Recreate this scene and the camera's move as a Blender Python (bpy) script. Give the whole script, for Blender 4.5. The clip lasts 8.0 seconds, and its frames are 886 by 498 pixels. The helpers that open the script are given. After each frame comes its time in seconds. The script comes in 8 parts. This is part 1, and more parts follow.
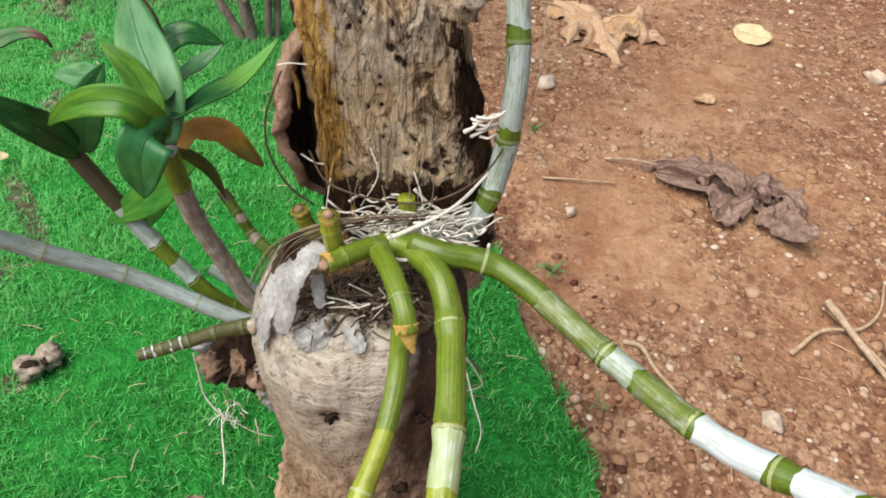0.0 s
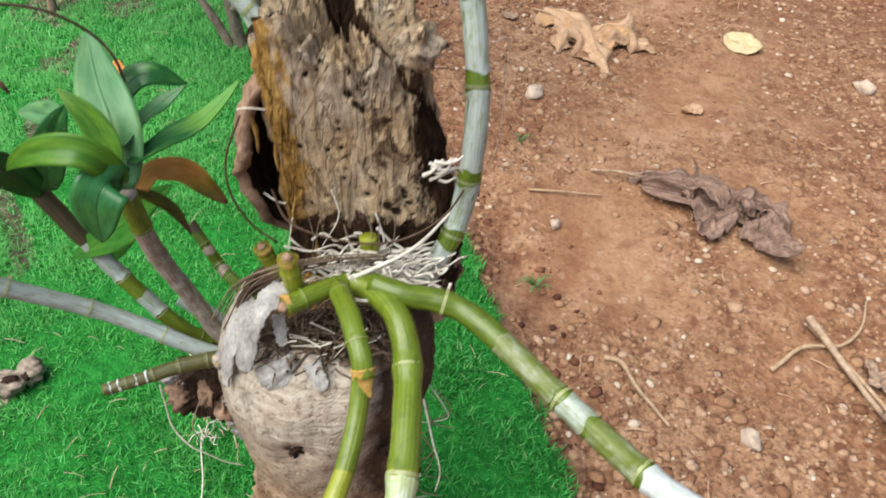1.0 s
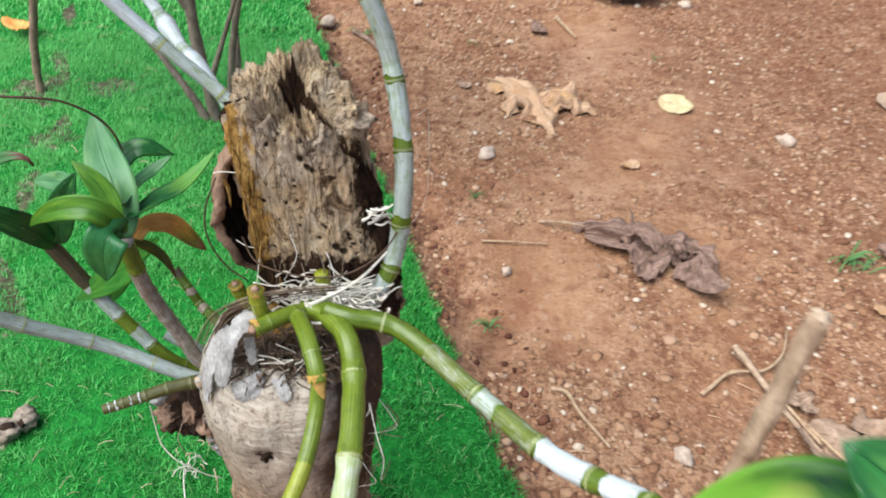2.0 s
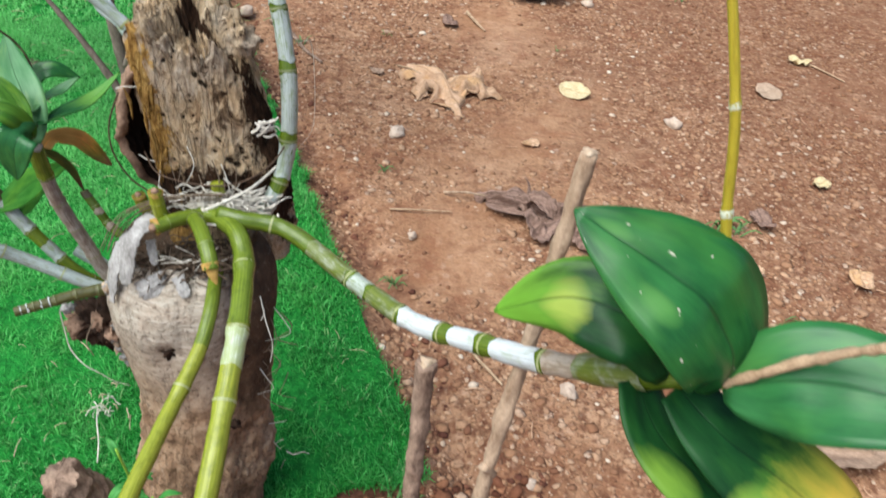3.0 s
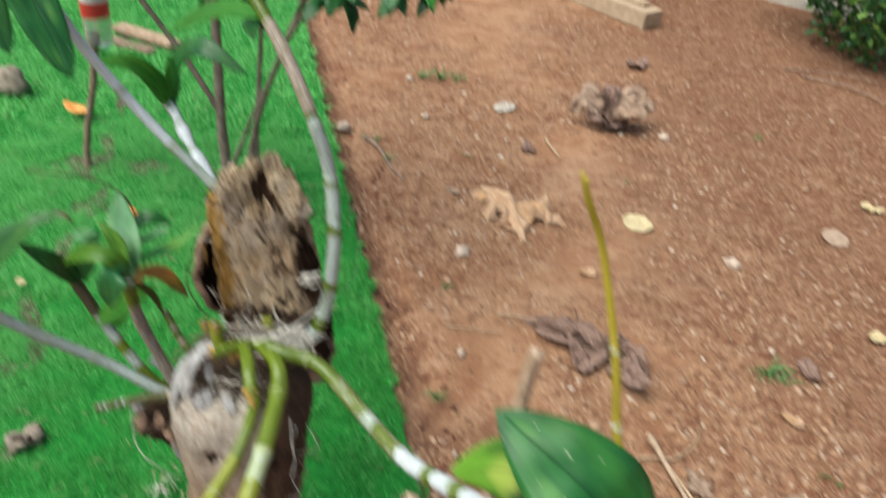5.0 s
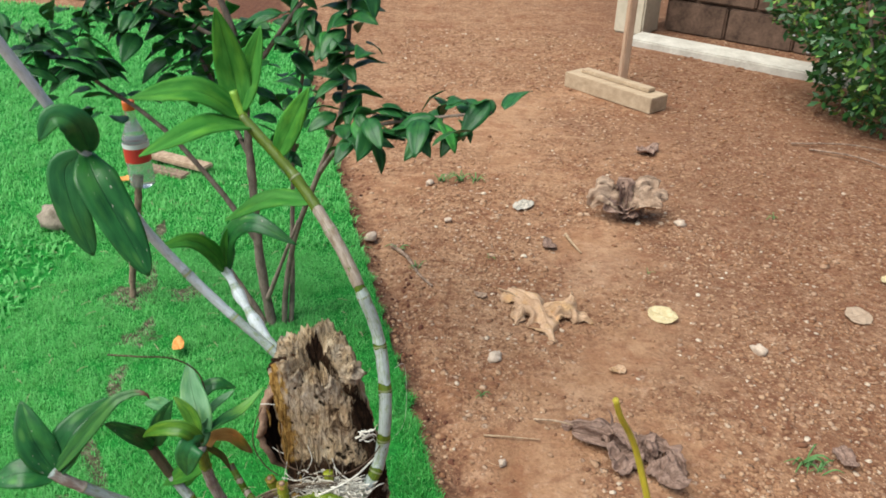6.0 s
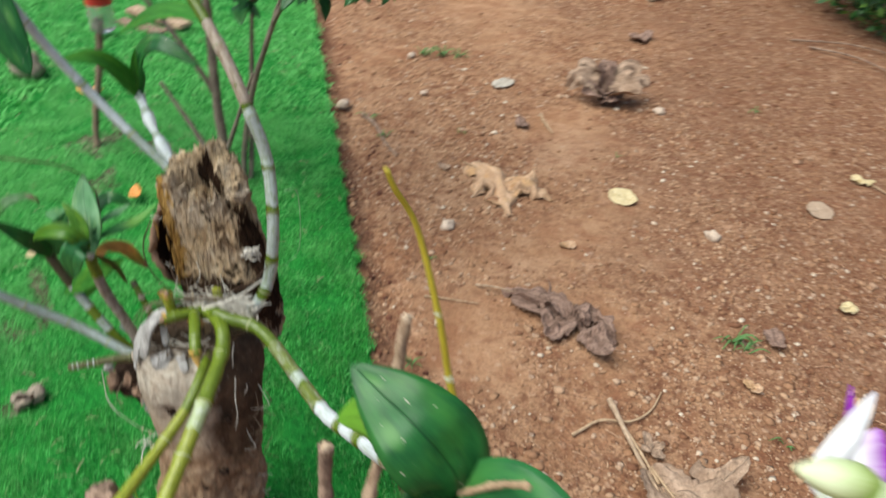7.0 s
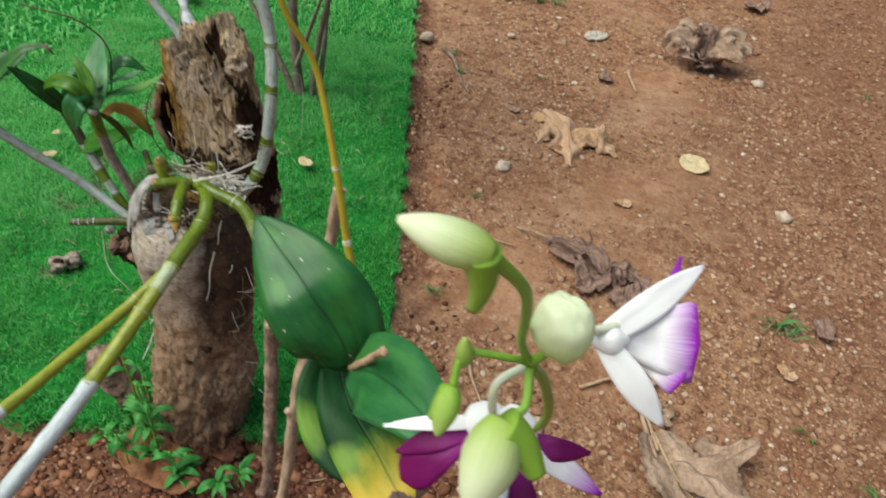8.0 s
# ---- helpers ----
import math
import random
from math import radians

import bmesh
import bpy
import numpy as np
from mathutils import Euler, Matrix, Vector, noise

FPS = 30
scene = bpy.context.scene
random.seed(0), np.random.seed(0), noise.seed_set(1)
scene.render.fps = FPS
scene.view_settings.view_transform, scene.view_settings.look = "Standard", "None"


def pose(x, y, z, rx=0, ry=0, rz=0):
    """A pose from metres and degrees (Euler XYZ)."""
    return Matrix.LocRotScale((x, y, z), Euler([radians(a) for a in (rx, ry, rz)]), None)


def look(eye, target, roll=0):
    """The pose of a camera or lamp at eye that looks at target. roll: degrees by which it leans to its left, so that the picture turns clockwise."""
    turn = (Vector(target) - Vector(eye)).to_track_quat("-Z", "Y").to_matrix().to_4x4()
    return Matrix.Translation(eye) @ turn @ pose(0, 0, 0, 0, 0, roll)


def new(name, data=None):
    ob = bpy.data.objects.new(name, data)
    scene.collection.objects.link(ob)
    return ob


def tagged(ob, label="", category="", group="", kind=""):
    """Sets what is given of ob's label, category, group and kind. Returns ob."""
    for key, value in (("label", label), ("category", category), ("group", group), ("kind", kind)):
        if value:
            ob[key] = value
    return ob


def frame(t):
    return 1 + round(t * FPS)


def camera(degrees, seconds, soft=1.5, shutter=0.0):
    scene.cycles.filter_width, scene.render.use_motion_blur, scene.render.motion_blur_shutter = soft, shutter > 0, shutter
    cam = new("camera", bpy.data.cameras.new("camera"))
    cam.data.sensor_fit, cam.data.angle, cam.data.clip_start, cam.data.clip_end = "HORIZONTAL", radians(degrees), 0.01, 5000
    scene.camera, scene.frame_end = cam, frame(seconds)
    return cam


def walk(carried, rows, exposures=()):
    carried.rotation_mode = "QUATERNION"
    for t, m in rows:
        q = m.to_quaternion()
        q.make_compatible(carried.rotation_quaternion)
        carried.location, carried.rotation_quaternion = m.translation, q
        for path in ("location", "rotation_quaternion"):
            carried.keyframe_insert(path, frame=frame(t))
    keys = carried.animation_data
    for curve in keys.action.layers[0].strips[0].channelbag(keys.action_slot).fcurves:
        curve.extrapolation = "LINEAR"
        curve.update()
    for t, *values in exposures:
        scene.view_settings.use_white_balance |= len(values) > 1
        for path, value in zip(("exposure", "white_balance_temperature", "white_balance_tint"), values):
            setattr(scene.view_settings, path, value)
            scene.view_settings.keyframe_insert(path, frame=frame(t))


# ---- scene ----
cam = camera(59.8, 8.0, soft=1.7, shutter=0.75)
PATH = [
    (0, (-0.041, 0.104, 0.777), (0.024, 1.506, -0.647), 4.0),
    (1, (-0.019, 0.122, 0.799), (0.046, 1.513, -0.637), 4.3),
    (1.2, (-0.012, 0.116, 0.814), (0.051, 1.51, -0.618), 4.3),
    (2.3, (0.014, -0.022, 0.868), (0.161, 1.505, -0.415), 3.8),
    (2.5, (0.02, -0.056, 0.868), (0.194, 1.473, -0.41), 4.5),
    (3, (0.046, -0.093, 0.856), (0.331, 1.42, -0.42), 7.1),
    (3.5, (0.044, -0.126, 0.85), (0.313, 1.355, -0.466), 8.5),
    (4, (0.056, -0.178, 0.859), (0.218, 1.299, -0.48), 8.1),
    (4.5, (0.13, -0.19, 0.897), (0.283, 1.297, -0.431), 9.4),
    (4.7, (0.127, -0.169, 0.933), (0.25, 1.393, -0.309), 8.7),
    (5, (0.104, -0.145, 0.976), (0.14, 1.513, -0.141), 6.7),
    (5.2, (0.086, -0.137, 1.002), (0.083, 1.562, -0.053), 5.1),
    (6.3, (0.081, -0.173, 1.096), (0.06, 1.581, 0.137), 0.9),
    (6.5, (0.111, -0.177, 1.079), (0.126, 1.54, 0.053), 1.6),
    (6.8, (0.175, -0.194, 1.048), (0.188, 1.446, -0.097), 3.5),
    (7, (0.219, -0.199, 1.033), (0.169, 1.412, -0.152), 4.8),
    (7.5, (0.317, -0.211, 1.004), (0.039, 1.337, -0.231), 6.1),
    (8, (0.349, -0.194, 0.979), (0.061, 1.316, -0.3), 7.7),
]
walk(cam, [(t, look(eye, target, roll)) for t, eye, target, roll in PATH],
     [(0.0, 0.44, 6550, 8), (1.2, 0.47, 6450, 8), (2.4, 0.56, 6000, 8), (3.0, 0.46, 6100, 7), (3.5, 0.34, 6250, 7), (4.5, 0.28, 6450, 8),
      (5.2, 0.32, 6350, 4), (6.5, 0.35, 6350, 4), (7.5, 0.07, 6350, 3), (8.0, 0.0, 6500, 3)])

# ---- world and light: an overcast, bright day ----
world = bpy.data.worlds.new("overcast_sky")
scene.world = world
world.use_nodes = True
wn = world.node_tree.nodes
sky = wn.new("ShaderNodeTexSky")
sky.sky_type, sky.sun_disc = "NISHITA", False
sky.sun_elevation, sky.sun_rotation = radians(61), radians(-120)
sky.air_density, sky.dust_density, sky.ozone_density = 1.0, 4.0, 1.0
wn["Background"].inputs[1].default_value = 0.115
world.node_tree.links.new(sky.outputs[0], wn["Background"].inputs[0])
sun = bpy.data.lights.new("sun", "SUN")
sun.energy, sun.angle, sun.color = 3.75, radians(55), (0.98, 0.98, 0.94)
sun_ob = new("sun", sun)
sun_ob.matrix_world = look((0, 0, 5), (0.42, 0.24, 5 - 0.87))
scene.view_settings.exposure = 0.0


# ---- material kit ----
class Mat:
    """A node material in short hand."""

    def __init__(self, name, rough=0.6, spec=0.4, coat=0.0):
        self.m = bpy.data.materials.new(name)
        self.m.use_nodes = True
        self.t = self.m.node_tree
        self.p = self.t.nodes["Principled BSDF"]
        self.p.inputs["Roughness"].default_value = rough
        self.p.inputs["Specular IOR Level"].default_value = spec
        self.p.inputs["Coat Weight"].default_value = coat

    def n(self, kind, **kw):
        node = self.t.nodes.new(kind)
        for key, value in kw.items():
            node.inputs[key.replace("_", " ")].default_value = value
        return node

    def link(self, a, b):
        self.t.links.new(a, b)
        return self

    def pos(self):
        return self.n("ShaderNodeNewGeometry").outputs["Position"]

    def coord(self):
        a = self.n("ShaderNodeAttribute")
        a.attribute_name = "coord"
        return a.outputs["Vector"]

    def island(self):
        return self.n("ShaderNodeNewGeometry").outputs["Random Per Island"]

    def sep(self, vec):
        s = self.n("ShaderNodeSeparateXYZ")
        self.link(vec, s.inputs[0])
        return s.outputs

    def scale(self, vec, xyz):
        s = self.n("ShaderNodeMapping")
        s.inputs["Scale"].default_value = xyz
        self.link(vec, s.inputs["Vector"])
        return s.outputs[0]

    def noise(self, vec, scale, detail=4.0, rough=0.55, dist=0.0):
        s = self.n("ShaderNodeTexNoise", Scale=scale, Detail=detail, Roughness=rough, Distortion=dist)
        self.link(vec, s.inputs["Vector"])
        return s.outputs["Fac"]

    def cells(self, vec, scale, feature="F1", out="Distance"):
        s = self.n("ShaderNodeTexVoronoi", Scale=scale)
        s.feature = feature
        self.link(vec, s.inputs["Vector"])
        return s.outputs[out]

    def ramp(self, fac, *stops):
        s = self.n("ShaderNodeValToRGB")
        e = s.color_ramp.elements
        while len(e) < len(stops):
            e.new(0.5)
        for k, (at, c) in enumerate(stops):
            e[k].position = at
            e[k].color = (*c, 1) if hasattr(c, "__len__") else (c, c, c, 1)
        self.link(fac, s.inputs[0])
        return s.outputs[0]

    def math(self, op, a, b=0.0):
        s = self.n("ShaderNodeMath")
        s.operation = op
        for k, v in enumerate((a, b)):
            if isinstance(v, (int, float)):
                s.inputs[k].default_value = v
            else:
                self.link(v, s.inputs[k])
        return s.outputs[0]

    def mix(self, fac, a, b, mode="MIX"):
        s = self.n("ShaderNodeMix")
        s.data_type, s.blend_type = "RGBA", mode
        for k, v in ((0, fac), (6, a), (7, b)):
            if isinstance(v, (int, float)):
                s.inputs[k].default_value = v
            elif isinstance(v, tuple):
                s.inputs[k].default_value = (*v, 1)
            else:
                self.link(v, s.inputs[k])
        return s.outputs[2]

    def color(self, c):
        if isinstance(c, tuple):
            self.p.inputs["Base Color"].default_value = (*c, 1)
        else:
            self.link(c, self.p.inputs["Base Color"])
        return self

    def bump(self, height, strength=0.5, dist=0.002):
        b = self.n("ShaderNodeBump", Strength=strength, Distance=dist)
        self.link(height, b.inputs["Height"])
        self.link(b.outputs[0], self.p.inputs["Normal"])
        return self

    def rough(self, fac):
        self.link(fac, self.p.inputs["Roughness"])
        return self

    def thin(self, c, amount):
        """Light that comes through a thin leaf or petal."""
        tr, mx = self.n("ShaderNodeBsdfTranslucent"), self.n("ShaderNodeMixShader", Fac=amount)
        if isinstance(c, tuple):
            tr.inputs[0].default_value = (*c, 1)
        else:
            self.link(c, tr.inputs[0])
        self.link(self.p.outputs[0], mx.inputs[1]).link(tr.outputs[0], mx.inputs[2])
        self.link(mx.outputs[0], self.t.nodes["Material Output"].inputs[0])
        return self


def soil_material():
    """Trodden red clay; coord x is the share of loose gravelly ground, coord y the pale dusty share."""
    m = Mat("red_gravelly_soil", 0.94, 0.1)
    p = m.pos()
    zone = m.sep(m.coord())
    big, mid, small, fine = m.noise(p, 1.9, 5), m.noise(p, 8, 6, 0.68), m.noise(p, 42, 5, 0.7), m.noise(p, 170, 4, 0.7)
    c = m.ramp(mid, (0.3, (0.258, 0.132, 0.0683)), (0.5, (0.327, 0.18, 0.1)), (0.7, (0.403, 0.241, 0.141)))
    c = m.mix(m.ramp(big, (0.44, 0.0), (0.62, 0.6)), c, (0.41, 0.248, 0.144))
    c = m.mix(m.ramp(m.noise(m.scale(p, (1.0, 1.6, 1.0)), 4.2, 5, 0.65, 0.6), (0.5, 0.0), (0.66, 0.62)), c, (0.228, 0.0955, 0.0476))
    dusty = m.math("ADD", zone[1], m.math("MULTIPLY", m.math("SUBTRACT", mid, 0.5), 0.9))
    c = m.mix(m.ramp(dusty, (0.25, 0.0), (0.95, 0.5)), c, (0.456, 0.306, 0.203))
    # redder gravelly soil to the right, its colour also carrying the hedge-side shade
    side = m.math("ADD", m.sep(p)[0], m.math("MULTIPLY", m.math("SUBTRACT", big, 0.5), 2.2))
    c = m.mix(m.ramp(side, (0.5, 0.0), (1.25, 0.7)), c, m.ramp(mid, (0.3, (0.122, 0.055, 0.0318)), (0.65, (0.236, 0.126, 0.0755))))
    loose = m.ramp(m.math("ADD", zone[0], m.math("MULTIPLY", m.math("SUBTRACT", small, 0.5), 0.5)), (0.1, 0.3), (0.6, 1.0))
    blotch = m.noise(m.scale(p, (1.0, 1.35, 1.0)), 12, 6, 0.72, 0.7)
    c = m.mix(m.ramp(blotch, (0.52, 0.0), (0.64, 0.6)), c, (0.2, 0.078, 0.042))
    c = m.mix(m.ramp(blotch, (0.32, 0.45), (0.44, 0.0)), c, (0.5, 0.31, 0.2))
    stain = m.noise(p, 21, 4, 0.6, 0.5)
    c = m.mix(m.math("MULTIPLY", m.ramp(stain, (0.34, 0.55), (0.46, 0.0)), m.ramp(loose, (0.0, 0.45), (1.0, 1.0))), c, (0.182, 0.0749, 0.0397))
    c = m.mix(m.math("MULTIPLY", m.ramp(small, (0.36, 0.7), (0.5, 0.0)), loose), c, (0.122, 0.052, 0.0286))
    c = m.mix(m.math("MULTIPLY", m.ramp(fine, (0.34, 0.6), (0.5, 0.0)), m.ramp(loose, (0.0, 0.3), (1.0, 1.0))), c, (0.129, 0.0573, 0.0318))
    c = m.mix(m.math("MULTIPLY", m.ramp(fine, (0.58, 0.0), (0.7, 0.45)), loose), c, (0.426, 0.275, 0.178))
    warp = m.n("ShaderNodeVectorMath")
    warp.operation = "ADD"
    wobble = m.n("ShaderNodeTexNoise", Scale=60.0, Detail=2.0)
    shrink = m.scale(wobble.outputs["Color"], (0.012, 0.012, 0.012))
    m.link(p, wobble.inputs["Vector"]).link(p, warp.inputs[0]).link(shrink, warp.inputs[1])
    lumps = None
    for size, strength in ((58, 0.8), (120, 0.7)):
        tone, far = m.cells(warp.outputs[0], size, "F1", "Color"), m.cells(warp.outputs[0], size)
        tone = m.sep(tone)[0]
        c = m.mix(m.math("MULTIPLY", m.math("MULTIPLY", m.ramp(tone, (0.12, strength), (0.34, 0.0)), loose), m.ramp(far, (0.3, 1.0), (0.6, 0.2))), c, (0.129, 0.0535, 0.0302))
        c = m.mix(m.math("MULTIPLY", m.math("MULTIPLY", m.ramp(tone, (0.72, 0.0), (0.95, strength * 0.75)), loose), m.ramp(far, (0.25, 1.0), (0.5, 0.0))), c, (0.441, 0.283, 0.186))
        bead = m.math("MULTIPLY", m.ramp(far, (0.1, 1.0), (0.6, 0.0)), m.math("MULTIPLY", tone, 0.45))
        lumps = bead if lumps is None else m.math("ADD", lumps, bead)
    tone, far = m.sep(m.cells(warp.outputs[0], 44, "F1", "Color"))[1], m.cells(warp.outputs[0], 44)
    pebble = m.math("MULTIPLY", m.math("MULTIPLY", m.ramp(tone, (0.86, 0.0), (0.9, 0.85)), m.ramp(far, (0.22, 1.0), (0.32, 0.0))), loose)
    c = m.mix(pebble, c, m.ramp(fine, (0.35, (0.35, 0.222, 0.147)), (0.6, (0.532, 0.397, 0.294))))
    lumps = m.math("ADD", lumps, pebble)
    # soil turns darker and redder in a ragged band along the lawn edge
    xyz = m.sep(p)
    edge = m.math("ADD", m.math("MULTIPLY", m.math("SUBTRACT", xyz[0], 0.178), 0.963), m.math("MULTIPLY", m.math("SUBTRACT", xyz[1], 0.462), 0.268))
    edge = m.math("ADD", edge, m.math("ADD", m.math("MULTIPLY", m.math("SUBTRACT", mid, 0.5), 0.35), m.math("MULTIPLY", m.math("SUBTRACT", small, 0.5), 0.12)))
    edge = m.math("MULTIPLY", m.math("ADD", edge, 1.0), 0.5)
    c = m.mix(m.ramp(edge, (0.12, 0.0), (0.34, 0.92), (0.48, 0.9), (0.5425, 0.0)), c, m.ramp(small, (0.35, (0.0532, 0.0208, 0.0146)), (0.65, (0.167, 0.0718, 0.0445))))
    h = m.math("ADD", m.math("MULTIPLY", mid, 0.7), m.math("ADD", m.math("MULTIPLY", small, 0.45), m.math("MULTIPLY", m.math("MULTIPLY", fine, 0.4), loose)))
    h = m.math("ADD", h, m.math("MULTIPLY", lumps, loose))
    return m.color(c).bump(h, 0.9, 0.008).m


def grit_material(name, stops):
    m = Mat(name, 0.9, 0.2)
    c = m.ramp(m.island(), *stops)
    c = m.mix(0.5, c, m.ramp(m.noise(m.pos(), 220, 3), (0.3, 0.55), (0.6, 1.0)), "MULTIPLY")
    # grains darken to the right too, with the hedge-side shade in their colour
    c = m.mix(m.ramp(m.sep(m.pos())[0], (0.8, 0.0), (1.5, 0.7)), c, (0.7, 0.62, 0.58), "MULTIPLY")
    return m.color(c).bump(m.noise(m.pos(), 400, 3), 0.4, 0.001).m


def thatch_material():
    m = Mat("turf_thatch", 0.95, 0.1)
    p = m.pos()
    c = m.ramp(m.noise(p, 70, 5, 0.7), (0.3, (0.008, 0.075, 0.012)), (0.55, (0.018, 0.18, 0.026)), (0.8, (0.06, 0.26, 0.05)))
    c = m.mix(m.ramp(m.noise(p, 5, 4, 0.6), (0.66, 0.0), (0.76, 0.7)), c, (0.16, 0.14, 0.06))
    earth = m.ramp(m.noise(p, 60, 5, 0.7), (0.3, (0.02, 0.018, 0.012)), (0.55, (0.1, 0.092, 0.055)), (0.72, (0.42, 0.39, 0.28)))
    c = m.mix(m.ramp(m.math("ADD", m.sep(m.coord())[0], m.math("MULTIPLY", m.math("SUBTRACT", m.noise(p, 40, 4), 0.5), 0.8)), (0.4, 0.0), (0.6, 1.0)), c, earth)
    return m.color(c).bump(m.noise(p, 220, 3), 0.8, 0.006).m


def grass_material():
    m = Mat("lawn_grass", 0.55, 0.3)
    p = m.pos()
    c = m.ramp(m.island(), (0.0, (0.01, 0.1, 0.015)), (0.35, (0.03, 0.25, 0.037)), (0.75, (0.066, 0.43, 0.075)), (0.94, (0.15, 0.62, 0.16)), (1.0, (0.4, 0.5, 0.24)))
    c = m.mix(m.ramp(m.noise(p, 3.2, 3), (0.4, 0.0), (0.7, 0.5)), c, (0.09, 0.46, 0.07))
    c = m.mix(m.ramp(m.noise(p, 15, 4, 0.65), (0.52, 0.0), (0.7, 0.6)), c, (0.14, 0.48, 0.11))
    c = m.mix(m.ramp(m.noise(p, 34, 4, 0.7), (0.6, 0.0), (0.75, 0.6)), c, (0.19, 0.47, 0.17))
    # turf pales leftward and with distance; shade near the stump stays in the colour
    worn = m.math("ADD", m.math("ADD", m.math("MULTIPLY", m.sep(p)[0], -0.6), m.math("MULTIPLY", m.math("SUBTRACT", m.sep(p)[1], 0.9), 0.35)), m.math("ADD", m.math("MULTIPLY", m.noise(p, 6, 4, 0.6), 0.9), m.math("MULTIPLY", m.noise(p, 27, 3, 0.6), 0.5)))
    c = m.mix(m.ramp(m.math("MULTIPLY", worn, 0.5), (0.4, 0.0), (0.58, 0.65)), c, (0.22, 0.64, 0.19))
    return m.color(c).thin(c, 0.4).m


def bark_material():
    """Grey wrinkled wood above, brown flaking bark below; coord y is the dark share: rot plus shade painted on the
    right flank.
    """
    m = Mat("weathered_trunk_bark", 0.92, 0.15)
    o = m.pos()
    z = m.sep(o)[2]
    wr = m.noise(m.scale(o, (26, 26, 300)), 1.0, 5, 0.7, 0.35)
    patch, blot, fine = m.noise(o, 24, 6, 0.65, 0.4), m.noise(m.scale(o, (60, 60, 34)), 1.0, 6, 0.7, 0.8), m.noise(o, 210, 5, 0.72)
    grey = m.ramp(wr, (0.3, (0.22, 0.185, 0.145)), (0.46, (0.385, 0.335, 0.27)), (0.66, (0.53, 0.475, 0.4)))
    grey = m.mix(m.ramp(patch, (0.46, 0.0), (0.66, 0.5)), grey, (0.42, 0.32, 0.24))
    brown = m.ramp(patch, (0.3, (0.16, 0.09, 0.052)), (0.46, (0.33, 0.208, 0.125)), (0.68, (0.49, 0.35, 0.23)))
    brown = m.mix(m.ramp(blot, (0.56, 0.0), (0.66, 0.55)), brown, (0.085, 0.045, 0.028))
    brown = m.mix(m.ramp(blot, (0.36, 0.6), (0.42, 0.0)), brown, (0.42, 0.31, 0.22))
    lift = m.math("ADD", z, m.math("MULTIPLY", m.math("SUBTRACT", patch, 0.5), 0.2))
    c = m.mix(m.ramp(lift, (0.235, 0.0), (0.36, 1.0)), brown, grey)
    c = m.mix(m.ramp(m.math("ADD", z, m.math("MULTIPLY", m.math("SUBTRACT", blot, 0.5), 0.12)), (0.01, 0.8), (0.12, 0.0)), c, (0.2, 0.095, 0.055))
    # one dark tone serves both the rot and the right flank's shade
    rot = m.ramp(patch, (0.35, (0.016, 0.01, 0.006)), (0.7, (0.13, 0.075, 0.042)))
    share = m.math("ADD", m.sep(m.coord())[1], m.math("MULTIPLY", m.math("SUBTRACT", patch, 0.5), 1.3))
    c = m.mix(m.ramp(share, (0.34, 0.0), (0.62, 0.95)), c, rot)
    crack = m.math("ABSOLUTE", m.math("SUBTRACT", m.noise(m.scale(o, (34, 34, 20)), 1.0, 5, 0.65, 1.2), 0.5))
    c = m.mix(m.math("MULTIPLY", m.ramp(crack, (0.001, 0.6), (0.008, 0.0)), m.ramp(lift, (0.24, 1.0), (0.32, 0.15))), c, (0.045, 0.026, 0.018))
    c = m.mix(m.ramp(fine, (0.36, 0.65), (0.47, 0.0)), c, (0.07, 0.04, 0.025))
    c = m.mix(m.ramp(fine, (0.6, 0.0), (0.7, 0.35)), c, (0.55, 0.46, 0.37))
    h = m.math("ADD", m.math("MULTIPLY", wr, 0.7), m.math("MULTIPLY", m.math("ADD", m.math("ADD", patch, blot), m.math("ADD", m.math("MULTIPLY", fine, 0.5), m.ramp(crack, (0.0, 0.0), (0.03, 0.5)))), m.ramp(lift, (0.24, 1.0), (0.32, 0.45))))
    return m.color(c).bump(h, 0.75, 0.0035).m


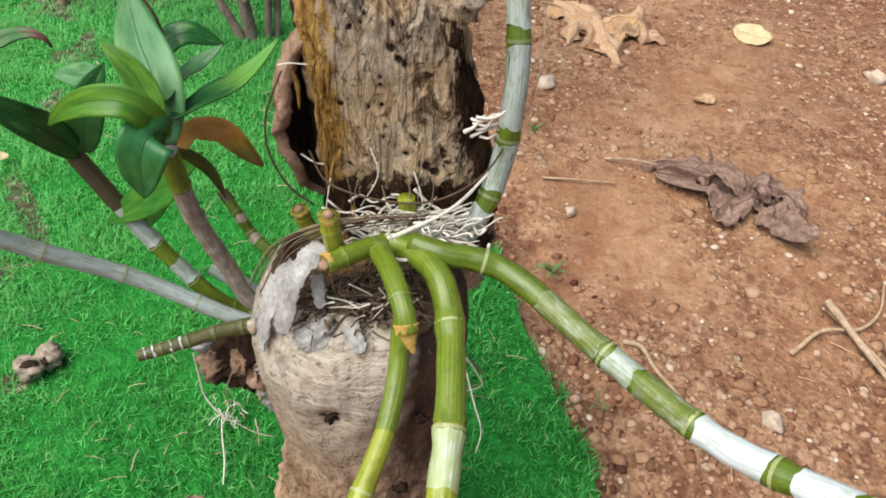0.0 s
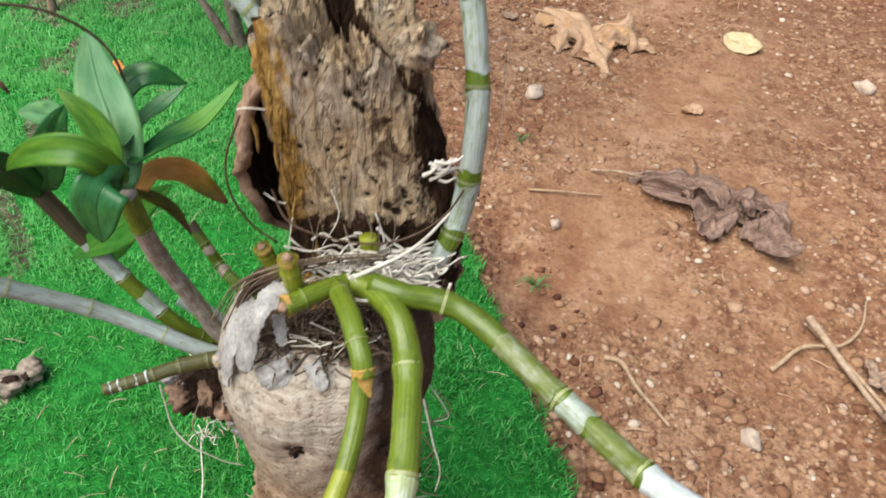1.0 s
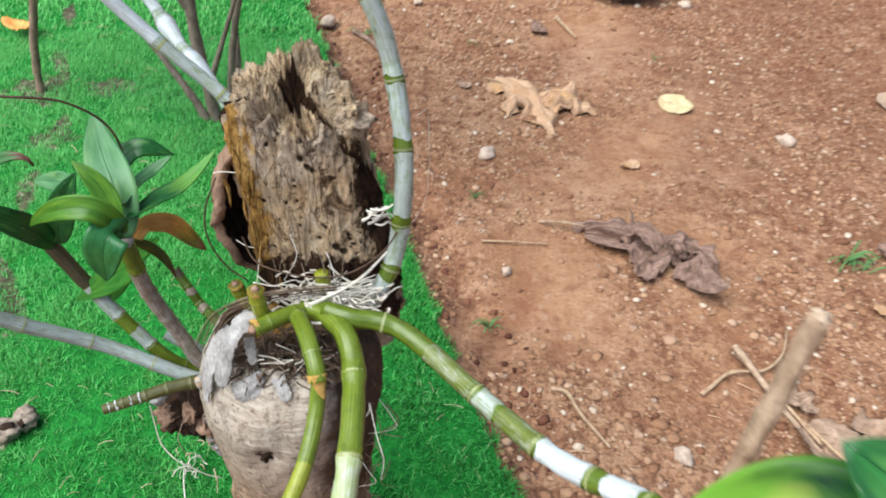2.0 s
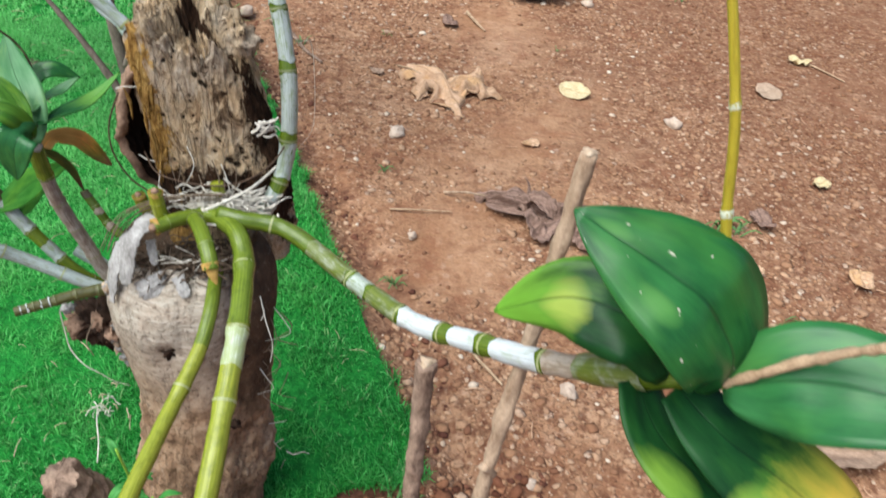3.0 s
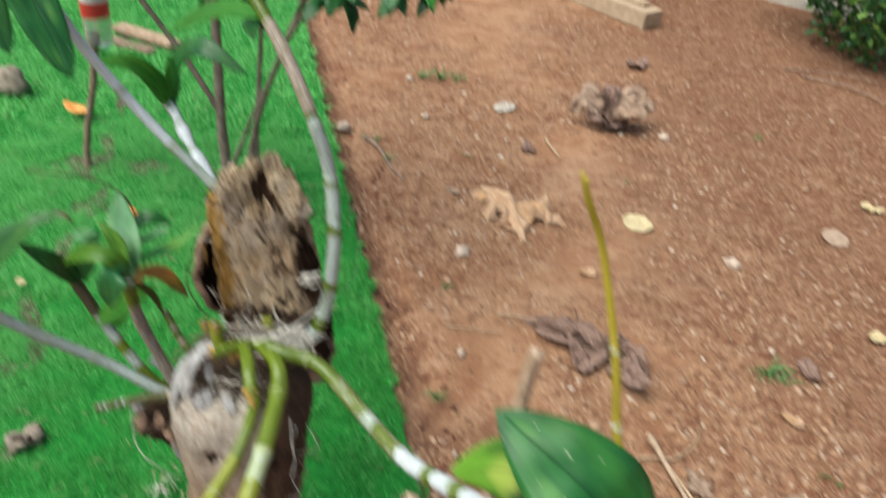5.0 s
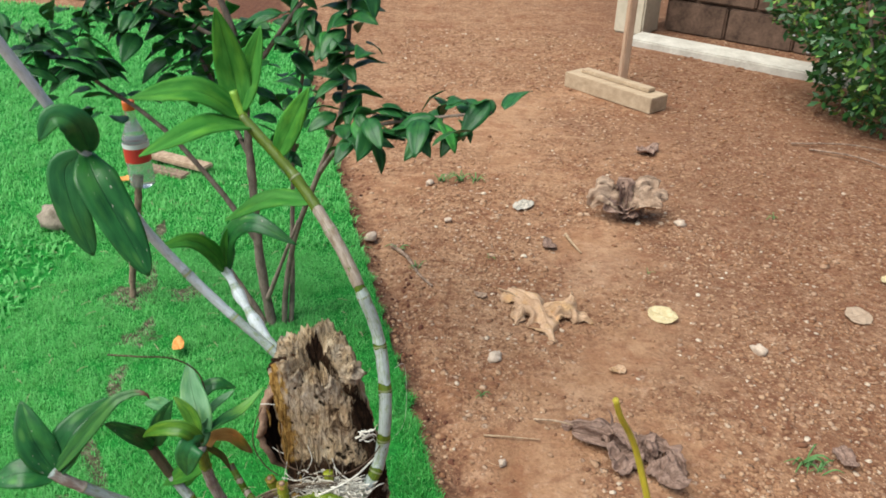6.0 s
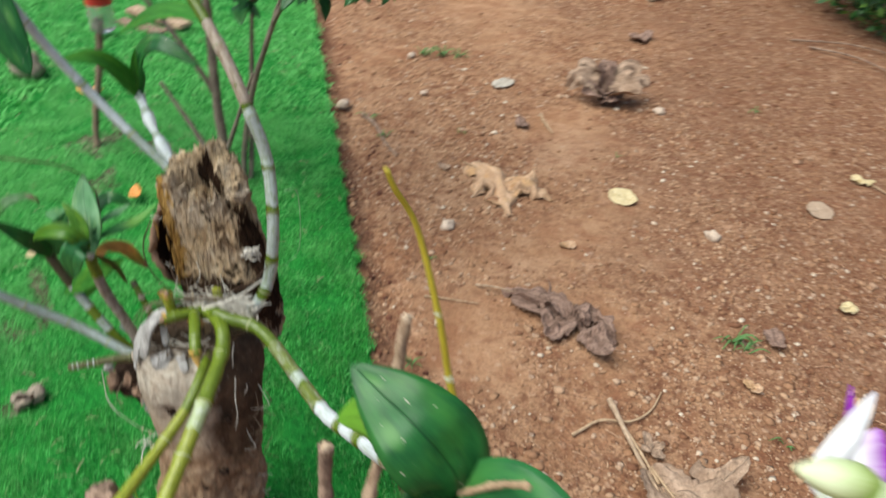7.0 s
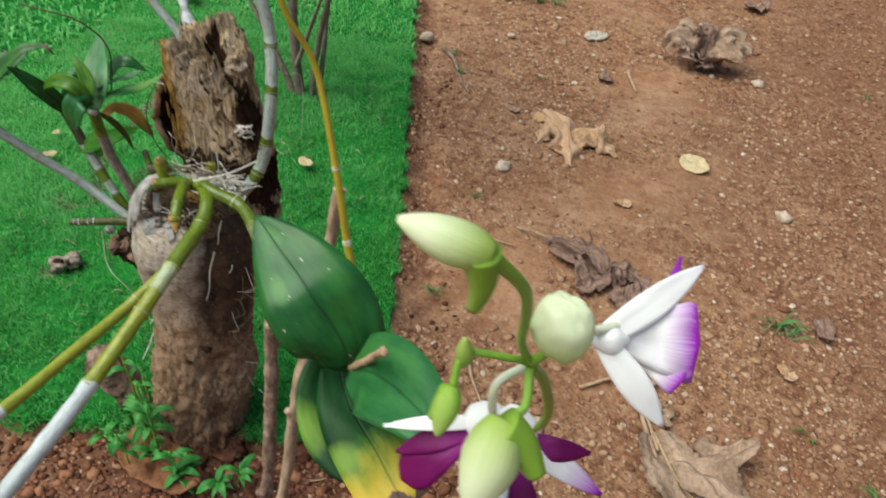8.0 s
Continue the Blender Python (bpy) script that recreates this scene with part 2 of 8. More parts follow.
def rotten_material():
    """Pale pitted heartwood; coord is (ochre share, dark share of rot and painted shade, darkened pits)."""
    m = Mat("rotten_heartwood", 0.93, 0.12)
    o = m.pos()
    zone = m.sep(m.coord())
    grain = m.noise(m.scale(o, (120, 120, 40)), 1.0, 6, 0.7, 1.6)
    blot, fine = m.noise(m.scale(o, (42, 42, 27)), 1.0, 7, 0.75, 1.4), m.noise(o, 420, 4, 0.75)
    cloud = m.noise(m.scale(o, (30, 30, 16)), 1.0, 4, 0.6)
    tan = m.ramp(grain, (0.26, (0.3, 0.18, 0.1)), (0.4, (0.52, 0.36, 0.21)), (0.55, (0.68, 0.51, 0.32)), (0.72, (0.82, 0.69, 0.5)))
    grey = m.ramp(grain, (0.3, (0.2, 0.165, 0.14)), (0.52, (0.38, 0.335, 0.29)), (0.7, (0.54, 0.49, 0.43)))
    c = m.mix(m.ramp(cloud, (0.47, 0.0), (0.62, 0.6)), tan, grey)
    stain = m.ramp(grain, (0.3, (0.03, 0.015, 0.008)), (0.55, (0.14, 0.075, 0.036)), (0.8, (0.33, 0.19, 0.09)))
    c = m.mix(m.ramp(blot, (0.54, 0.0), (0.6, 0.78)), c, stain)
    crack = m.math("ABSOLUTE", m.math("SUBTRACT", m.noise(m.scale(o, (75, 75, 11)), 1.0, 4, 0.6, 0.6), 0.5))
    c = m.mix(m.ramp(crack, (0.002, 0.4), (0.01, 0.0)), c, (0.03, 0.016, 0.009))
    ochre = m.ramp(grain, (0.3, (0.1, 0.045, 0.012)), (0.44, (0.34, 0.18, 0.045)), (0.58, (0.56, 0.34, 0.1)), (0.76, (0.72, 0.52, 0.24)))
    wob = m.math("ADD", m.math("MULTIPLY", m.math("SUBTRACT", blot, 0.5), 1.5), m.math("MULTIPLY", m.math("SUBTRACT", grain, 0.5), 1.1))
    c = m.mix(m.ramp(m.math("ADD", zone[0], wob), (0.42, 0.0), (0.52, 1.0)), c, ochre)
    # dark tone for rot, and for the shade painted on flank and hollow
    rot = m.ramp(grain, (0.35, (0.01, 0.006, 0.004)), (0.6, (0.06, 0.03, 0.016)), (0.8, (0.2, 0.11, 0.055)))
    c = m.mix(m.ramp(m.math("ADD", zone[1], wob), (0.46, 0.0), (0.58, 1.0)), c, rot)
    # pits are coloured near black for the shade in them
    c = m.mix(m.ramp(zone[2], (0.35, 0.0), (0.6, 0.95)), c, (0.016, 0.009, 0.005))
    c = m.mix(m.ramp(fine, (0.36, 0.4), (0.46, 0.0)), c, (0.07, 0.04, 0.022))
    h = m.math("ADD", m.math("ADD", m.math("MULTIPLY", grain, 0.6), m.math("MULTIPLY", fine, 0.5)), m.math("ADD", m.math("MULTIPLY", blot, 1.6), m.ramp(crack, (0.0, 0.0), (0.03, 0.5))))
    return m.color(c).bump(h, 1.0, 0.005).m


def fibre_material(name, lo, hi, rough=0.85, scale=60):
    m = Mat(name, rough, 0.2)
    o = m.pos()
    a, b = m.noise(o, scale, 5, 0.65), m.noise(o, scale * 5, 4, 0.7)
    c = m.ramp(m.math("ADD", m.math("MULTIPLY", a, 0.6), m.math("MULTIPLY", b, 0.4)), (0.3, lo), (0.68, hi))
    return m.color(c).bump(b, 0.6, 0.002).m


def cane_material(name, lo, hi, rough=0.38, film=0.0, film_colour=(0.62, 0.66, 0.58)):
    """Orchid cane: streaked lengthways, blotched, with a dry papery film that may cover it in part."""
    m = Mat(name, rough, 0.45)
    co = m.coord()
    streak = m.noise(m.scale(co, (5.5, 5.5, 1.6)), 1.0, 4, 0.6)
    blotch = m.noise(m.scale(co, (1.3, 1.3, 11)), 1.0, 4, 0.6)
    speck = m.noise(m.pos(), 900, 2)
    c = m.ramp(streak, (0.18, lo), (0.82, hi))
    c = m.mix(m.ramp(blotch, (0.5, 0.0), (0.75, 0.6)), c, tuple(v * 0.6 for v in lo))
    if film:
        line = m.noise(m.scale(co, (11, 11, 4)), 1.0, 5, 0.7)
        tear = m.ramp(m.math("ADD", m.math("MULTIPLY", blotch, 0.7), m.math("MULTIPLY", line, 0.5)), (0.62 - 0.4 * film, 0.0), (0.78 - 0.4 * film, 1.0))
        paper = m.ramp(line, (0.3, tuple(v * 0.55 for v in film_colour)), (0.55, film_colour))
        c = m.mix(tear, c, paper)
    c = m.mix(m.ramp(speck, (0.68, 0.0), (0.74, 0.6)), c, (0.12, 0.09, 0.05))
    return m.color(c).bump(m.math("ADD", streak, m.math("MULTIPLY", blotch, 0.6)), 0.5, 0.0012).m


def leaf_material(name, deep, light, rough=0.3, rib=0.4, yellow=None, back=0.3, spots=0.0, tip=None, blotches=()):
    """Strap leaf: fine parallel veins, darker keel, and yellowing or a dead tip where the leaf has it."""
    m = Mat(name, rough, 0.32)
    co = m.coord()
    across, along, seed = m.sep(co)[0:3]
    n1 = m.noise(m.scale(co, (2.2, 3.0, 9)), 1.0, 4, 0.6)
    veins = m.noise(m.scale(co, (26, 0.8, 5)), 1.0, 3, 0.6)
    c = m.ramp(m.math("ADD", m.math("MULTIPLY", n1, 0.86), m.math("MULTIPLY", veins, 0.14)), (0.32, deep), (0.68, light))
    c = m.mix(m.ramp(m.noise(m.scale(co, (1.1, 2.2, 4)), 1.0, 3, 0.6), (0.5, 0.0), (0.72, 0.5)), c, tuple(v * k for v, k in zip(light, (2.2, 1.5, 1.0))))
    if yellow:
        start, end, hue = yellow
        along_n = m.math("ADD", along, m.math("MULTIPLY", m.math("SUBTRACT", n1, 0.5), 0.5))
        c = m.mix(m.ramp(along_n, (start - 0.1, 0.0), ((start + end) / 2, 0.75)), c, (0.16, 0.33, 0.035))
        c = m.mix(m.ramp(along_n, (start, 0.0), (end, 1.0)), c, hue)
    for a0, s0, wide, long, hue in blotches:
        u = m.math("DIVIDE", m.math("SUBTRACT", across, a0), wide)
        v = m.math("DIVIDE", m.math("SUBTRACT", along, s0), long)
        d = m.math("ADD", m.math("MULTIPLY", u, u), m.math("MULTIPLY", v, v))
        d = m.math("ADD", m.math("MULTIPLY", d, 0.5), m.math("MULTIPLY", m.math("SUBTRACT", n1, 0.5), 0.8))
        c = m.mix(m.ramp(d, (-0.05, 0.8), (0.5, 0.0)), c, hue)
    if tip:
        along_t = m.math("ADD", along, m.math("MULTIPLY", m.math("SUBTRACT", m.noise(m.scale(co, (3, 7, 3)), 1.0), 0.5), 0.35))
        c = m.mix(m.ramp(along_t, (tip[0], 0.0), (tip[0] + 0.025, 1.0)), c, tip[1])
    keel = m.ramp(m.math("ABSOLUTE", across), (0.0, 1.0), (0.05, 0.0))
    c = m.mix(m.math("MULTIPLY", keel, rib), c, tuple(v * 0.35 for v in deep))
    if spots:
        c = m.mix(m.ramp(m.noise(m.scale(co, (6, 16, 5)), 1.0, 2), (0.7, 0.0), (0.73, spots)), c, (0.56, 0.52, 0.42))
    return m.color(c).bump(m.math("SUBTRACT", m.math("MULTIPLY", veins, 0.35), keel), 0.3, 0.0012).thin(c, back).m


def dry_leaf_material(name, lo, hi, vein, accent=None):
    m = Mat(name, 0.85, 0.2)
    co = m.coord()
    across, along, seed = m.sep(co)[0:3]
    a, b = m.noise(m.scale(co, (3, 3, 7)), 1.0, 5, 0.6), m.noise(m.pos(), 160, 4, 0.7)
    c = m.ramp(m.math("ADD", m.math("MULTIPLY", a, 0.65), m.math("MULTIPLY", b, 0.35)), (0.32, lo), (0.66, hi))
    if accent:
        c = m.mix(m.ramp(m.noise(m.pos(), 26, 4, 0.6, 0.4), (0.48, 0.0), (0.64, 0.5)), c, accent)
    side = m.math("ABSOLUTE", across)
    ribs = m.math("SINE", m.math("MULTIPLY", m.math("SUBTRACT", along, m.math("MULTIPLY", side, 0.22)), 62.0))
    lines = m.math("MAXIMUM", m.ramp(ribs, (0.92, 0.0), (0.995, 0.32)), m.ramp(side, (0.0, 1.0), (0.05, 0.0)))
    c = m.mix(lines, c, vein)
    spot = m.noise(m.pos(), 75, 5, 0.7, 0.5)
    c = m.mix(m.ramp(spot, (0.56, 0.0), (0.68, 0.5)), c, tuple(v * 0.55 for v in lo))
    c = m.mix(m.ramp(side, (0.85, 0.0), (1.0, 0.45)), c, tuple(v * 0.65 for v in lo))
    crease = m.noise(m.scale(co, (4, 9, 5)), 1.0, 3, 0.6)
    h = m.math("ADD", m.math("ADD", b, m.math("MULTIPLY", lines, -0.8)), m.math("ADD", m.math("MULTIPLY", spot, 1.5), m.math("MULTIPLY", crease, 1.2)))
    return m.color(c).bump(h, 0.8, 0.003).thin(c, 0.2).m


def petal_material(name, base, rim, start, end):
    m = Mat(name, 0.45, 0.3)
    co = m.coord()
    across, along, seed = m.sep(co)[0:3]
    veins = m.noise(m.scale(co, (16, 1.2, 5)), 1.0, 3)
    f = m.math("ADD", along, m.math("MULTIPLY", m.math("SUBTRACT", veins, 0.5), 0.22))
    c = m.mix(m.ramp(f, (start, 0.0), (end, 1.0)), base, rim)
    return m.color(c).bump(veins, 0.25, 0.0008).thin(c, 0.3).m


def plain_material(name, lo, hi, scale, rough=0.7, spec=0.35, stretch=(1, 1, 1), bump=0.4, depth=0.003):
    m = Mat(name, rough, spec)
    o = m.scale(m.pos(), stretch)
    a, b = m.noise(o, scale, 6, 0.65), m.noise(o, scale * 6, 4, 0.7)
    f = m.math("ADD", m.math("MULTIPLY", a, 0.65), m.math("MULTIPLY", b, 0.35))
    return m.color(m.ramp(f, (0.34, lo), (0.66, hi))).bump(f, bump, depth).m


SOIL = soil_material()
GRIT = grit_material("soil_grit", ((0.0, (0.168, 0.074, 0.0405)), (0.35, (0.302, 0.161, 0.088)), (0.7, (0.403, 0.248, 0.15)), (0.93, (0.47, 0.322, 0.22)), (1.0, (0.622, 0.522, 0.405))))
PEBBLE = grit_material("soil_crumbs", ((0.0, (0.202, 0.0914, 0.0475)), (0.5, (0.328, 0.178, 0.0968)), (1.0, (0.454, 0.287, 0.176))))
CLOD = grit_material("red_clods", ((0.0, (0.055, 0.02, 0.013)), (0.5, (0.12, 0.045, 0.027)), (1.0, (0.25, 0.11, 0.062))))
FRONT_CLOD = grit_material("orange_brown_clods", ((0.0, (0.07, 0.024, 0.013)), (0.5, (0.17, 0.066, 0.034)), (1.0, (0.31, 0.145, 0.075))))
THATCH, GRASS = thatch_material(), grass_material()
BARK, ROTTEN = bark_material(), rotten_material()
HUSK = fibre_material("brown_husk_bark", (0.09, 0.045, 0.028), (0.38, 0.25, 0.17), 0.9, 70)
# dark wood, near black where it stands in for shade inside holes
HOLLOW = fibre_material("dark_wood_and_hole_shade", (0.008, 0.005, 0.004), (0.055, 0.03, 0.018), 0.95, 60)
STRAW = fibre_material("dry_litter_strands", (0.045, 0.028, 0.018), (0.32, 0.245, 0.17), 0.9, 70)
LITTER = fibre_material("dark_litter", (0.012, 0.008, 0.006), (0.2, 0.14, 0.095), 0.9, 110)
ROOT = fibre_material("pale_aerial_root", (0.36, 0.32, 0.255), (0.82, 0.78, 0.69), 0.8, 160)
PALEWOOD = fibre_material("torn_pale_wood", (0.3, 0.2, 0.12), (0.66, 0.52, 0.38), 0.9, 200)
CHIP = fibre_material("dry_orange_chips", (0.28, 0.13, 0.065), (0.66, 0.46, 0.3), 0.9, 30)
WIRE = fibre_material("rusty_wire", (0.03, 0.02, 0.015), (0.13, 0.08, 0.05), 0.7, 80)
GREEN = cane_material("green_cane", (0.06, 0.1, 0.007), (0.18, 0.24, 0.021), 0.24)
GREEN_DEEP = cane_material("deep_green_cane", (0.045, 0.08, 0.005), (0.13, 0.185, 0.015), 0.26)
JOINT_DARK = cane_material("dull_joint_rim", (0.13, 0.16, 0.06), (0.26, 0.28, 0.14))
JOINT = cane_material("pale_joint_rim", (0.2, 0.23, 0.08), (0.36, 0.38, 0.18))
OLIVE = cane_material("olive_yellow_cane", (0.13, 0.165, 0.012), (0.34, 0.36, 0.035), 0.26)
WHITEFILM = cane_material("pale_film_covered_cane", (0.24, 0.29, 0.13), (0.34, 0.4, 0.18), 0.4, 0.14, (0.45, 0.5, 0.38))
FILM = cane_material("film_covered_cane", (0.13, 0.17, 0.07), (0.25, 0.3, 0.17), 0.4, 0.3, (0.36, 0.41, 0.36))
GREYFILM = cane_material("grey_papery_cane", (0.13, 0.18, 0.08), (0.27, 0.32, 0.19), 0.42, 0.38, (0.38, 0.43, 0.405))
DARKSTEM = cane_material("dark_old_cane", (0.03, 0.026, 0.012), (0.105, 0.085, 0.042), 0.5)
BANDED = cane_material("dark_olive_old_cane", (0.03, 0.032, 0.01), (0.12, 0.115, 0.03), 0.45)
SMOKE = cane_material("smoky_grey_cane", (0.11, 0.125, 0.07), (0.24, 0.26, 0.18), 0.45, 0.42, (0.31, 0.36, 0.34))
WHITE = cane_material("white_papery_sheath", (0.24, 0.28, 0.2), (0.42, 0.47, 0.4), 0.55, 0.46, (0.54, 0.58, 0.59))
BROWN = cane_material("brown_dry_sheath", (0.13, 0.09, 0.05), (0.27, 0.2, 0.13), 0.6, 0.35, (0.36, 0.3, 0.24))
PURPLISH = cane_material("purplish_brown_sheath", (0.15, 0.105, 0.08), (0.29, 0.22, 0.18), 0.55, 0.25, (0.4, 0.36, 0.31))
YELLOWCANE = cane_material("yellow_thin_cane", (0.36, 0.27, 0.02), (0.5, 0.42, 0.04))
THINFILM = cane_material("thin_film_cane", (0.06, 0.085, 0.009), (0.15, 0.185, 0.03), 0.34, 0.1, (0.27, 0.3, 0.2))
CUT = fibre_material("ochre_cut_end", (0.3, 0.16, 0.03), (0.62, 0.4, 0.12), 0.8, 200)
LEAF = leaf_material("dark_green_strap_leaf", (0.0101, 0.0663, 0.0172), (0.0312, 0.164, 0.0374), 0.3, 0.5, None, 0.22, 0.8, blotches=((0.5, 0.6, 0.22, 0.1, (0.09, 0.26, 0.055)), (-0.2, 0.86, 0.25, 0.08, (0.08, 0.24, 0.05))))
LEAF_LIME = leaf_material("lime_tipped_leaf", (0.00624, 0.0351, 0.0101), (0.0172, 0.0897, 0.0195), 0.3, 0.5, (0.6, 1.0, (0.17, 0.4, 0.04)), 0.25,
                          blotches=((0.15, 0.63, 0.7, 0.14, (0.4, 0.5, 0.09)),))
LEAF_GOLD = leaf_material("yellowing_leaf", (0.00546, 0.0312, 0.0101), (0.0156, 0.0858, 0.0187), 0.42, 0.4, (0.56, 0.86, (0.62, 0.45, 0.06)), 0.25, 0.0, (0.9, (0.13, 0.08, 0.06)),
                          blotches=((-0.8, 0.55, 0.5, 0.12, (0.2, 0.34, 0.045)),))
LEAF_SIDE = leaf_material("lime_edged_leaf", (0.00546, 0.0312, 0.00936), (0.0156, 0.0858, 0.0172), 0.42, 0.4, (1.0, 1.4, (0.16, 0.36, 0.04)), 0.25,
                          blotches=((-0.8, 0.47, 0.7, 0.2, (0.2, 0.36, 0.042)),))
LEAF_MID = leaf_material("mid_green_strap_leaf", (0.017, 0.1, 0.03), (0.044, 0.2, 0.055), 0.3, 0.5, None, 0.25)
LEAF_FRESH = leaf_material("fresh_green_leaf", (0.035, 0.19, 0.024), (0.11, 0.37, 0.06), 0.42, 0.5, None, 0.38)
LEAF_PALE = leaf_material("pale_silvery_green_leaf", (0.06, 0.2, 0.07), (0.14, 0.33, 0.14), 0.32, 0.6, None, 0.3)
LEAF_ORANGE = leaf_material("withered_orange_leaf", (0.47, 0.235, 0.055), (0.66, 0.38, 0.11), 0.5, 0.3, (0.66, 0.95, (0.16, 0.06, 0.025)), 0.3)
LEAF_TIP = leaf_material("brown_tipped_leaf", (0.012, 0.06, 0.016), (0.05, 0.19, 0.035), 0.36, 0.4, None, 0.25, 0.0, (0.9, (0.12, 0.055, 0.035)))
LEAF_ARCH = leaf_material("yellow_green_leaf", (0.045, 0.15, 0.014), (0.11, 0.27, 0.03), 0.3, 0.6, None, 0.35)
LEAF_RIGHT = leaf_material("lime_ended_leaf", (0.012, 0.075, 0.02), (0.04, 0.17, 0.04), 0.32, 0.5, (0.55, 0.8, (0.12, 0.33, 0.06)), 0.3)
LEAF_OLD = leaf_material("old_olive_leaf", (0.05, 0.075, 0.012), (0.13, 0.15, 0.03), 0.5, 0.3, None, 0.2, 0.0, (0.75, (0.12, 0.06, 0.03)))
SHRUB_LEAF = leaf_material("glossy_shrub_leaf", (0.012, 0.065, 0.02), (0.034, 0.15, 0.036), 0.36, 0.3, None, 0.2)
WEED_LEAF = leaf_material("weed_leaf", (0.03, 0.19, 0.04), (0.085, 0.36, 0.07), 0.5, 0.3, None, 0.3)
TUFT_LEAF = leaf_material("pale_tuft_leaf", (0.06, 0.16, 0.045), (0.15, 0.3, 0.1), 0.55, 0.3, None, 0.3)
for dull in (LEAF_SIDE, LEAF_GOLD, LEAF_FRESH, LEAF_LIME):
    dull.node_tree.nodes["Principled BSDF"].inputs["Specular IOR Level"].default_value = 0.16
TAN_DRY = dry_leaf_material("tan_dry_leaf", (0.45, 0.25, 0.135), (0.79, 0.56, 0.375), (0.5, 0.3, 0.17), (0.64, 0.37, 0.14))
BROWN_DRY = dry_leaf_material("brown_dry_leaf", (0.14, 0.08, 0.058), (0.47, 0.315, 0.245), (0.16, 0.1, 0.075))
PALE_DRY = dry_leaf_material("greyish_dry_leaf", (0.25, 0.155, 0.1), (0.64, 0.46, 0.335), (0.34, 0.25, 0.18))
CREAM_DRY = dry_leaf_material("cream_dry_leaf", (0.62, 0.48, 0.24), (0.82, 0.7, 0.45), (0.6, 0.45, 0.22))
ASH_DRY = dry_leaf_material("ash_grey_dry_leaf", (0.45, 0.39, 0.32), (0.66, 0.59, 0.5), (0.4, 0.34, 0.27))
RUST_DRY = dry_leaf_material("rusty_dry_leaf", (0.2, 0.085, 0.04), (0.4, 0.19, 0.095), (0.22, 0.1, 0.05))
STICK_DARK = plain_material("dark_stick_bark", (0.07, 0.04, 0.028), (0.4, 0.28, 0.205), 70, 0.9, 0.2, (1, 1, 0.5), 0.9)
SLAB = plain_material("grey_bark_plate", (0.16, 0.15, 0.14), (0.5, 0.485, 0.465), 70, 0.9, 0.15, (1.6, 1.6, 0.5), 0.7, 0.002)
STICK = plain_material("light_stick_bark", (0.2, 0.125, 0.075), (0.54, 0.4, 0.28), 70, 0.85, 0.2, (1, 1, 0.5), 0.8)
TWIG = plain_material("dry_twig", (0.24, 0.15, 0.085), (0.54, 0.39, 0.25), 90, 0.85, 0.2)
ROUND_DRY = dry_leaf_material("pinkish_tan_dry_leaf", (0.42, 0.29, 0.2), (0.58, 0.43, 0.31), (0.4, 0.28, 0.19))
STONE = plain_material("pale_stone", (0.34, 0.24, 0.175), (0.58, 0.47, 0.37), 90, 0.85, 0.25)
SHELL = plain_material("grey_brown_husk", (0.12, 0.09, 0.065), (0.4, 0.33, 0.26), 50, 0.9, 0.2)
TIMBER = plain_material("sawn_timber", (0.3, 0.21, 0.13), (0.5, 0.38, 0.26), 9, 0.8, 0.25, (1, 4, 4))
POST = plain_material("weathered_post", (0.36, 0.22, 0.14), (0.52, 0.36, 0.25), 12, 0.85, 0.2, (5, 5, 1))
CONCRETE = plain_material("pale_concrete", (0.36, 0.32, 0.27), (0.58, 0.54, 0.47), 9, 0.9, 0.2)
BLOCK = plain_material("dark_laterite_block", (0.05, 0.032, 0.024), (0.19, 0.12, 0.085), 9, 0.95, 0.1)
PLASTER = plain_material("cream_plaster", (0.42, 0.36, 0.27), (0.6, 0.53, 0.41), 6, 0.9, 0.2)
SHRUB_BARK = plain_material("shrub_bark", (0.085, 0.062, 0.05), (0.3, 0.235, 0.19), 70, 0.9, 0.2, (1, 1, 0.4))
PETAL = petal_material("white_petal", (0.93, 0.93, 0.92), (0.88, 0.85, 0.9), 0.8, 1.0)
PETAL_TIP = petal_material("white_petal_with_violet_rim", (0.94, 0.93, 0.94), (0.33, 0.02, 0.47), 0.6, 0.95)
VIOLET = petal_material("violet_petal", (0.5, 0.25, 0.62), (0.3, 0.02, 0.45), 0.1, 0.5)
LIP = petal_material("deep_purple_lip", (0.4, 0.03, 0.34), (0.17, 0.003, 0.1), 0.05, 0.55)
BUD = petal_material("pale_green_bud", (0.42, 0.56, 0.12), (0.8, 0.86, 0.58), 0.08, 0.7)
SPUR = petal_material("lime_bud_spur", (0.3, 0.5, 0.06), (0.48, 0.64, 0.17), 0.0, 1.0)
STALK = cane_material("green_flower_stalk", (0.16, 0.33, 0.025), (0.3, 0.5, 0.06), 0.4)
PEDICEL = cane_material("pale_pedicel", (0.56, 0.6, 0.4), (0.78, 0.79, 0.66), 0.45)
CLEAR = Mat("clear_plastic", 0.12, 0.5).color((0.86, 0.9, 0.92))
CLEAR.p.inputs["Transmission Weight"].default_value = 0.85
CLEAR = CLEAR.m
CAP = Mat("orange_plastic", 0.4).color((0.75, 0.16, 0.04)).m
LABEL = Mat("red_printed_film", 0.4).color((0.62, 0.05, 0.04)).m
LABEL_WHITE = Mat("white_printed_film", 0.45).color((0.8, 0.8, 0.8)).m
ORANGE_BIT = plain_material("orange_fallen_leaf", (0.6, 0.22, 0.05), (0.75, 0.36, 0.1), 60, 0.6)


# ---- shape kit ----
ORIGIN = {}


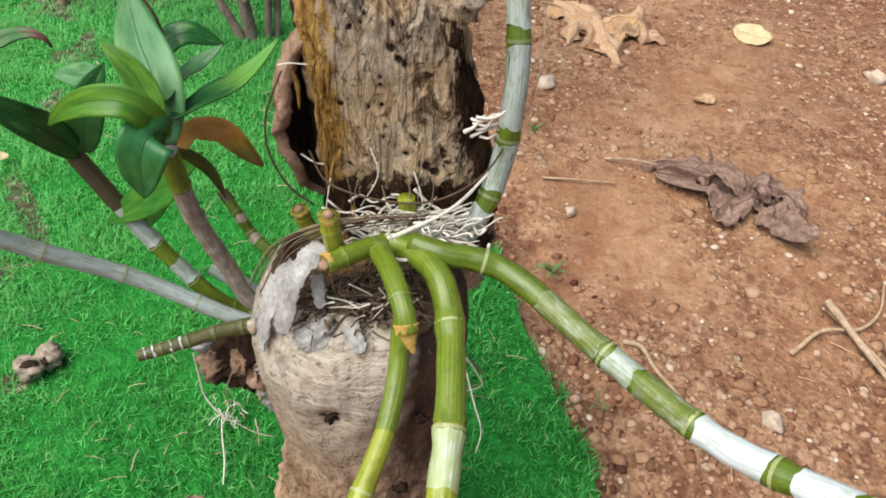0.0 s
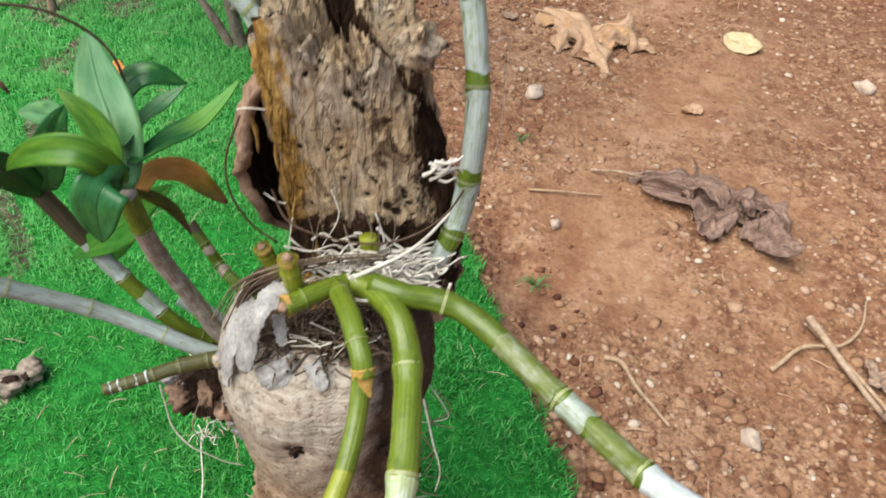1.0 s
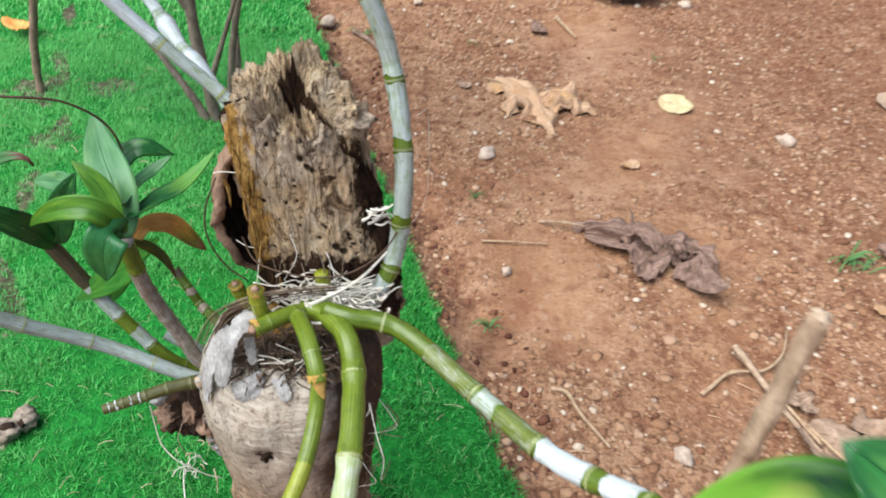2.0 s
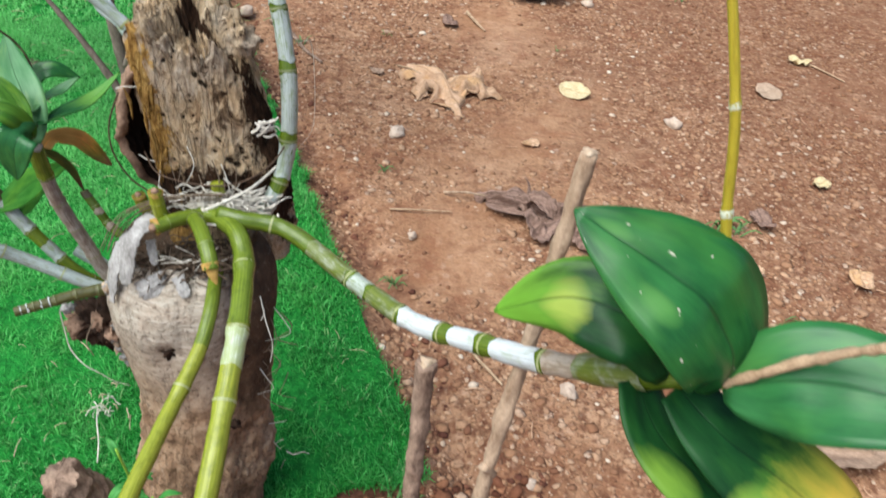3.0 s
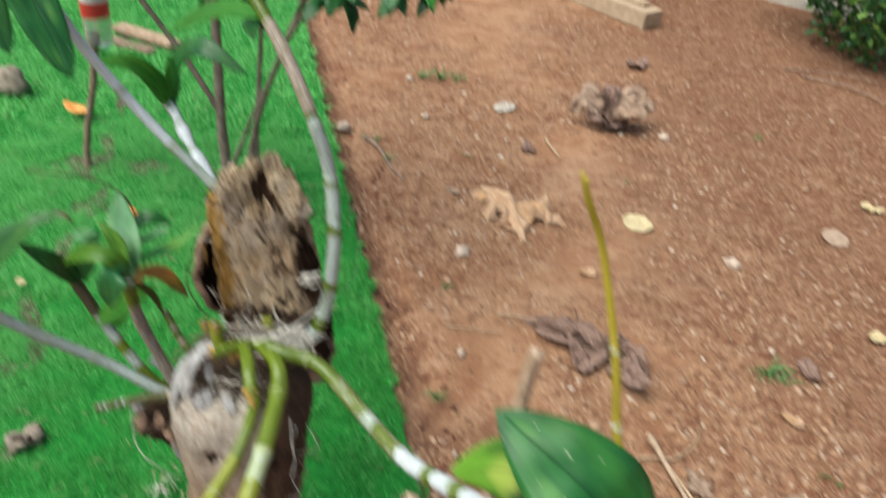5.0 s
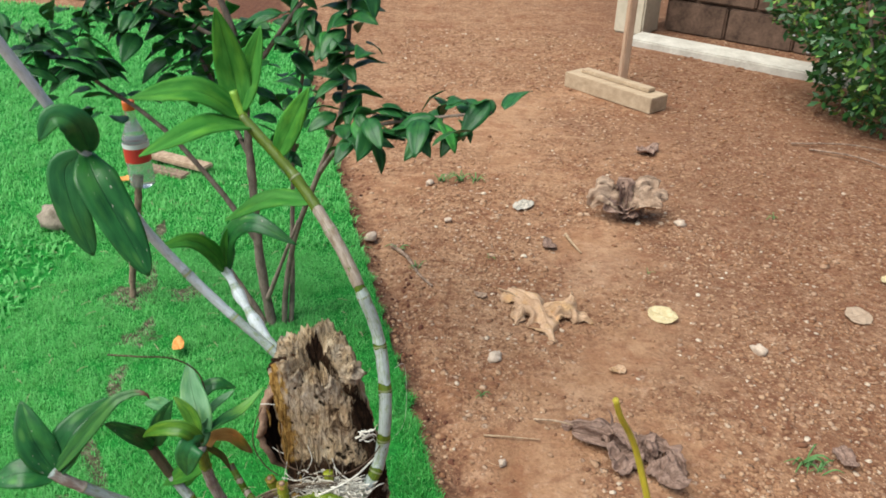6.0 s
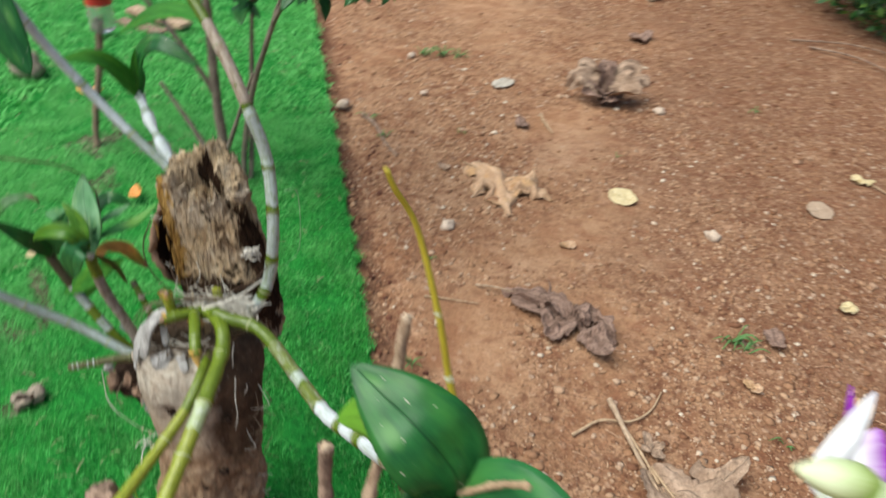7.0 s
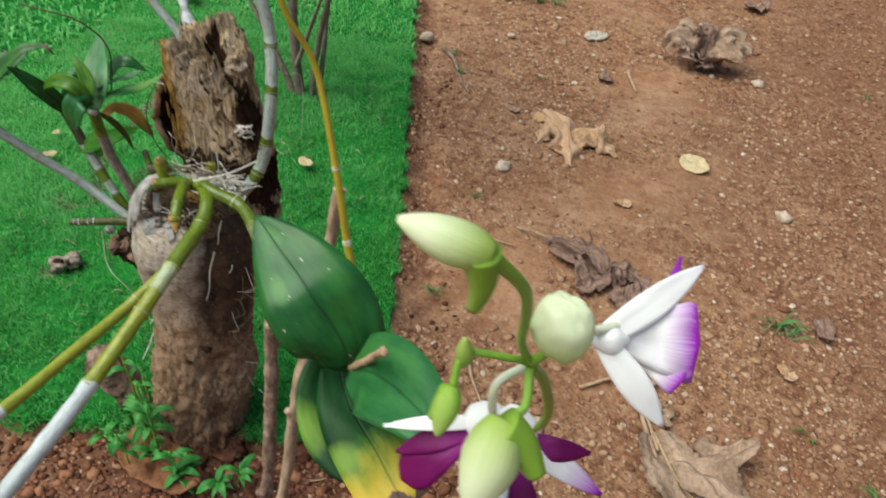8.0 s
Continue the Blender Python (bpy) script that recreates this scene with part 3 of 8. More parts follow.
def thing(name, at, label, category, group="", kind=""):
    ob = new(name)
    ob.empty_display_size = 0.02
    ob.location = at
    ORIGIN[ob.name] = np.array(at, float)
    return tagged(ob, label, category, group, kind)


def mesh_of(name, verts, faces, material, coord=None, smooth=True):
    me = bpy.data.meshes.new(name)
    me.from_pydata([tuple(map(float, v)) for v in verts], [], [tuple(map(int, f)) for f in faces])
    if coord is not None:
        a = me.attributes.new("coord", "FLOAT_VECTOR", "POINT")
        a.data.foreach_set("vector", np.asarray(coord, np.float32).ravel())
    me.materials.append(material)
    if smooth:
        me.polygons.foreach_set("use_smooth", [True] * len(me.polygons))
    me.update()
    return me


def part(name, shape, material, parent=None, label="", smooth=True):
    """One mesh object from (verts in the world, faces, coord), under a thing or a part."""
    verts, faces, coord = shape
    verts = np.asarray(verts, float)
    o = ORIGIN[parent.name] if parent else np.zeros(3)
    ob = new(name, mesh_of(name, verts - o, faces, material, coord, smooth))
    ORIGIN[ob.name] = o
    if parent:
        ob.parent = parent
    return tagged(ob, label)


def single(name, shape, material, label, category, group="", kind="", smooth=True):
    """A thing that is one mesh, with its origin at its base."""
    verts, faces, coord = shape
    verts = np.asarray(verts, float)
    o = np.array([verts[:, 0].mean(), verts[:, 1].mean(), verts[:, 2].min()])
    ob = new(name, mesh_of(name, verts - o, faces, material, coord, smooth))
    ob.location = o
    ORIGIN[ob.name] = o
    return tagged(ob, label, category, group, kind)


def join(*shapes):
    V, F, C, k = [], [], [], 0
    for v, f, c in shapes:
        v = np.asarray(v, float)
        V.append(v)
        F += [tuple(i + k for i in q) for q in f]
        C.append(np.asarray(c, float) if c is not None else np.zeros((len(v), 3)))
        k += len(v)
    return np.vstack(V), F, np.vstack(C)


def spline(points, n=8):
    P = np.asarray(points, float)
    Q = np.vstack([2 * P[0] - P[1], P, 2 * P[-1] - P[-2]])
    out = []
    for i in range(1, len(Q) - 2):
        a, b, c, d = Q[i - 1 : i + 3]
        for s in np.linspace(0, 1, n, endpoint=False):
            out.append(0.5 * (2 * b + (c - a) * s + (2 * a - 5 * b + 4 * c - d) * s * s + (3 * b - a - 3 * c + d) * s**3))
    out.append(P[-1])
    return np.array(out)


def resample(C, fr):
    L = np.r_[0, np.cumsum(np.linalg.norm(np.diff(C, axis=0), axis=1))]
    return np.stack([np.interp(np.asarray(fr) * L[-1], L, C[:, k]) for k in range(3)], 1), L[-1]


def tube(points, radius, sides=12, rings=40, smooth=8, f0=0.0, f1=1.0, wobble=0.0, seed=0.0, cap=True, squash=1.0, ragged=0.0):
    """A swept tube along a smooth line between two fractions of its length. radius: number or function of the fraction."""
    C = spline(points, smooth) if smooth else np.asarray(points, float)
    fr = np.linspace(f0, f1, rings)
    P, length = resample(C, fr)
    T = np.gradient(P, axis=0)
    T /= np.linalg.norm(T, axis=1)[:, None]
    u = np.cross(T[0], (0, 0, 1) if abs(T[0][2]) < 0.9 else (1, 0, 0))
    u /= np.linalg.norm(u)
    V, co = [], []
    th = np.linspace(0, 2 * math.pi, sides, endpoint=False)
    for i, f in enumerate(fr):
        u = u - T[i] * (u @ T[i])
        u /= np.linalg.norm(u)
        w = np.cross(T[i], u)
        r = radius(f) if callable(radius) else radius
        for a in th:
            k = r
            if wobble:
                q = Vector((1.7 * math.cos(a) + seed, 1.7 * math.sin(a), f * length * 60 + seed))
                k *= 1 + wobble * (noise.noise(q) + (0.5 * noise.noise(q * 2.7) + 0.3 * noise.noise(q * 6.1) if sides > 12 else 0))
            c = P[i]
            if ragged and (i < 3 or i > rings - 4):
                tear = ragged * max(0.0, 0.3 + 1.2 * noise.noise((math.cos(a) * 1.3 + seed, math.sin(a) * 1.3, seed + 31 * f0 + 5 * (i > 3)))) * (1 - (i if i < 3 else rings - 1 - i) / 3)
                c = P[i] + T[i] * (tear if i < 3 else -tear)
            V.append(c + u * math.cos(a) * k + w * math.sin(a) * k * squash)
            co.append((math.cos(a), math.sin(a), f * length * 10 + seed))
    F = []
    for i in range(rings - 1):
        for j in range(sides):
            a, b = i * sides + j, i * sides + (j + 1) % sides
            F.append((a, b, b + sides, a + sides))
    if cap:
        V += [P[0], P[-1]]
        co += [(0, 0, f0 * length * 10), (0, 0, f1 * length * 10)]
        n0, n1, last = len(V) - 2, len(V) - 1, (rings - 1) * sides
        for j in range(sides):
            F.append((n0, (j + 1) % sides, j))
            F.append((n1, last + j, last + (j + 1) % sides))
    return np.array(V), F, np.array(co)


def blade(points, width, normal, profile=None, fold=0.25, curl=0.0, thick=0.0007, nl=18, nw=8, wave=0.0, seed=0.0, side=0.0, normal2=None):
    """A leaf or petal: a folded strip along a smooth line, with thickness. coord is (across, along, seed)."""
    C = spline(points, 8)
    fr = np.linspace(0, 1, nl)
    P, length = resample(C, fr)
    T = np.gradient(P, axis=0)
    T /= np.linalg.norm(T, axis=1)[:, None]
    n0 = np.array(normal, float)
    n1 = np.array(normal2, float) if normal2 is not None else n0
    prof = profile or (lambda s: math.sin(math.pi * min(1, s**0.75)) ** 0.8)
    top, bot, co = [], [], []
    for i, s in enumerate(fr):
        n = n0 * (1 - s) + n1 * s
        n = n - T[i] * (n @ T[i])
        n /= np.linalg.norm(n)
        b = np.cross(n, T[i])
        w = max(0.0006, width * 0.5 * prof(s))
        for j in range(nw + 1):
            a = 2 * j / nw - 1
            lift = fold * abs(a) * w - curl * a * a * w
            if wave:
                lift += wave * w * noise.noise((s * 5 + seed, a * 1.5 + seed, seed))
            q = P[i] + b * (a + side * (1 - abs(a))) * w + n * lift
            top.append(q + n * thick * 0.5)
            bot.append(q - n * thick * 0.5)
            co.append((a, s, seed))
    k, m = len(top), nw + 1
    F = []
    for i in range(nl - 1):
        for j in range(nw):
            a = i * m + j
            F.append((a, a + m, a + m + 1, a + 1))
            F.append((k + a, k + a + 1, k + a + m + 1, k + a + m))
        for a, d in ((i * m, i * m + m), (i * m + nw + m, i * m + nw)):
            F.append((a, k + a, k + d, d))
    for j in range(nw):
        F.append((j, j + 1, k + j + 1, k + j))
        e = (nl - 1) * m + j
        F.append((e + 1, e, k + e, k + e + 1))
    return np.array(top + bot), F, np.array(co + co)


def sheet(outline, at, turn, size, crumple, seed, rise=0.0, tilt=(0.0, 0.0), rings=9, spokes=40, thick=0.0012, fine=0.35):
    """A dry leaf lying about: a star-shaped crumpled sheet. outline: radius by angle."""
    top, bot, co = [], [], []
    for i in range(rings + 1):
        for j in range(spokes):
            a = 2 * math.pi * j / spokes
            r = outline(a) * i / rings
            x, y = r * math.cos(a), r * math.sin(a)
            z = crumple * (noise.noise((x * 2.3 + seed, y * 2.3, seed)) + fine * noise.noise((x * 6 + seed, y * 6, seed)))
            z += rise * r * r + tilt[0] * x + tilt[1] * y
            xx, yy = x * math.cos(turn) - y * math.sin(turn), x * math.sin(turn) + y * math.cos(turn)
            top.append((xx * size, yy * size, z * size + thick / 2))
            bot.append((xx * size, yy * size, z * size - thick / 2))
            co.append((y * 0.9, 0.5 + x * 0.5, seed))
    n, F = len(top), []
    for i in range(rings):
        for j in range(spokes):
            a, b = i * spokes + j, i * spokes + (j + 1) % spokes
            F.append((a, a + spokes, b + spokes, b))
            F.append((n + a, n + b, n + b + spokes, n + a + spokes))
    e = rings * spokes
    for j in range(spokes):
        a, b = e + j, e + (j + 1) % spokes
        F.append((a, n + a, n + b, b))
    V = np.array(top + bot)
    V[:, 2] -= V[:, 2].min()
    return V + np.array(at), F, np.array(co + co)


def lump(at, size, seed=0.0, rough=0.3, freq=1.6, rings=8, sides=12, turn=0.0):
    """A stone, clod or bud-like lump that sits at a point."""
    V, co = [], []
    for i in range(rings + 1):
        ph = math.pi * i / rings
        for j in range(sides):
            a = 2 * math.pi * j / sides
            d = Vector((math.sin(ph) * math.cos(a), math.sin(ph) * math.sin(a), math.cos(ph)))
            k = 1 + rough * noise.noise(d * freq + Vector((seed, seed * 2, 0))) + rough * 0.4 * noise.noise(d * freq * 3 + Vector((seed, 0, seed)))
            x, y, z = d.x * size[0] * k, d.y * size[1] * k, d.z * size[2] * k
            V.append((x * math.cos(turn) - y * math.sin(turn), x * math.sin(turn) + y * math.cos(turn), z))
            co.append((d.x, d.y, d.z))
    F = [(i * sides + j, (i + 1) * sides + j, (i + 1) * sides + (j + 1) % sides, i * sides + (j + 1) % sides) for i in range(rings) for j in range(sides)]
    return np.array(V) + np.array(at), F, np.array(co)


def box(x0, y0, z0, x1, y1, z1, turn=0.0, at=(0, 0, 0), bevel=0.004):
    bm = bmesh.new()
    bmesh.ops.create_cube(bm, size=1)
    for v in bm.verts:
        v.co = Vector(((x0 + x1) / 2 + v.co.x * (x1 - x0), (y0 + y1) / 2 + v.co.y * (y1 - y0), (z0 + z1) / 2 + v.co.z * (z1 - z0)))
    bmesh.ops.bevel(bm, geom=bm.edges[:], offset=bevel, segments=2, affect="EDGES")
    c, s = math.cos(turn), math.sin(turn)
    V = np.array([(v.co.x * c - v.co.y * s + at[0], v.co.x * s + v.co.y * c + at[1], v.co.z + at[2]) for v in bm.verts])
    bm.verts.index_update()
    F = [[v.index for v in f.verts] for f in bm.faces]
    bm.free()
    return V, F, None


def quick_mesh(name, verts, quads, tris, material):
    """A large joined mesh straight from arrays."""
    me = bpy.data.meshes.new(name)
    me.vertices.add(len(verts))
    me.vertices.foreach_set("co", verts.astype(np.float32).ravel())
    nl = quads.size + tris.size
    me.loops.add(nl)
    me.loops.foreach_set("vertex_index", np.r_[quads.ravel(), tris.ravel()].astype(np.int32))
    me.polygons.add(len(quads) + len(tris))
    starts = np.r_[np.arange(len(quads)) * 4, len(quads) * 4 + np.arange(len(tris)) * 3]
    me.polygons.foreach_set("loop_start", starts.astype(np.int32))
    me.update(calc_edges=True)
    me.validate()
    me.materials.append(material)
    return new(name, me)


# ---- ground and lawn ----
LAWN = ((0.178, 0.462), (-0.96, 4.55), (-5.2, 5.4), (-4.2, -0.72))  # front right, back right, back left, front left


def in_lawn(x, y, margin=0.0):
    inside = np.ones(np.shape(x), bool)
    for (ax, ay), (bx, by) in zip(LAWN, LAWN[1:] + LAWN[:1]):
        d = ((bx - ax) * (y - ay) - (by - ay) * (x - ax)) / math.hypot(bx - ax, by - ay)
        inside &= d > margin
    return inside


def relief(x, y):
    k = 0.006 * noise.noise((x * 2.1, y * 2.1, 0.3)) + 0.004 * noise.noise((x * 7, y * 7, 2.0)) + 0.0022 * noise.noise((x * 24, y * 24, 5.0))
    d = ((x - 0.178) * 4.088 - (y - 0.462) * -1.138) / 4.243
    if 0 < d < 0.3 and y > 0.3:
        k -= 0.014 * math.exp(-(((d - 0.045) / 0.03) ** 2))
    return k * max(0.0, 1 - 0.04 * max(0.0, math.hypot(x, y) - 6))


SMOOTH = ((0.4, 1.2, 0.24, 0.85), (0.28, 0.9, 0.13, 0.6), (0.5, 0.86, 0.13, 0.55), (0.47, 1.78, 0.24, 0.75), (0.13, 1.5, 0.13, 0.5), (0.95, 2.6, 0.4, 0.5), (0.3, 2.9, 0.4, 0.5))
DUST = ((0.36, 1.14, 0.15, 0.4), (0.47, 1.74, 0.14, 0.7), (0.2, 1.42, 0.1, 0.35), (0.62, 1.12, 0.16, 0.3))


def patches(x, y, spots):
    x, y = np.asarray(x, float), np.asarray(y, float)
    k = np.zeros(x.shape)
    for sx, sy, sr, amount in spots:
        k = np.maximum(k, amount * np.exp(-((np.hypot(x - sx, (y - sy) * 0.85) / sr) ** 2)))
    return k


def loose_share(x, y):
    """1 where gravel and crumbs lie loose, 0 where the clay is trodden smooth."""
    x, y = np.asarray(x, float), np.asarray(y, float)
    n = np.array([noise.noise((a * 2.3, b * 2.3, 4.0)) + 0.55 * noise.noise((a * 6.5, b * 6.5, 9.0)) for a, b in zip(x.ravel(), y.ravel())]).reshape(x.shape)
    return np.clip(0.72 + 0.7 * n - 0.8 * patches(x, y, SMOOTH) + 0.15 * (x > 0.75), 0.0, 1.0)


def spread(near, far, n_near, n_far):
    inner = np.linspace(near[0], near[1], n_near)
    outer = np.geomspace(0.05, far, n_far)
    return np.r_[near[0] - outer[::-1], inner, near[1] + outer]


def ground():
    xs, ys = spread((-0.7, 1.9), 400, 190, 22), spread((-0.3, 3.4), 400, 240, 22)
    V = [(x, y, relief(x, y)) for y in ys for x in xs]
    nx = len(xs)
    F = [(j * nx + i, j * nx + i + 1, (j + 1) * nx + i + 1, (j + 1) * nx + i) for j in range(len(ys) - 1) for i in range(nx - 1)]
    W = np.array(V)
    zone = np.stack([loose_share(W[:, 0], W[:, 1]), patches(W[:, 0], W[:, 1], DUST), np.zeros(len(W))], 1)
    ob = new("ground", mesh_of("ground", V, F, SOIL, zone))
    return tagged(ob, "reddish brown gravelly bare soil, trodden and dry", "soil", kind="structure")


SEAM = np.array([(-0.5, 0.7), (-0.57, 0.852), (-0.633, 0.966), (-0.65, 1.2), (-0.66, 1.4), (-0.73, 1.575), (-0.79, 1.8), (-0.82, 2.05)])
BARE = ((-0.748, 1.478, 0.09), (-0.603, 1.502, 0.07), (-0.667, 1.302, 0.06), (-0.6, 0.79, 0.05), (-0.495, 0.614, 0.03))


def bare_share(x, y):
    """1 on the worn seam between the turf sods and in worn patches, 0 on full turf."""
    x, y = np.asarray(x, float), np.asarray(y, float)
    d = np.full(x.shape, 9.0)
    for p, q in zip(SEAM[:-1], SEAM[1:]):
        t = np.clip(((x - p[0]) * (q[0] - p[0]) + (y - p[1]) * (q[1] - p[1])) / ((q - p) @ (q - p)), 0, 1)
        d = np.minimum(d, np.hypot(x - p[0] - t * (q[0] - p[0]), y - p[1] - t * (q[1] - p[1])))
    s = np.exp(-((d / (0.019 + 0.009 * np.sin(x * 60 + y * 41))) ** 2)) * (0.62 + 0.38 * np.sin(x * 23 + y * 31))
    for bx, by, br in BARE:
        s = np.maximum(s, 0.9 * np.exp(-((np.hypot(x - bx, (y - by) * 1.3) / (1.25 * br * (0.75 + 0.35 * np.sin(x * 90) * np.cos(y * 77)))) ** 2)))
    return s


def lawn():
    a, b, c, d = (np.array(p) for p in LAWN)
    a, b, c, d = (p + (np.array((-1.2, 2.4)) - p) / np.linalg.norm(np.array((-1.2, 2.4)) - p) * 0.02 for p in (a, b, c, d))
    us, vs = np.linspace(0, 1, 190) ** 2.2, np.linspace(0, 1, 190) ** 1.6
    V = []
    for j, v in enumerate(vs):
        for i, u in enumerate(us):
            p = (a * (1 - v) + b * v) * (1 - u) + (d * (1 - v) + c * v) * u
            rim = i == 0 or j == 0 or i == len(us) - 1 or j == len(vs) - 1
            z = -0.012 if rim else 0.014 + 0.006 * noise.noise((p[0] * 4, p[1] * 4, 1.0)) + 0.004 * noise.noise((p[0] * 14, p[1] * 14, 1.0))
            p = p + (0.006 * noise.noise((p[0] * 20, p[1] * 20, 4.0)) if (i < 3 or j < 3) else 0)
            V.append((p[0], p[1], z))
    n = len(us)
    F = [(j * n + i, (j + 1) * n + i, (j + 1) * n + i + 1, j * n + i + 1) for j in range(n - 1) for i in range(n - 1)]
    tagged(new("lawn", mesh_of("lawn", V, F, THATCH, [(float(bare_share(p[0], p[1])), 0, 0) for p in V])), "dense short green lawn turf with a cut edge", "lawn", kind="structure")


def grass(name, x0, x1, y0, y1, count, length, width, seed, label):
    r = np.random.default_rng(seed)
    x, y = r.uniform(x0, x1, count), r.uniform(y0, y1, count)
    ragged = 0.006 * np.sin(x * 57 + 3 * np.sin(y * 37)) + 0.005 * np.sin(y * 83 + x * 29)
    keep = in_lawn(x, y, 0.003 + ragged)
    keep &= r.random(count) > 0.85 * bare_share(x, y)
    keep &= np.hypot((x + 0.1) / 0.066, (y - 0.432) / 0.066) > 1
    tuft = np.sin(x * 31 + 2 * np.sin(y * 23)) * np.sin(y * 29 + 2 * np.sin(x * 19))
    keep &= r.random(count) < 0.7 + 0.4 * tuft
    x, y, tuft = x[keep], y[keep], tuft[keep]
    n = len(x)
    h = length * r.uniform(0.45, 1.15, n) * (1 + 0.22 * tuft)
    az, lean = r.uniform(0, 2 * math.pi, n), r.uniform(0.25, 1.35, n)
    w = width * r.uniform(0.7, 1.3, n)
    dx, dy = np.cos(az), np.sin(az)
    sx, sy = -dy * w / 2, dx * w / 2
    z0 = np.full(n, 0.008)
    V = np.empty((n, 5, 3))
    V[:, 0] = np.stack([x + sx, y + sy, z0], 1)
    V[:, 1] = np.stack([x - sx, y - sy, z0], 1)
    mx, my, mz = x + dx * h * 0.35 * np.sin(lean), y + dy * h * 0.35 * np.sin(lean), z0 + h * 0.62 * np.cos(lean * 0.6)
    V[:, 2] = np.stack([mx - sx * 0.8, my - sy * 0.8, mz], 1)
    V[:, 3] = np.stack([mx + sx * 0.8, my + sy * 0.8, mz], 1)
    V[:, 4] = np.stack([x + dx * h * np.sin(lean), y + dy * h * np.sin(lean), z0 + h * np.cos(lean) ** 0.8], 1)
    k = np.arange(n)[:, None] * 5
    ob = quick_mesh(name, V.reshape(-1, 3), k + np.array([0, 1, 2, 3]), k + np.array([3, 2, 4]), GRASS)
    tagged(ob, label, "grass", kind="stuff")


def grit(name, x0, x1, y0, y1, count, smallest, largest, material, seed, label, flat=0.6, keep=None):
    """Angular bits of gravel strewn over the bare soil."""
    r = np.random.default_rng(seed)
    x, y = r.uniform(x0, x1, count), r.uniform(y0, y1, count)
    ok = ~in_lawn(x, y, -0.004)
    ok &= loose_share(x, y) ** 1.3 > r.uniform(0.02, 0.95, count)
    if keep is not None:
        ok &= keep(x, y)
    x, y = x[ok], y[ok]
    n = len(x)
    s = smallest * (largest / smallest) ** (r.random(n) ** 3.2)
    g = (1 + 5**0.5) / 2
    base = np.array([(-1, g, 0), (1, g, 0), (-1, -g, 0), (1, -g, 0), (0, -1, g), (0, 1, g), (0, -1, -g), (0, 1, -g), (g, 0, -1), (g, 0, 1), (-g, 0, -1), (-g, 0, 1)]) / 1.9
    tri = np.array([(0, 11, 5), (0, 5, 1), (0, 1, 7), (0, 7, 10), (0, 10, 11), (1, 5, 9), (5, 11, 4), (11, 10, 2), (10, 7, 6), (7, 1, 8), (3, 9, 4), (3, 4, 2), (3, 2, 6), (3, 6, 8), (3, 8, 9), (4, 9, 5), (2, 4, 11), (6, 2, 10), (8, 6, 7), (9, 8, 1)])
    P = base[None] * r.uniform(0.6, 1.2, (n, 12, 1)) * s[:, None, None]
    P[:, :, 0] *= r.uniform(0.7, 1.5, (n, 1))
    P[:, :, 2] *= flat * r.uniform(0.7, 1.2, (n, 1))
    a = r.uniform(0, 6.28, n)
    c, q = np.cos(a)[:, None], np.sin(a)[:, None]
    X, Y = P[:, :, 0] * c - P[:, :, 1] * q, P[:, :, 0] * q + P[:, :, 1] * c
    z = np.array([relief(i, j) for i, j in zip(x, y)])
    V = np.stack([X + x[:, None], Y + y[:, None], P[:, :, 2] + (z + s * flat * 0.25)[:, None]], 2)
    ob = quick_mesh(name, V.reshape(-1, 3), np.zeros((0, 4), int), (np.arange(n)[:, None, None] * 12 + tri).reshape(-1, 3), material)
    tagged(ob, label, "gravel", kind="stuff")


GROUND = ground()
lawn()
grass("grass_blades", -1.0, 0.2, 0.3, 1.75, 330000, 0.02, 0.0016, 11, "fine short green lawn blades")
grass("grass_blades", -3.2, -0.1, 1.75, 3.4, 170000, 0.028, 0.0034, 12, "fine short green lawn blades")
grass("grass_blades", -5.3, -0.6, 3.4, 5.5, 110000, 0.03, 0.0062, 13, "fine short green lawn blades")
grass("grass_blades", -5.3, -1.0, -0.8, 1.75, 90000, 0.034, 0.0085, 14, "fine short green lawn blades")
grass("grass_blades", -5.3, -3.2, 1.75, 3.4, 40000, 0.034, 0.0085, 16, "fine short green lawn blades")
def straw(count, seed):
    """Dead blades lying in the turf."""
    r = np.random.default_rng(seed)
    bits = []
    while len(bits) < count:
        x, y = r.uniform(-1.1, 0.1), r.uniform(0.3, 2.2)
        if not in_lawn(np.array(x), np.array(y), 0.02) or math.sin(x * 11 + 2 * math.sin(y * 9)) * math.sin(y * 13) < r.uniform(-0.6, 0.9):
            continue
        a, L = r.uniform(0, 6.28), r.uniform(0.005, 0.014)
        p, d = np.array((x, y, r.uniform(0.022, 0.03))), np.array((math.cos(a), math.sin(a), r.uniform(-0.25, 0.25))) * L
        bits.append(tube([p - d, p + (0, 0, 0.003), p + d], r.uniform(0.0003, 0.0007), 4, 5, 3, cap=False))
    single("dry_straw", join(*bits), PALEWOOD, "dead straw-coloured grass blades lying in the turf", "grass", kind="stuff")


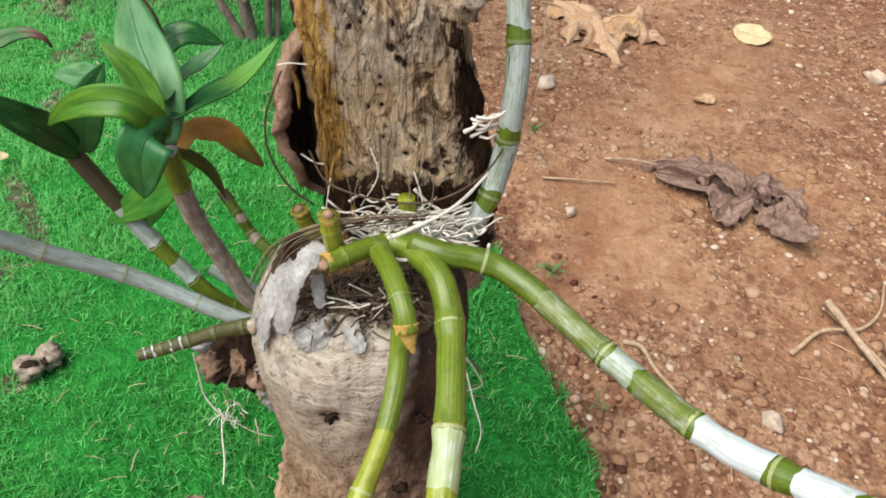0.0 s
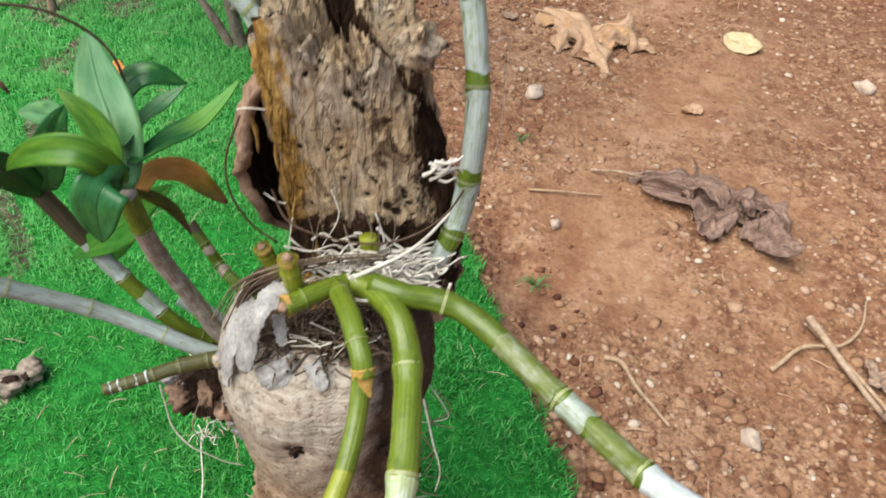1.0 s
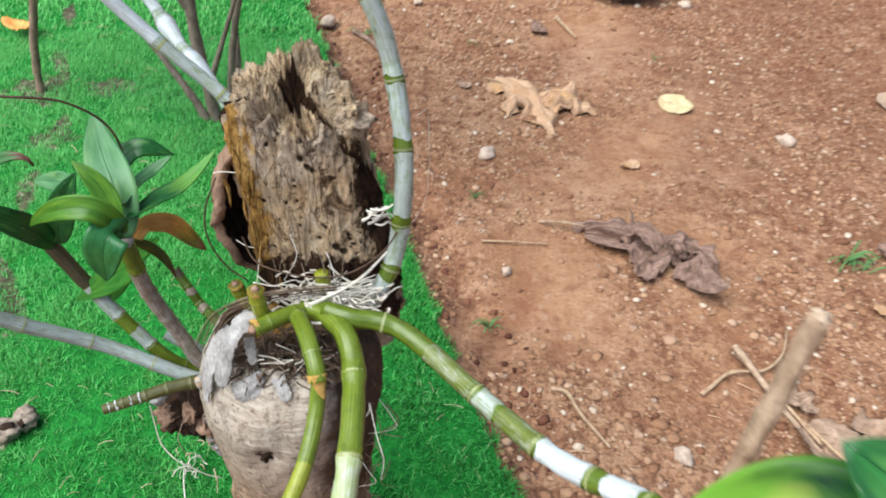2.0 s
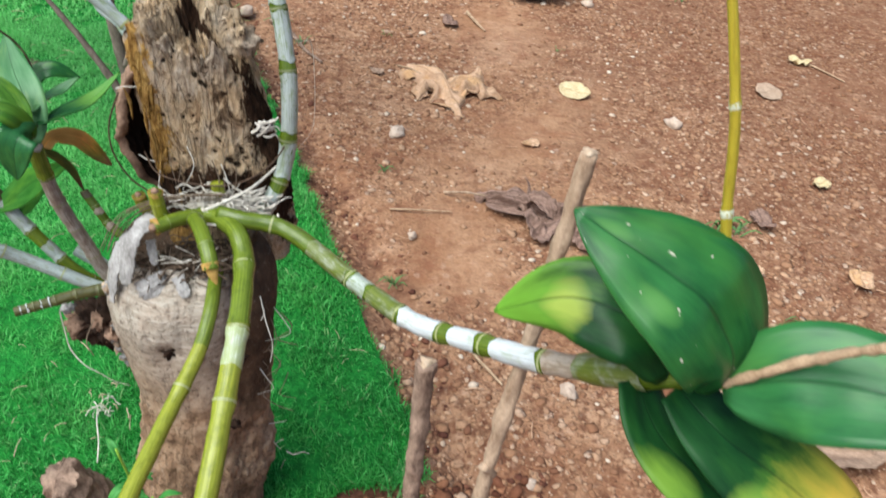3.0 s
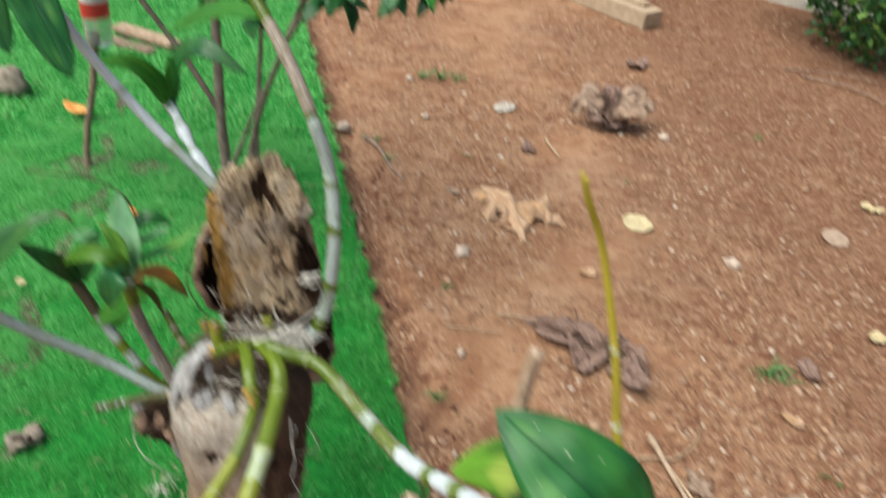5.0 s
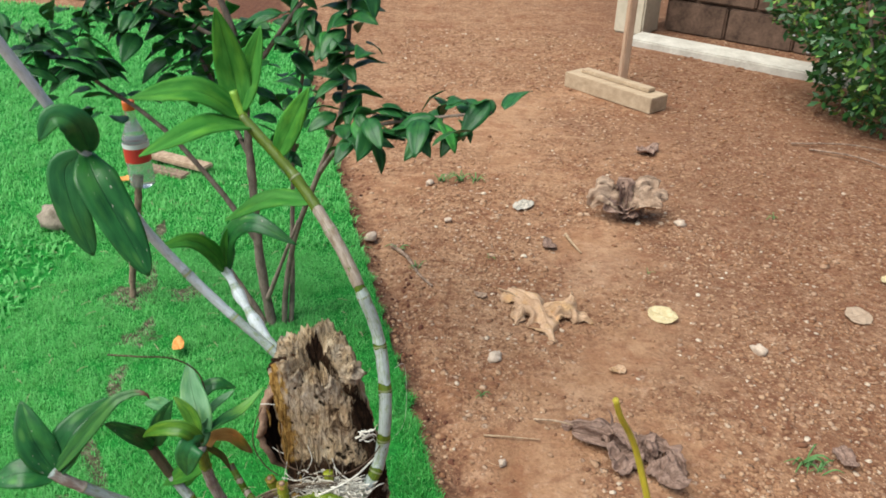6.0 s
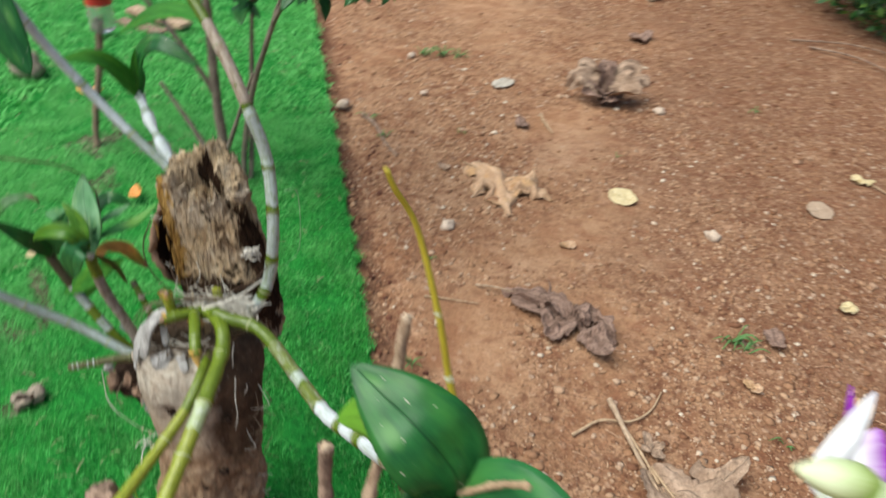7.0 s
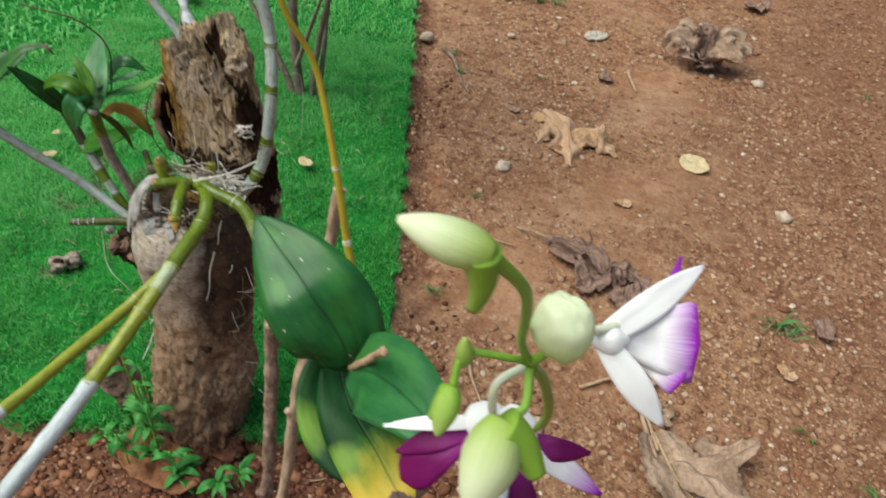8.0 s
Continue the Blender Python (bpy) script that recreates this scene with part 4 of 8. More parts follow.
straw(260, 15)
grit("gravel", -0.35, 1.6, 0.0, 2.0, 52000, 0.0013, 0.0075, GRIT, 21, "reddish gravel grains strewn over the soil", 0.5)
grit("gravel", 0.1, 1.7, 0.3, 2.3, 1500, 0.0055, 0.0125, GRIT, 25, "larger reddish pebbles strewn over the soil", 0.5)
grit("gravel", -0.3, 2.4, 2.0, 4.6, 12000, 0.003, 0.011, GRIT, 22, "reddish gravel grains strewn over the soil", 0.5)
grit("soil_crumbs", -0.1, 1.7, 0.2, 2.6, 9000, 0.0035, 0.0105, PEBBLE, 26, "rough crumbs of trodden reddish soil", 0.4)
grit("soil_crumbs", -0.3, 2.4, 2.6, 4.6, 5000, 0.005, 0.014, PEBBLE, 27, "rough crumbs of trodden reddish soil", 0.4)
grit("soil_clods", -0.5, 0.3, 0.06, 0.46, 4200, 0.003, 0.0125, FRONT_CLOD, 28, "rounded orange-brown soil clods beside the lawn", 0.75)
grit("soil_clods", -0.5, 0.32, 0.06, 0.46, 5000, 0.002, 0.0075, CLOD, 23, "crumbly red soil clods beside the lawn", 0.75)
grit("soil_clods", -0.95, 0.34, 0.46, 4.2, 14000, 0.002, 0.009, CLOD, 24, "crumbly dark red soil along the lawn edge", 0.75, lambda x, y: in_lawn(x - 0.1 - 0.04 * np.sin(y * 9), y))


# ---- the dead tree stump ----
def stump():
    top = thing("tree_stump", (-0.085, 0.445, 0.0), "old decayed tree stump with a rotten pale upper part", "stump")
    # lower trunk: levels of (height, centre x, centre y, half width, half depth)
    lev = [(-0.03, -0.1, 0.43, 0.082, 0.07), (0.0, -0.1, 0.432, 0.068, 0.062), (0.03, -0.098, 0.435, 0.063, 0.059), (0.08, -0.092, 0.438, 0.066, 0.061), (0.13, -0.086, 0.44, 0.07, 0.063),
           (0.18, -0.084, 0.44, 0.063, 0.06), (0.24, -0.081, 0.439, 0.0635, 0.06), (0.3, -0.08, 0.438, 0.068, 0.063), (0.35, -0.077, 0.438, 0.0725, 0.065),
           (0.385, -0.076, 0.44, 0.069, 0.06), (0.405, -0.075, 0.445, 0.062, 0.05), (0.412, -0.075, 0.45, 0.054, 0.04), (0.4, -0.075, 0.452, 0.046, 0.034), (0.39, -0.075, 0.455, 0.01, 0.01)]
    P = spline(np.array(lev), 12)
    V, co, sides = [], [], 150
    for z, cx, cy, rx, ry in P:
        for j in range(sides):
            a = 2 * math.pi * j / sides
            d = Vector((math.cos(a), math.sin(a), z * 5))
            k = 1 + 0.08 * noise.noise(d * 1.3) + 0.035 * noise.noise(d * 4 + Vector((3, 0, 0))) + 0.02 * noise.noise(d * 11) + 0.006 * noise.noise((math.cos(a) * 5, math.sin(a) * 5, z * 220))
            if z < 0.3:
                rugged = 0.055 * noise.noise(d * 3.1 + Vector((7, 0, 0))) + 0.06 * abs(noise.noise(d * 6)) + 0.05 * noise.noise(d * 14) + 0.04 * noise.noise((math.cos(a) * 18, math.sin(a) * 18, z * 120))
                rugged -= 0.13 * max(0.0, noise.noise((math.cos(a) * 5, math.sin(a) * 5, z * 30 + 4)) - 0.3)
                k += min(1.0, (0.3 - z) / 0.12) * rugged * (1.0 + 0.8 * max(0.0, 1 - z / 0.16))
            if z < 0.12:
                k += (0.12 - z) * 1.6 * max(0, noise.noise((math.cos(a) * 2, math.sin(a) * 2, 9)))
            # a knot hole in front and a dark groove on the side of the canes
            k -= 0.1 * math.exp(-(((a - 4.51) / 0.13) ** 2 + ((z - 0.34) / 0.011) ** 2)) * (0.8 + noise.noise((a * 12, z * 160, 3)))
            k -= 0.12 * math.exp(-(((a - 5.45) / 0.3) ** 2)) * (0.05 < z < 0.4)
            V.append((cx + rx * k * math.cos(a), cy + ry * k * math.sin(a), z + 0.006 * noise.noise(d * 3)))
            # the sunken top inside the rim takes the full dark share
            if rx < 0.058 and z > 0.37:
                co.append((0, 1.3, 0))
                continue
            # right flank: rot, with the shade on that side put into the colour
            w = (a - 5.7 + math.pi) % (2 * math.pi) - math.pi
            co.append((0, 1.05 * math.exp(-((w / (0.56 if w < 0 else 1.15)) ** 2)) * min(1.0, max(0.1, (z - 0.16) / 0.14)), 0))
    n = len(P)
    F = [(i * sides + j, i * sides + (j + 1) % sides, (i + 1) * sides + (j + 1) % sides, (i + 1) * sides + j) for i in range(n - 1) for j in range(sides)]
    part("lower_trunk", (V, F, co), BARK, top, "smooth greyish brown wrinkled lower trunk")
    # rotten upper part: outer wall, crumbling rim, small hollow at the back
    r = np.random.default_rng(5)
    pits = [(r.uniform(3.75, 5.6), r.uniform(0.44, 0.585), 0.0008 + 0.0014 * r.random() ** 2) for k in range(60)]
    pits += [(5.12, 0.487, 0.0034), (5.2, 0.483, 0.003), (4.86, 0.563, 0.0032), (4.95, 0.557, 0.0026)]
    V, co, rings, sides = [], [], 190, 300
    for i in range(rings):
        f = i / (rings - 1)
        for j in range(sides):
            a = 2 * math.pi * j / sides
            c, s = math.cos(a), math.sin(a)
            zt = 0.581 + 0.026 * math.exp(-(((a - 1.5) / 1.1) ** 2)) + 0.014 * noise.noise((c * 2.2, s * 2.2, 3)) + 0.016 * noise.noise((c * 7, s * 7, 5)) + 0.008 * noise.noise((c * 24, s * 24, 5))
            zt += 0.016 * math.exp(-(((a - 4.2) / 0.35) ** 2)) - 0.035 * math.exp(-(((a - 5.9) / 0.4) ** 2))
            if f < 0.8:
                z, inset, back = 0.375 + (zt - 0.375) * f / 0.8, 0.0, 0.0
            elif f < 0.91:
                q = (f - 0.8) / 0.11
                z, inset, back = zt - 0.006 * q * (s < 0) + 0.016 * q * noise.noise((c * 9 * q, s * 9 * q, 8)), 0.06 + 0.66 * q, 0.8 * q
            else:
                q = (f - 0.91) / 0.09
                z, inset, back = zt - 0.006 * (s < 0) - 0.022 * q, 0.73 + 0.25 * q, 0.8
            h = (z - 0.38) / 0.25
            cx, cy = -0.049 - 0.022 * h, 0.487 + 0.006 * h
            rx, ry = 0.053 - 0.0095 * h, 0.037 - 0.002 * h
            if c > 0:
                rx += 0.012 * c * math.exp(-(((h - 0.32) / 0.3) ** 2))
            p = Vector((rx * c, ry * s, z))
            wood = lambda u, v, w=0.0: noise.noise((p.x * u + w, p.y * u, p.z * v))
            k = (abs(c) ** 2.7 + abs(s) ** 2.7) ** (-1 / 2.7)
            calm = 1 - 0.55 * max(0.0, -s) * (f < 0.74)
            k *= 1 + calm * (0.08 * wood(22, 10) + 0.07 * wood(55, 30, 3) + 0.055 * wood(130, 60, 5) + 0.035 * wood(300, 130, 7))
            k -= 0.13 * calm * max(0.0, wood(70, 48, 9) - 0.12)
            k += 0.06 * calm * round(2.4 * wood(60, 36, 11)) / 2.4
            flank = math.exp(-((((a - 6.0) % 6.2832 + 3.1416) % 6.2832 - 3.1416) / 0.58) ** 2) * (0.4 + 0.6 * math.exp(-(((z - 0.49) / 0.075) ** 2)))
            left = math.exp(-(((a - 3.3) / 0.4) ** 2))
            k -= 0.09 * flank * (0.7 + 0.6 * noise.noise((c * 14, s * 14, z * 30)))
            k -= 0.13 * math.exp(-(((a - 4.75) / 0.5) ** 2 + ((h - 0.45) / 0.5) ** 2))
            pit = 0.0
            if s < 0 and f < 0.82:
                for pa, pz, pr in pits:
                    if abs(z - pz) < 3 * pr:
                        d2 = (((a - pa) * 0.045 * (1 + 0.5 * noise.noise((a * 40, z * 900, pa)))) ** 2 + (z - pz) ** 2) / (pr * pr)
                        pit = max(pit, math.exp(-d2))
            k -= 0.09 * pit
            k *= 1 - inset
            V.append((cx + rx * k * c, cy + ry * k * s + 0.014 * back, z))
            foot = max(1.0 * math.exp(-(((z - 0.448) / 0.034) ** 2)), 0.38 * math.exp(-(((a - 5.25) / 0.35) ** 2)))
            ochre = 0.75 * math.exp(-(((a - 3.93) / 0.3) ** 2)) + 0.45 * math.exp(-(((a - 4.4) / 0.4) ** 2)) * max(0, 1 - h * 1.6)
            # dark share: rot, with right-flank and hollow shade put into the colour
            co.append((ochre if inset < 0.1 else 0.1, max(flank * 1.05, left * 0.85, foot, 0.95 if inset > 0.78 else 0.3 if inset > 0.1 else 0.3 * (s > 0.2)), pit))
    F = [(i * sides + j, i * sides + (j + 1) % sides, (i + 1) * sides + (j + 1) % sides, (i + 1) * sides + j) for i in range(rings - 1) for j in range(sides)]
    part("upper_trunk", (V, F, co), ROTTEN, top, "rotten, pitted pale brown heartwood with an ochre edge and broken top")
    # torn fibres along the ochre edge and splinters on the broken rim
    for k in range(16):
        z, x = r.uniform(0.45, 0.575), -0.1035 + r.normal(0, 0.004)
        p = np.array((x + 0.1 * (0.6 - z), 0.464 - r.uniform(0, 0.012), z))
        L = r.uniform(0.008, 0.022)
        q = p + (r.uniform(-0.004, 0.003), -0.002, L)
        v, f, cc = tube([p - (0, 0, L), p, q], lambda f: r.uniform(0.8, 1.2) * 0.0015 * math.sin(math.pi * (0.08 + 0.9 * f)), 5, 9, 3, wobble=0.4, seed=k)
        part("torn_fibre", (v, f, cc * 0 + (0.75, 0, 0)), ROTTEN, top)
    for k in range(13):
        a = r.uniform(0, 6.28)
        p = np.array((-0.068 + 0.037 * math.cos(a), 0.492 + 0.029 * math.sin(a), 0.572 + 0.024 * max(0, math.sin(a))))
        q = p + (r.uniform(-0.006, 0.006), r.uniform(-0.005, 0.005), r.uniform(0.008, 0.022))
        w = r.uniform(0.0015, 0.0045)
        v, f, cc = tube([p, (p + q) / 2 + (0.001, 0, 0), q], lambda f: w * (1.05 - f), 6, 8, 3, wobble=0.6, seed=k, squash=0.5)
        part("splinter", (v, f, cc * 0 + ((0, 0.5, 0) if k % 2 else (0.3, 0, 0))), ROTTEN, top)
    v, f, cc = lump((-0.023, 0.474, 0.585), (0.012, 0.01, 0.011), 7.7, 0.8, 1.5, 16, 24)
    part("rot_chunk", (v, f, [(0.05, 0.42, 0)] * len(v)), ROTTEN, top)
    # hollow burl: a bark bowl that opens to the front
    def bowl(off, n1, n2):
        W = []
        for i in range(n1):
            u = -1 + 2 * i / (n1 - 1)
            R = 0.031 * max(0.0, 1 - abs(u) ** 2.2) ** 0.6
            for j in range(n2):
                ph = radians(214 + 14 * noise.noise((u * 3, 0, 0)) - 150 * j / (n2 - 1))
                q = Vector((math.cos(ph) * 2, math.sin(ph) * 2, u * 3))
                rr = max(0.0005, R - off) * (1 + 0.14 * noise.noise(q) + 0.08 * noise.noise(q * 3) + 0.05 * noise.noise(q * 8))
                W.append((-0.0965 + 0.006 * u * (u > 0) + rr * math.cos(ph), 0.479 + 1.15 * rr * math.sin(ph), 0.509 + 0.066 * u + 0.004 * noise.noise(q * 2)))
        return W

    n1, n2 = 60, 44
    W = bowl(0.0, n1, n2) + bowl(0.0065, n1, n2)
    m = n1 * n2
    F = []
    for i in range(n1 - 1):
        for j in range(n2 - 1):
            a = i * n2 + j
            F += [(a, a + 1, a + n2 + 1, a + n2), (m + a, m + a + n2, m + a + n2 + 1, m + a + 1)]
        a = i * n2
        F += [(a, a + n2, m + a + n2, m + a)]
    part("burl_shell", (W, F, None), HUSK, top, "rough brown bark shell round a dark hollow")
    # inside of the burl, its shade put into a near-black colour
    W = bowl(0.0072, n1, n2)
    part("burl_hollow", (W, [(i * n2 + j, (i + 1) * n2 + j, (i + 1) * n2 + j + 1, i * n2 + j + 1) for i in range(n1 - 1) for j in range(n2 - 1)], None), HOLLOW, top, "inner burl wall coloured near black for its shade")
    # near-black lumps on the bark stand for the shade inside the holes
    part("knot_hole_shade", lump((-0.0936, 0.3795, 0.3408), (0.0062, 0.004, 0.0054), 3.3, 1.1, 2.6, 14, 20), HOLLOW, top, "near-black lump for the shade in a knot hole")
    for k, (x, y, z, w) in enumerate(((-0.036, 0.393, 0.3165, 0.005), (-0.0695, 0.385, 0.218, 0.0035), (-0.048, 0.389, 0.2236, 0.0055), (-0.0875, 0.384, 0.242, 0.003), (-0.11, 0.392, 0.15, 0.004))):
        part("knot_hole_shade", lump((x, y, z), (w, 0.004, w * 0.7), 8.1 + k * 2.7, 1.1, 2.4, 10, 14), HOLLOW, top, "near-black lump for the shade in a worm-eaten hole")
    part("knot_hole_shade", lump((-0.07, 0.381, 0.2), (0.005, 0.004, 0.004), 5.3, 0.7, 1.6, 10, 14), HOLLOW, top, "near-black lump for the shade in a knot hole")
    # side stub below the orchid and branch stub near the ground
    part("side_stub", tube([(-0.12, 0.445, 0.335), (-0.148, 0.442, 0.325), (-0.168, 0.44, 0.318), (-0.18, 0.438, 0.312)], lambda f: 0.028 - 0.01 * f, 40, 60, 8, wobble=0.75, seed=9), HOLLOW, top, "dark cracked side stub")
    for k in range(9):
        p = np.array((r.uniform(-0.19, -0.14), r.uniform(0.415, 0.435), r.uniform(0.302, 0.352)))
        part("stub_crust", lump(p, (r.uniform(0.005, 0.011), r.uniform(0.004, 0.008), r.uniform(0.004, 0.008)), k * 2.3, 1.0, 2.2, 12, 16, k), HUSK if k % 3 else SLAB, top)
    # torn pale edge of the old bark down the flank
    for k in range(22):
        f = k / 21
        p = np.array((-0.146 + 0.004 * math.sin(f * 7), 0.418 + 0.006 * f, 0.385 - 0.11 * f)) + r.uniform(-0.002, 0.002, 3)
        part("bark_crumb", lump(p, (r.uniform(0.0025, 0.0055), 0.004, r.uniform(0.003, 0.006)), k * 1.7, 0.9, 2.0, 7, 9, k), PALEWOOD if k % 2 else SLAB, top)
    part("branch_stub", tube([(-0.175, 0.43, -0.02), (-0.203, 0.42, 0.035), (-0.221, 0.412, 0.08), (-0.236, 0.406, 0.115), (-0.2385, 0.405, 0.121)], lambda f: (0.027 - 0.002 * f) * (1 if f < 0.985 else 0.9), 40, 70, 8, wobble=0.24, seed=6, squash=0.85, ragged=0.03), STICK_DARK, top, "rough broken brown branch stub")
    # grey bark plates round the litter hollow
    for pts, w, n, sd in (([(-0.0955, 0.415, 0.461), (-0.1045, 0.404, 0.4575), (-0.114, 0.397, 0.4415), (-0.1215, 0.391, 0.408)], 0.0165, (-0.35, -0.75, 0.55), 1),
                          ([(-0.1139, 0.417, 0.4444), (-0.1245, 0.408, 0.4329), (-0.132, 0.402, 0.4124), (-0.137, 0.398, 0.3825)], 0.0145, (-0.6, -0.7, 0.4), 2),
                          ([(-0.104, 0.396, 0.412), (-0.1, 0.392, 0.405), (-0.095, 0.389, 0.397)], 0.03, (0, -0.8, 0.6), 3),
                          ([(-0.08, 0.395, 0.414), (-0.076, 0.39, 0.406), (-0.073, 0.386, 0.398)], 0.012, (0.1, -0.8, 0.6), 4),
                          ([(-0.1, 0.41, 0.44), (-0.099, 0.406, 0.43), (-0.098, 0.402, 0.42)], 0.009, (0.1, -0.8, 0.6), 5)):
        part("bark_plate", blade(pts, w, n, lambda s, sd=sd: 0.8 + 0.3 * round(3 * noise.noise((s * 5, sd * 3, 0))) / 3 + 0.3 * noise.noise((s * 24, sd * 3, 0)) - 0.55 * max(0, s - 0.8) * 4, -0.06, 0.1, 0.0016, 44, 16, 0.1, sd, 0.18 * math.sin(sd * 2.0)), SLAB, top, "flaking grey bark plate")
    return top


def soil_mound():
    """Crumbly soil heaped against the stump foot."""
    v, f, c = lump((-0.095, 0.405, -0.004), (0.088, 0.05, 0.024), 3.7, 0.55, 3.0, 22, 44)
    ob = new("soil_mound", mesh_of("soil_mound", v, f, SOIL, [(1.0, 0, 0)] * len(v)))
    tagged(ob, "low mound of crumbly red soil against the stump foot", "soil", kind="structure")


def litter():
    """Dry strands and scraps heaped in the hollow of the stump."""
    r = np.random.default_rng(8)
    bits = []
    for k in range(260):
        c = np.array((r.uniform(-0.112, -0.04), r.uniform(0.397, 0.436), 0.4 + r.uniform(0, 0.022)))
        a, L = r.uniform(0, 6.28), r.uniform(0.005, 0.024)
        d = np.array((math.cos(a), 0.6 * math.sin(a), r.uniform(-0.35, 0.35))) * L
        bits.append(tube([c - d, c + r.uniform(-0.005, 0.005, 3), c + d * 0.6 + r.uniform(-0.004, 0.004, 3), c + d], r.uniform(0.0003, 0.0009), 5, 9, 4, cap=False))
    for k in range(60):
        c = np.array((r.uniform(-0.108, -0.05), r.uniform(0.397, 0.43), 0.402 + r.uniform(0, 0.016)))
        bits.append(lump(c, (r.uniform(0.001, 0.004), r.uniform(0.001, 0.003), r.uniform(0.0006, 0.002)), k, 0.8, rings=4, sides=6, turn=k))
    single("dry_litter", join(*bits), LITTER, "tangle of dry brown root strands and scraps", "litter", kind="stuff")


def wires():
    w = thing("wire", (-0.05, 0.44, 0.47), "thin rusty wire tied round the rotten trunk", "wire")
    part("loop", tube([(-0.108, 0.468, 0.487), (-0.094, 0.447, 0.4795), (-0.06, 0.4385, 0.475), (-0.03, 0.4395, 0.477), (-0.004, 0.449, 0.49), (0.011, 0.47, 0.506), (0.014, 0.49, 0.52)], 0.0007, 6, 50), WIRE, w)
    part("loop", tube([(-0.118, 0.462, 0.545), (-0.128, 0.457, 0.52), (-0.129, 0.455, 0.495), (-0.12, 0.455, 0.47), (-0.106, 0.455, 0.455)], 0.0007, 6, 40), WIRE, w)
    r = np.random.default_rng(3)
    for k in range(9):
        o = r.uniform(-0.003, 0.003, 3)
        part("strand", tube([np.array(p) + o * (1 + i * 0.35) for i, p in enumerate(((-0.04, 0.437, 0.466), (-0.072, 0.427, 0.471), (-0.1, 0.42, 0.468), (-0.121, 0.42, 0.452), (-0.137, 0.42, 0.42)))], 0.00042, 5, 30), WIRE if k % 2 else STRAW, w)


# ---- orchids ----
def leaf_shape(s):
    return (math.sin(math.pi * min(1.0, 0.06 + 0.94 * s**0.8)) ** 0.75) * (1 if s < 0.97 else max(0.0, (1 - s) / 0.03) ** 0.5)


def blunt_shape(s):
    return (0.35 + 0.65 * math.sin(math.pi * min(1.0, 0.06 + 0.7 * s))) * (1 - max(0.0, (s - 0.88) / 0.12) ** 2.5) ** 0.5


def clasping_shape(s):
    return (0.42 + 0.58 * math.sin(math.pi * min(1.0, 0.06 + 0.6 * s))) * (1 - s**3) ** 0.6


def slim_shape(s):
    return min(1.0, 0.35 + 3 * s) * max(0.0, 1 - s**4) ** 0.7


def cane(parent, points, radius, base, nodes=(), sheaths=(), rings=80, seed=0.0, swell=0.1, name="cane", label="", ring=JOINT):
    """A jointed orchid cane with ring-like nodes and papery sheaths (from, to, material) along it."""
    rad = radius if callable(radius) else (lambda f: radius)

    def width(f):
        k = 1.0
        for n in nodes:
            k += swell * math.exp(-(((f - n) / 0.012) ** 2)) - 0.05 * math.exp(-(((f - n - 0.025) / 0.015) ** 2))
        return rad(f) * k * (1 + 0.04 * noise.noise((f * 9 + seed, seed, 0)))

    c = part(name, tube(points, width, 16, rings, 8, wobble=0.05, seed=seed), base, parent, label)
    for a, b, m in sheaths:
        edge = lambda f, a=a, b=b: width(f) * (1.045 + 0.02 * noise.noise((f * 40 + seed, 0, 3)))
        part("sheath", tube(points, edge, 16, max(6, int(rings * (b - a) * 1.5)), 8, f0=a, f1=b, wobble=0.05, seed=seed, cap=False, ragged=0.5 * rad(a)), m, c)
    for n in nodes:
        part("node_ring", tube(points, lambda f, n=n: width(f) * 1.045, 16, 4, 8, f0=max(0, n - 0.0022), f1=min(1, n + 0.0022), cap=False, seed=seed), ring, c)
    return c


def leaf(parent, pts, width, normal, material, fold=0.22, curl=0.1, wave=0.12, seed=0.0, shape=leaf_shape, normal2=None, label="", side=0.0):
    return part("leaf", blade(pts, width, normal, shape, fold, curl, 0.0009, 26, 10, wave, seed, side, normal2), material, parent, label)


def root(parent, pts, r=0.0014, material=ROOT, seed=0.0):
    return part("aerial_root", tube(pts, lambda f: r * (1 - 0.5 * f), 7, 26, 6, wobble=0.35, seed=seed), material, parent)


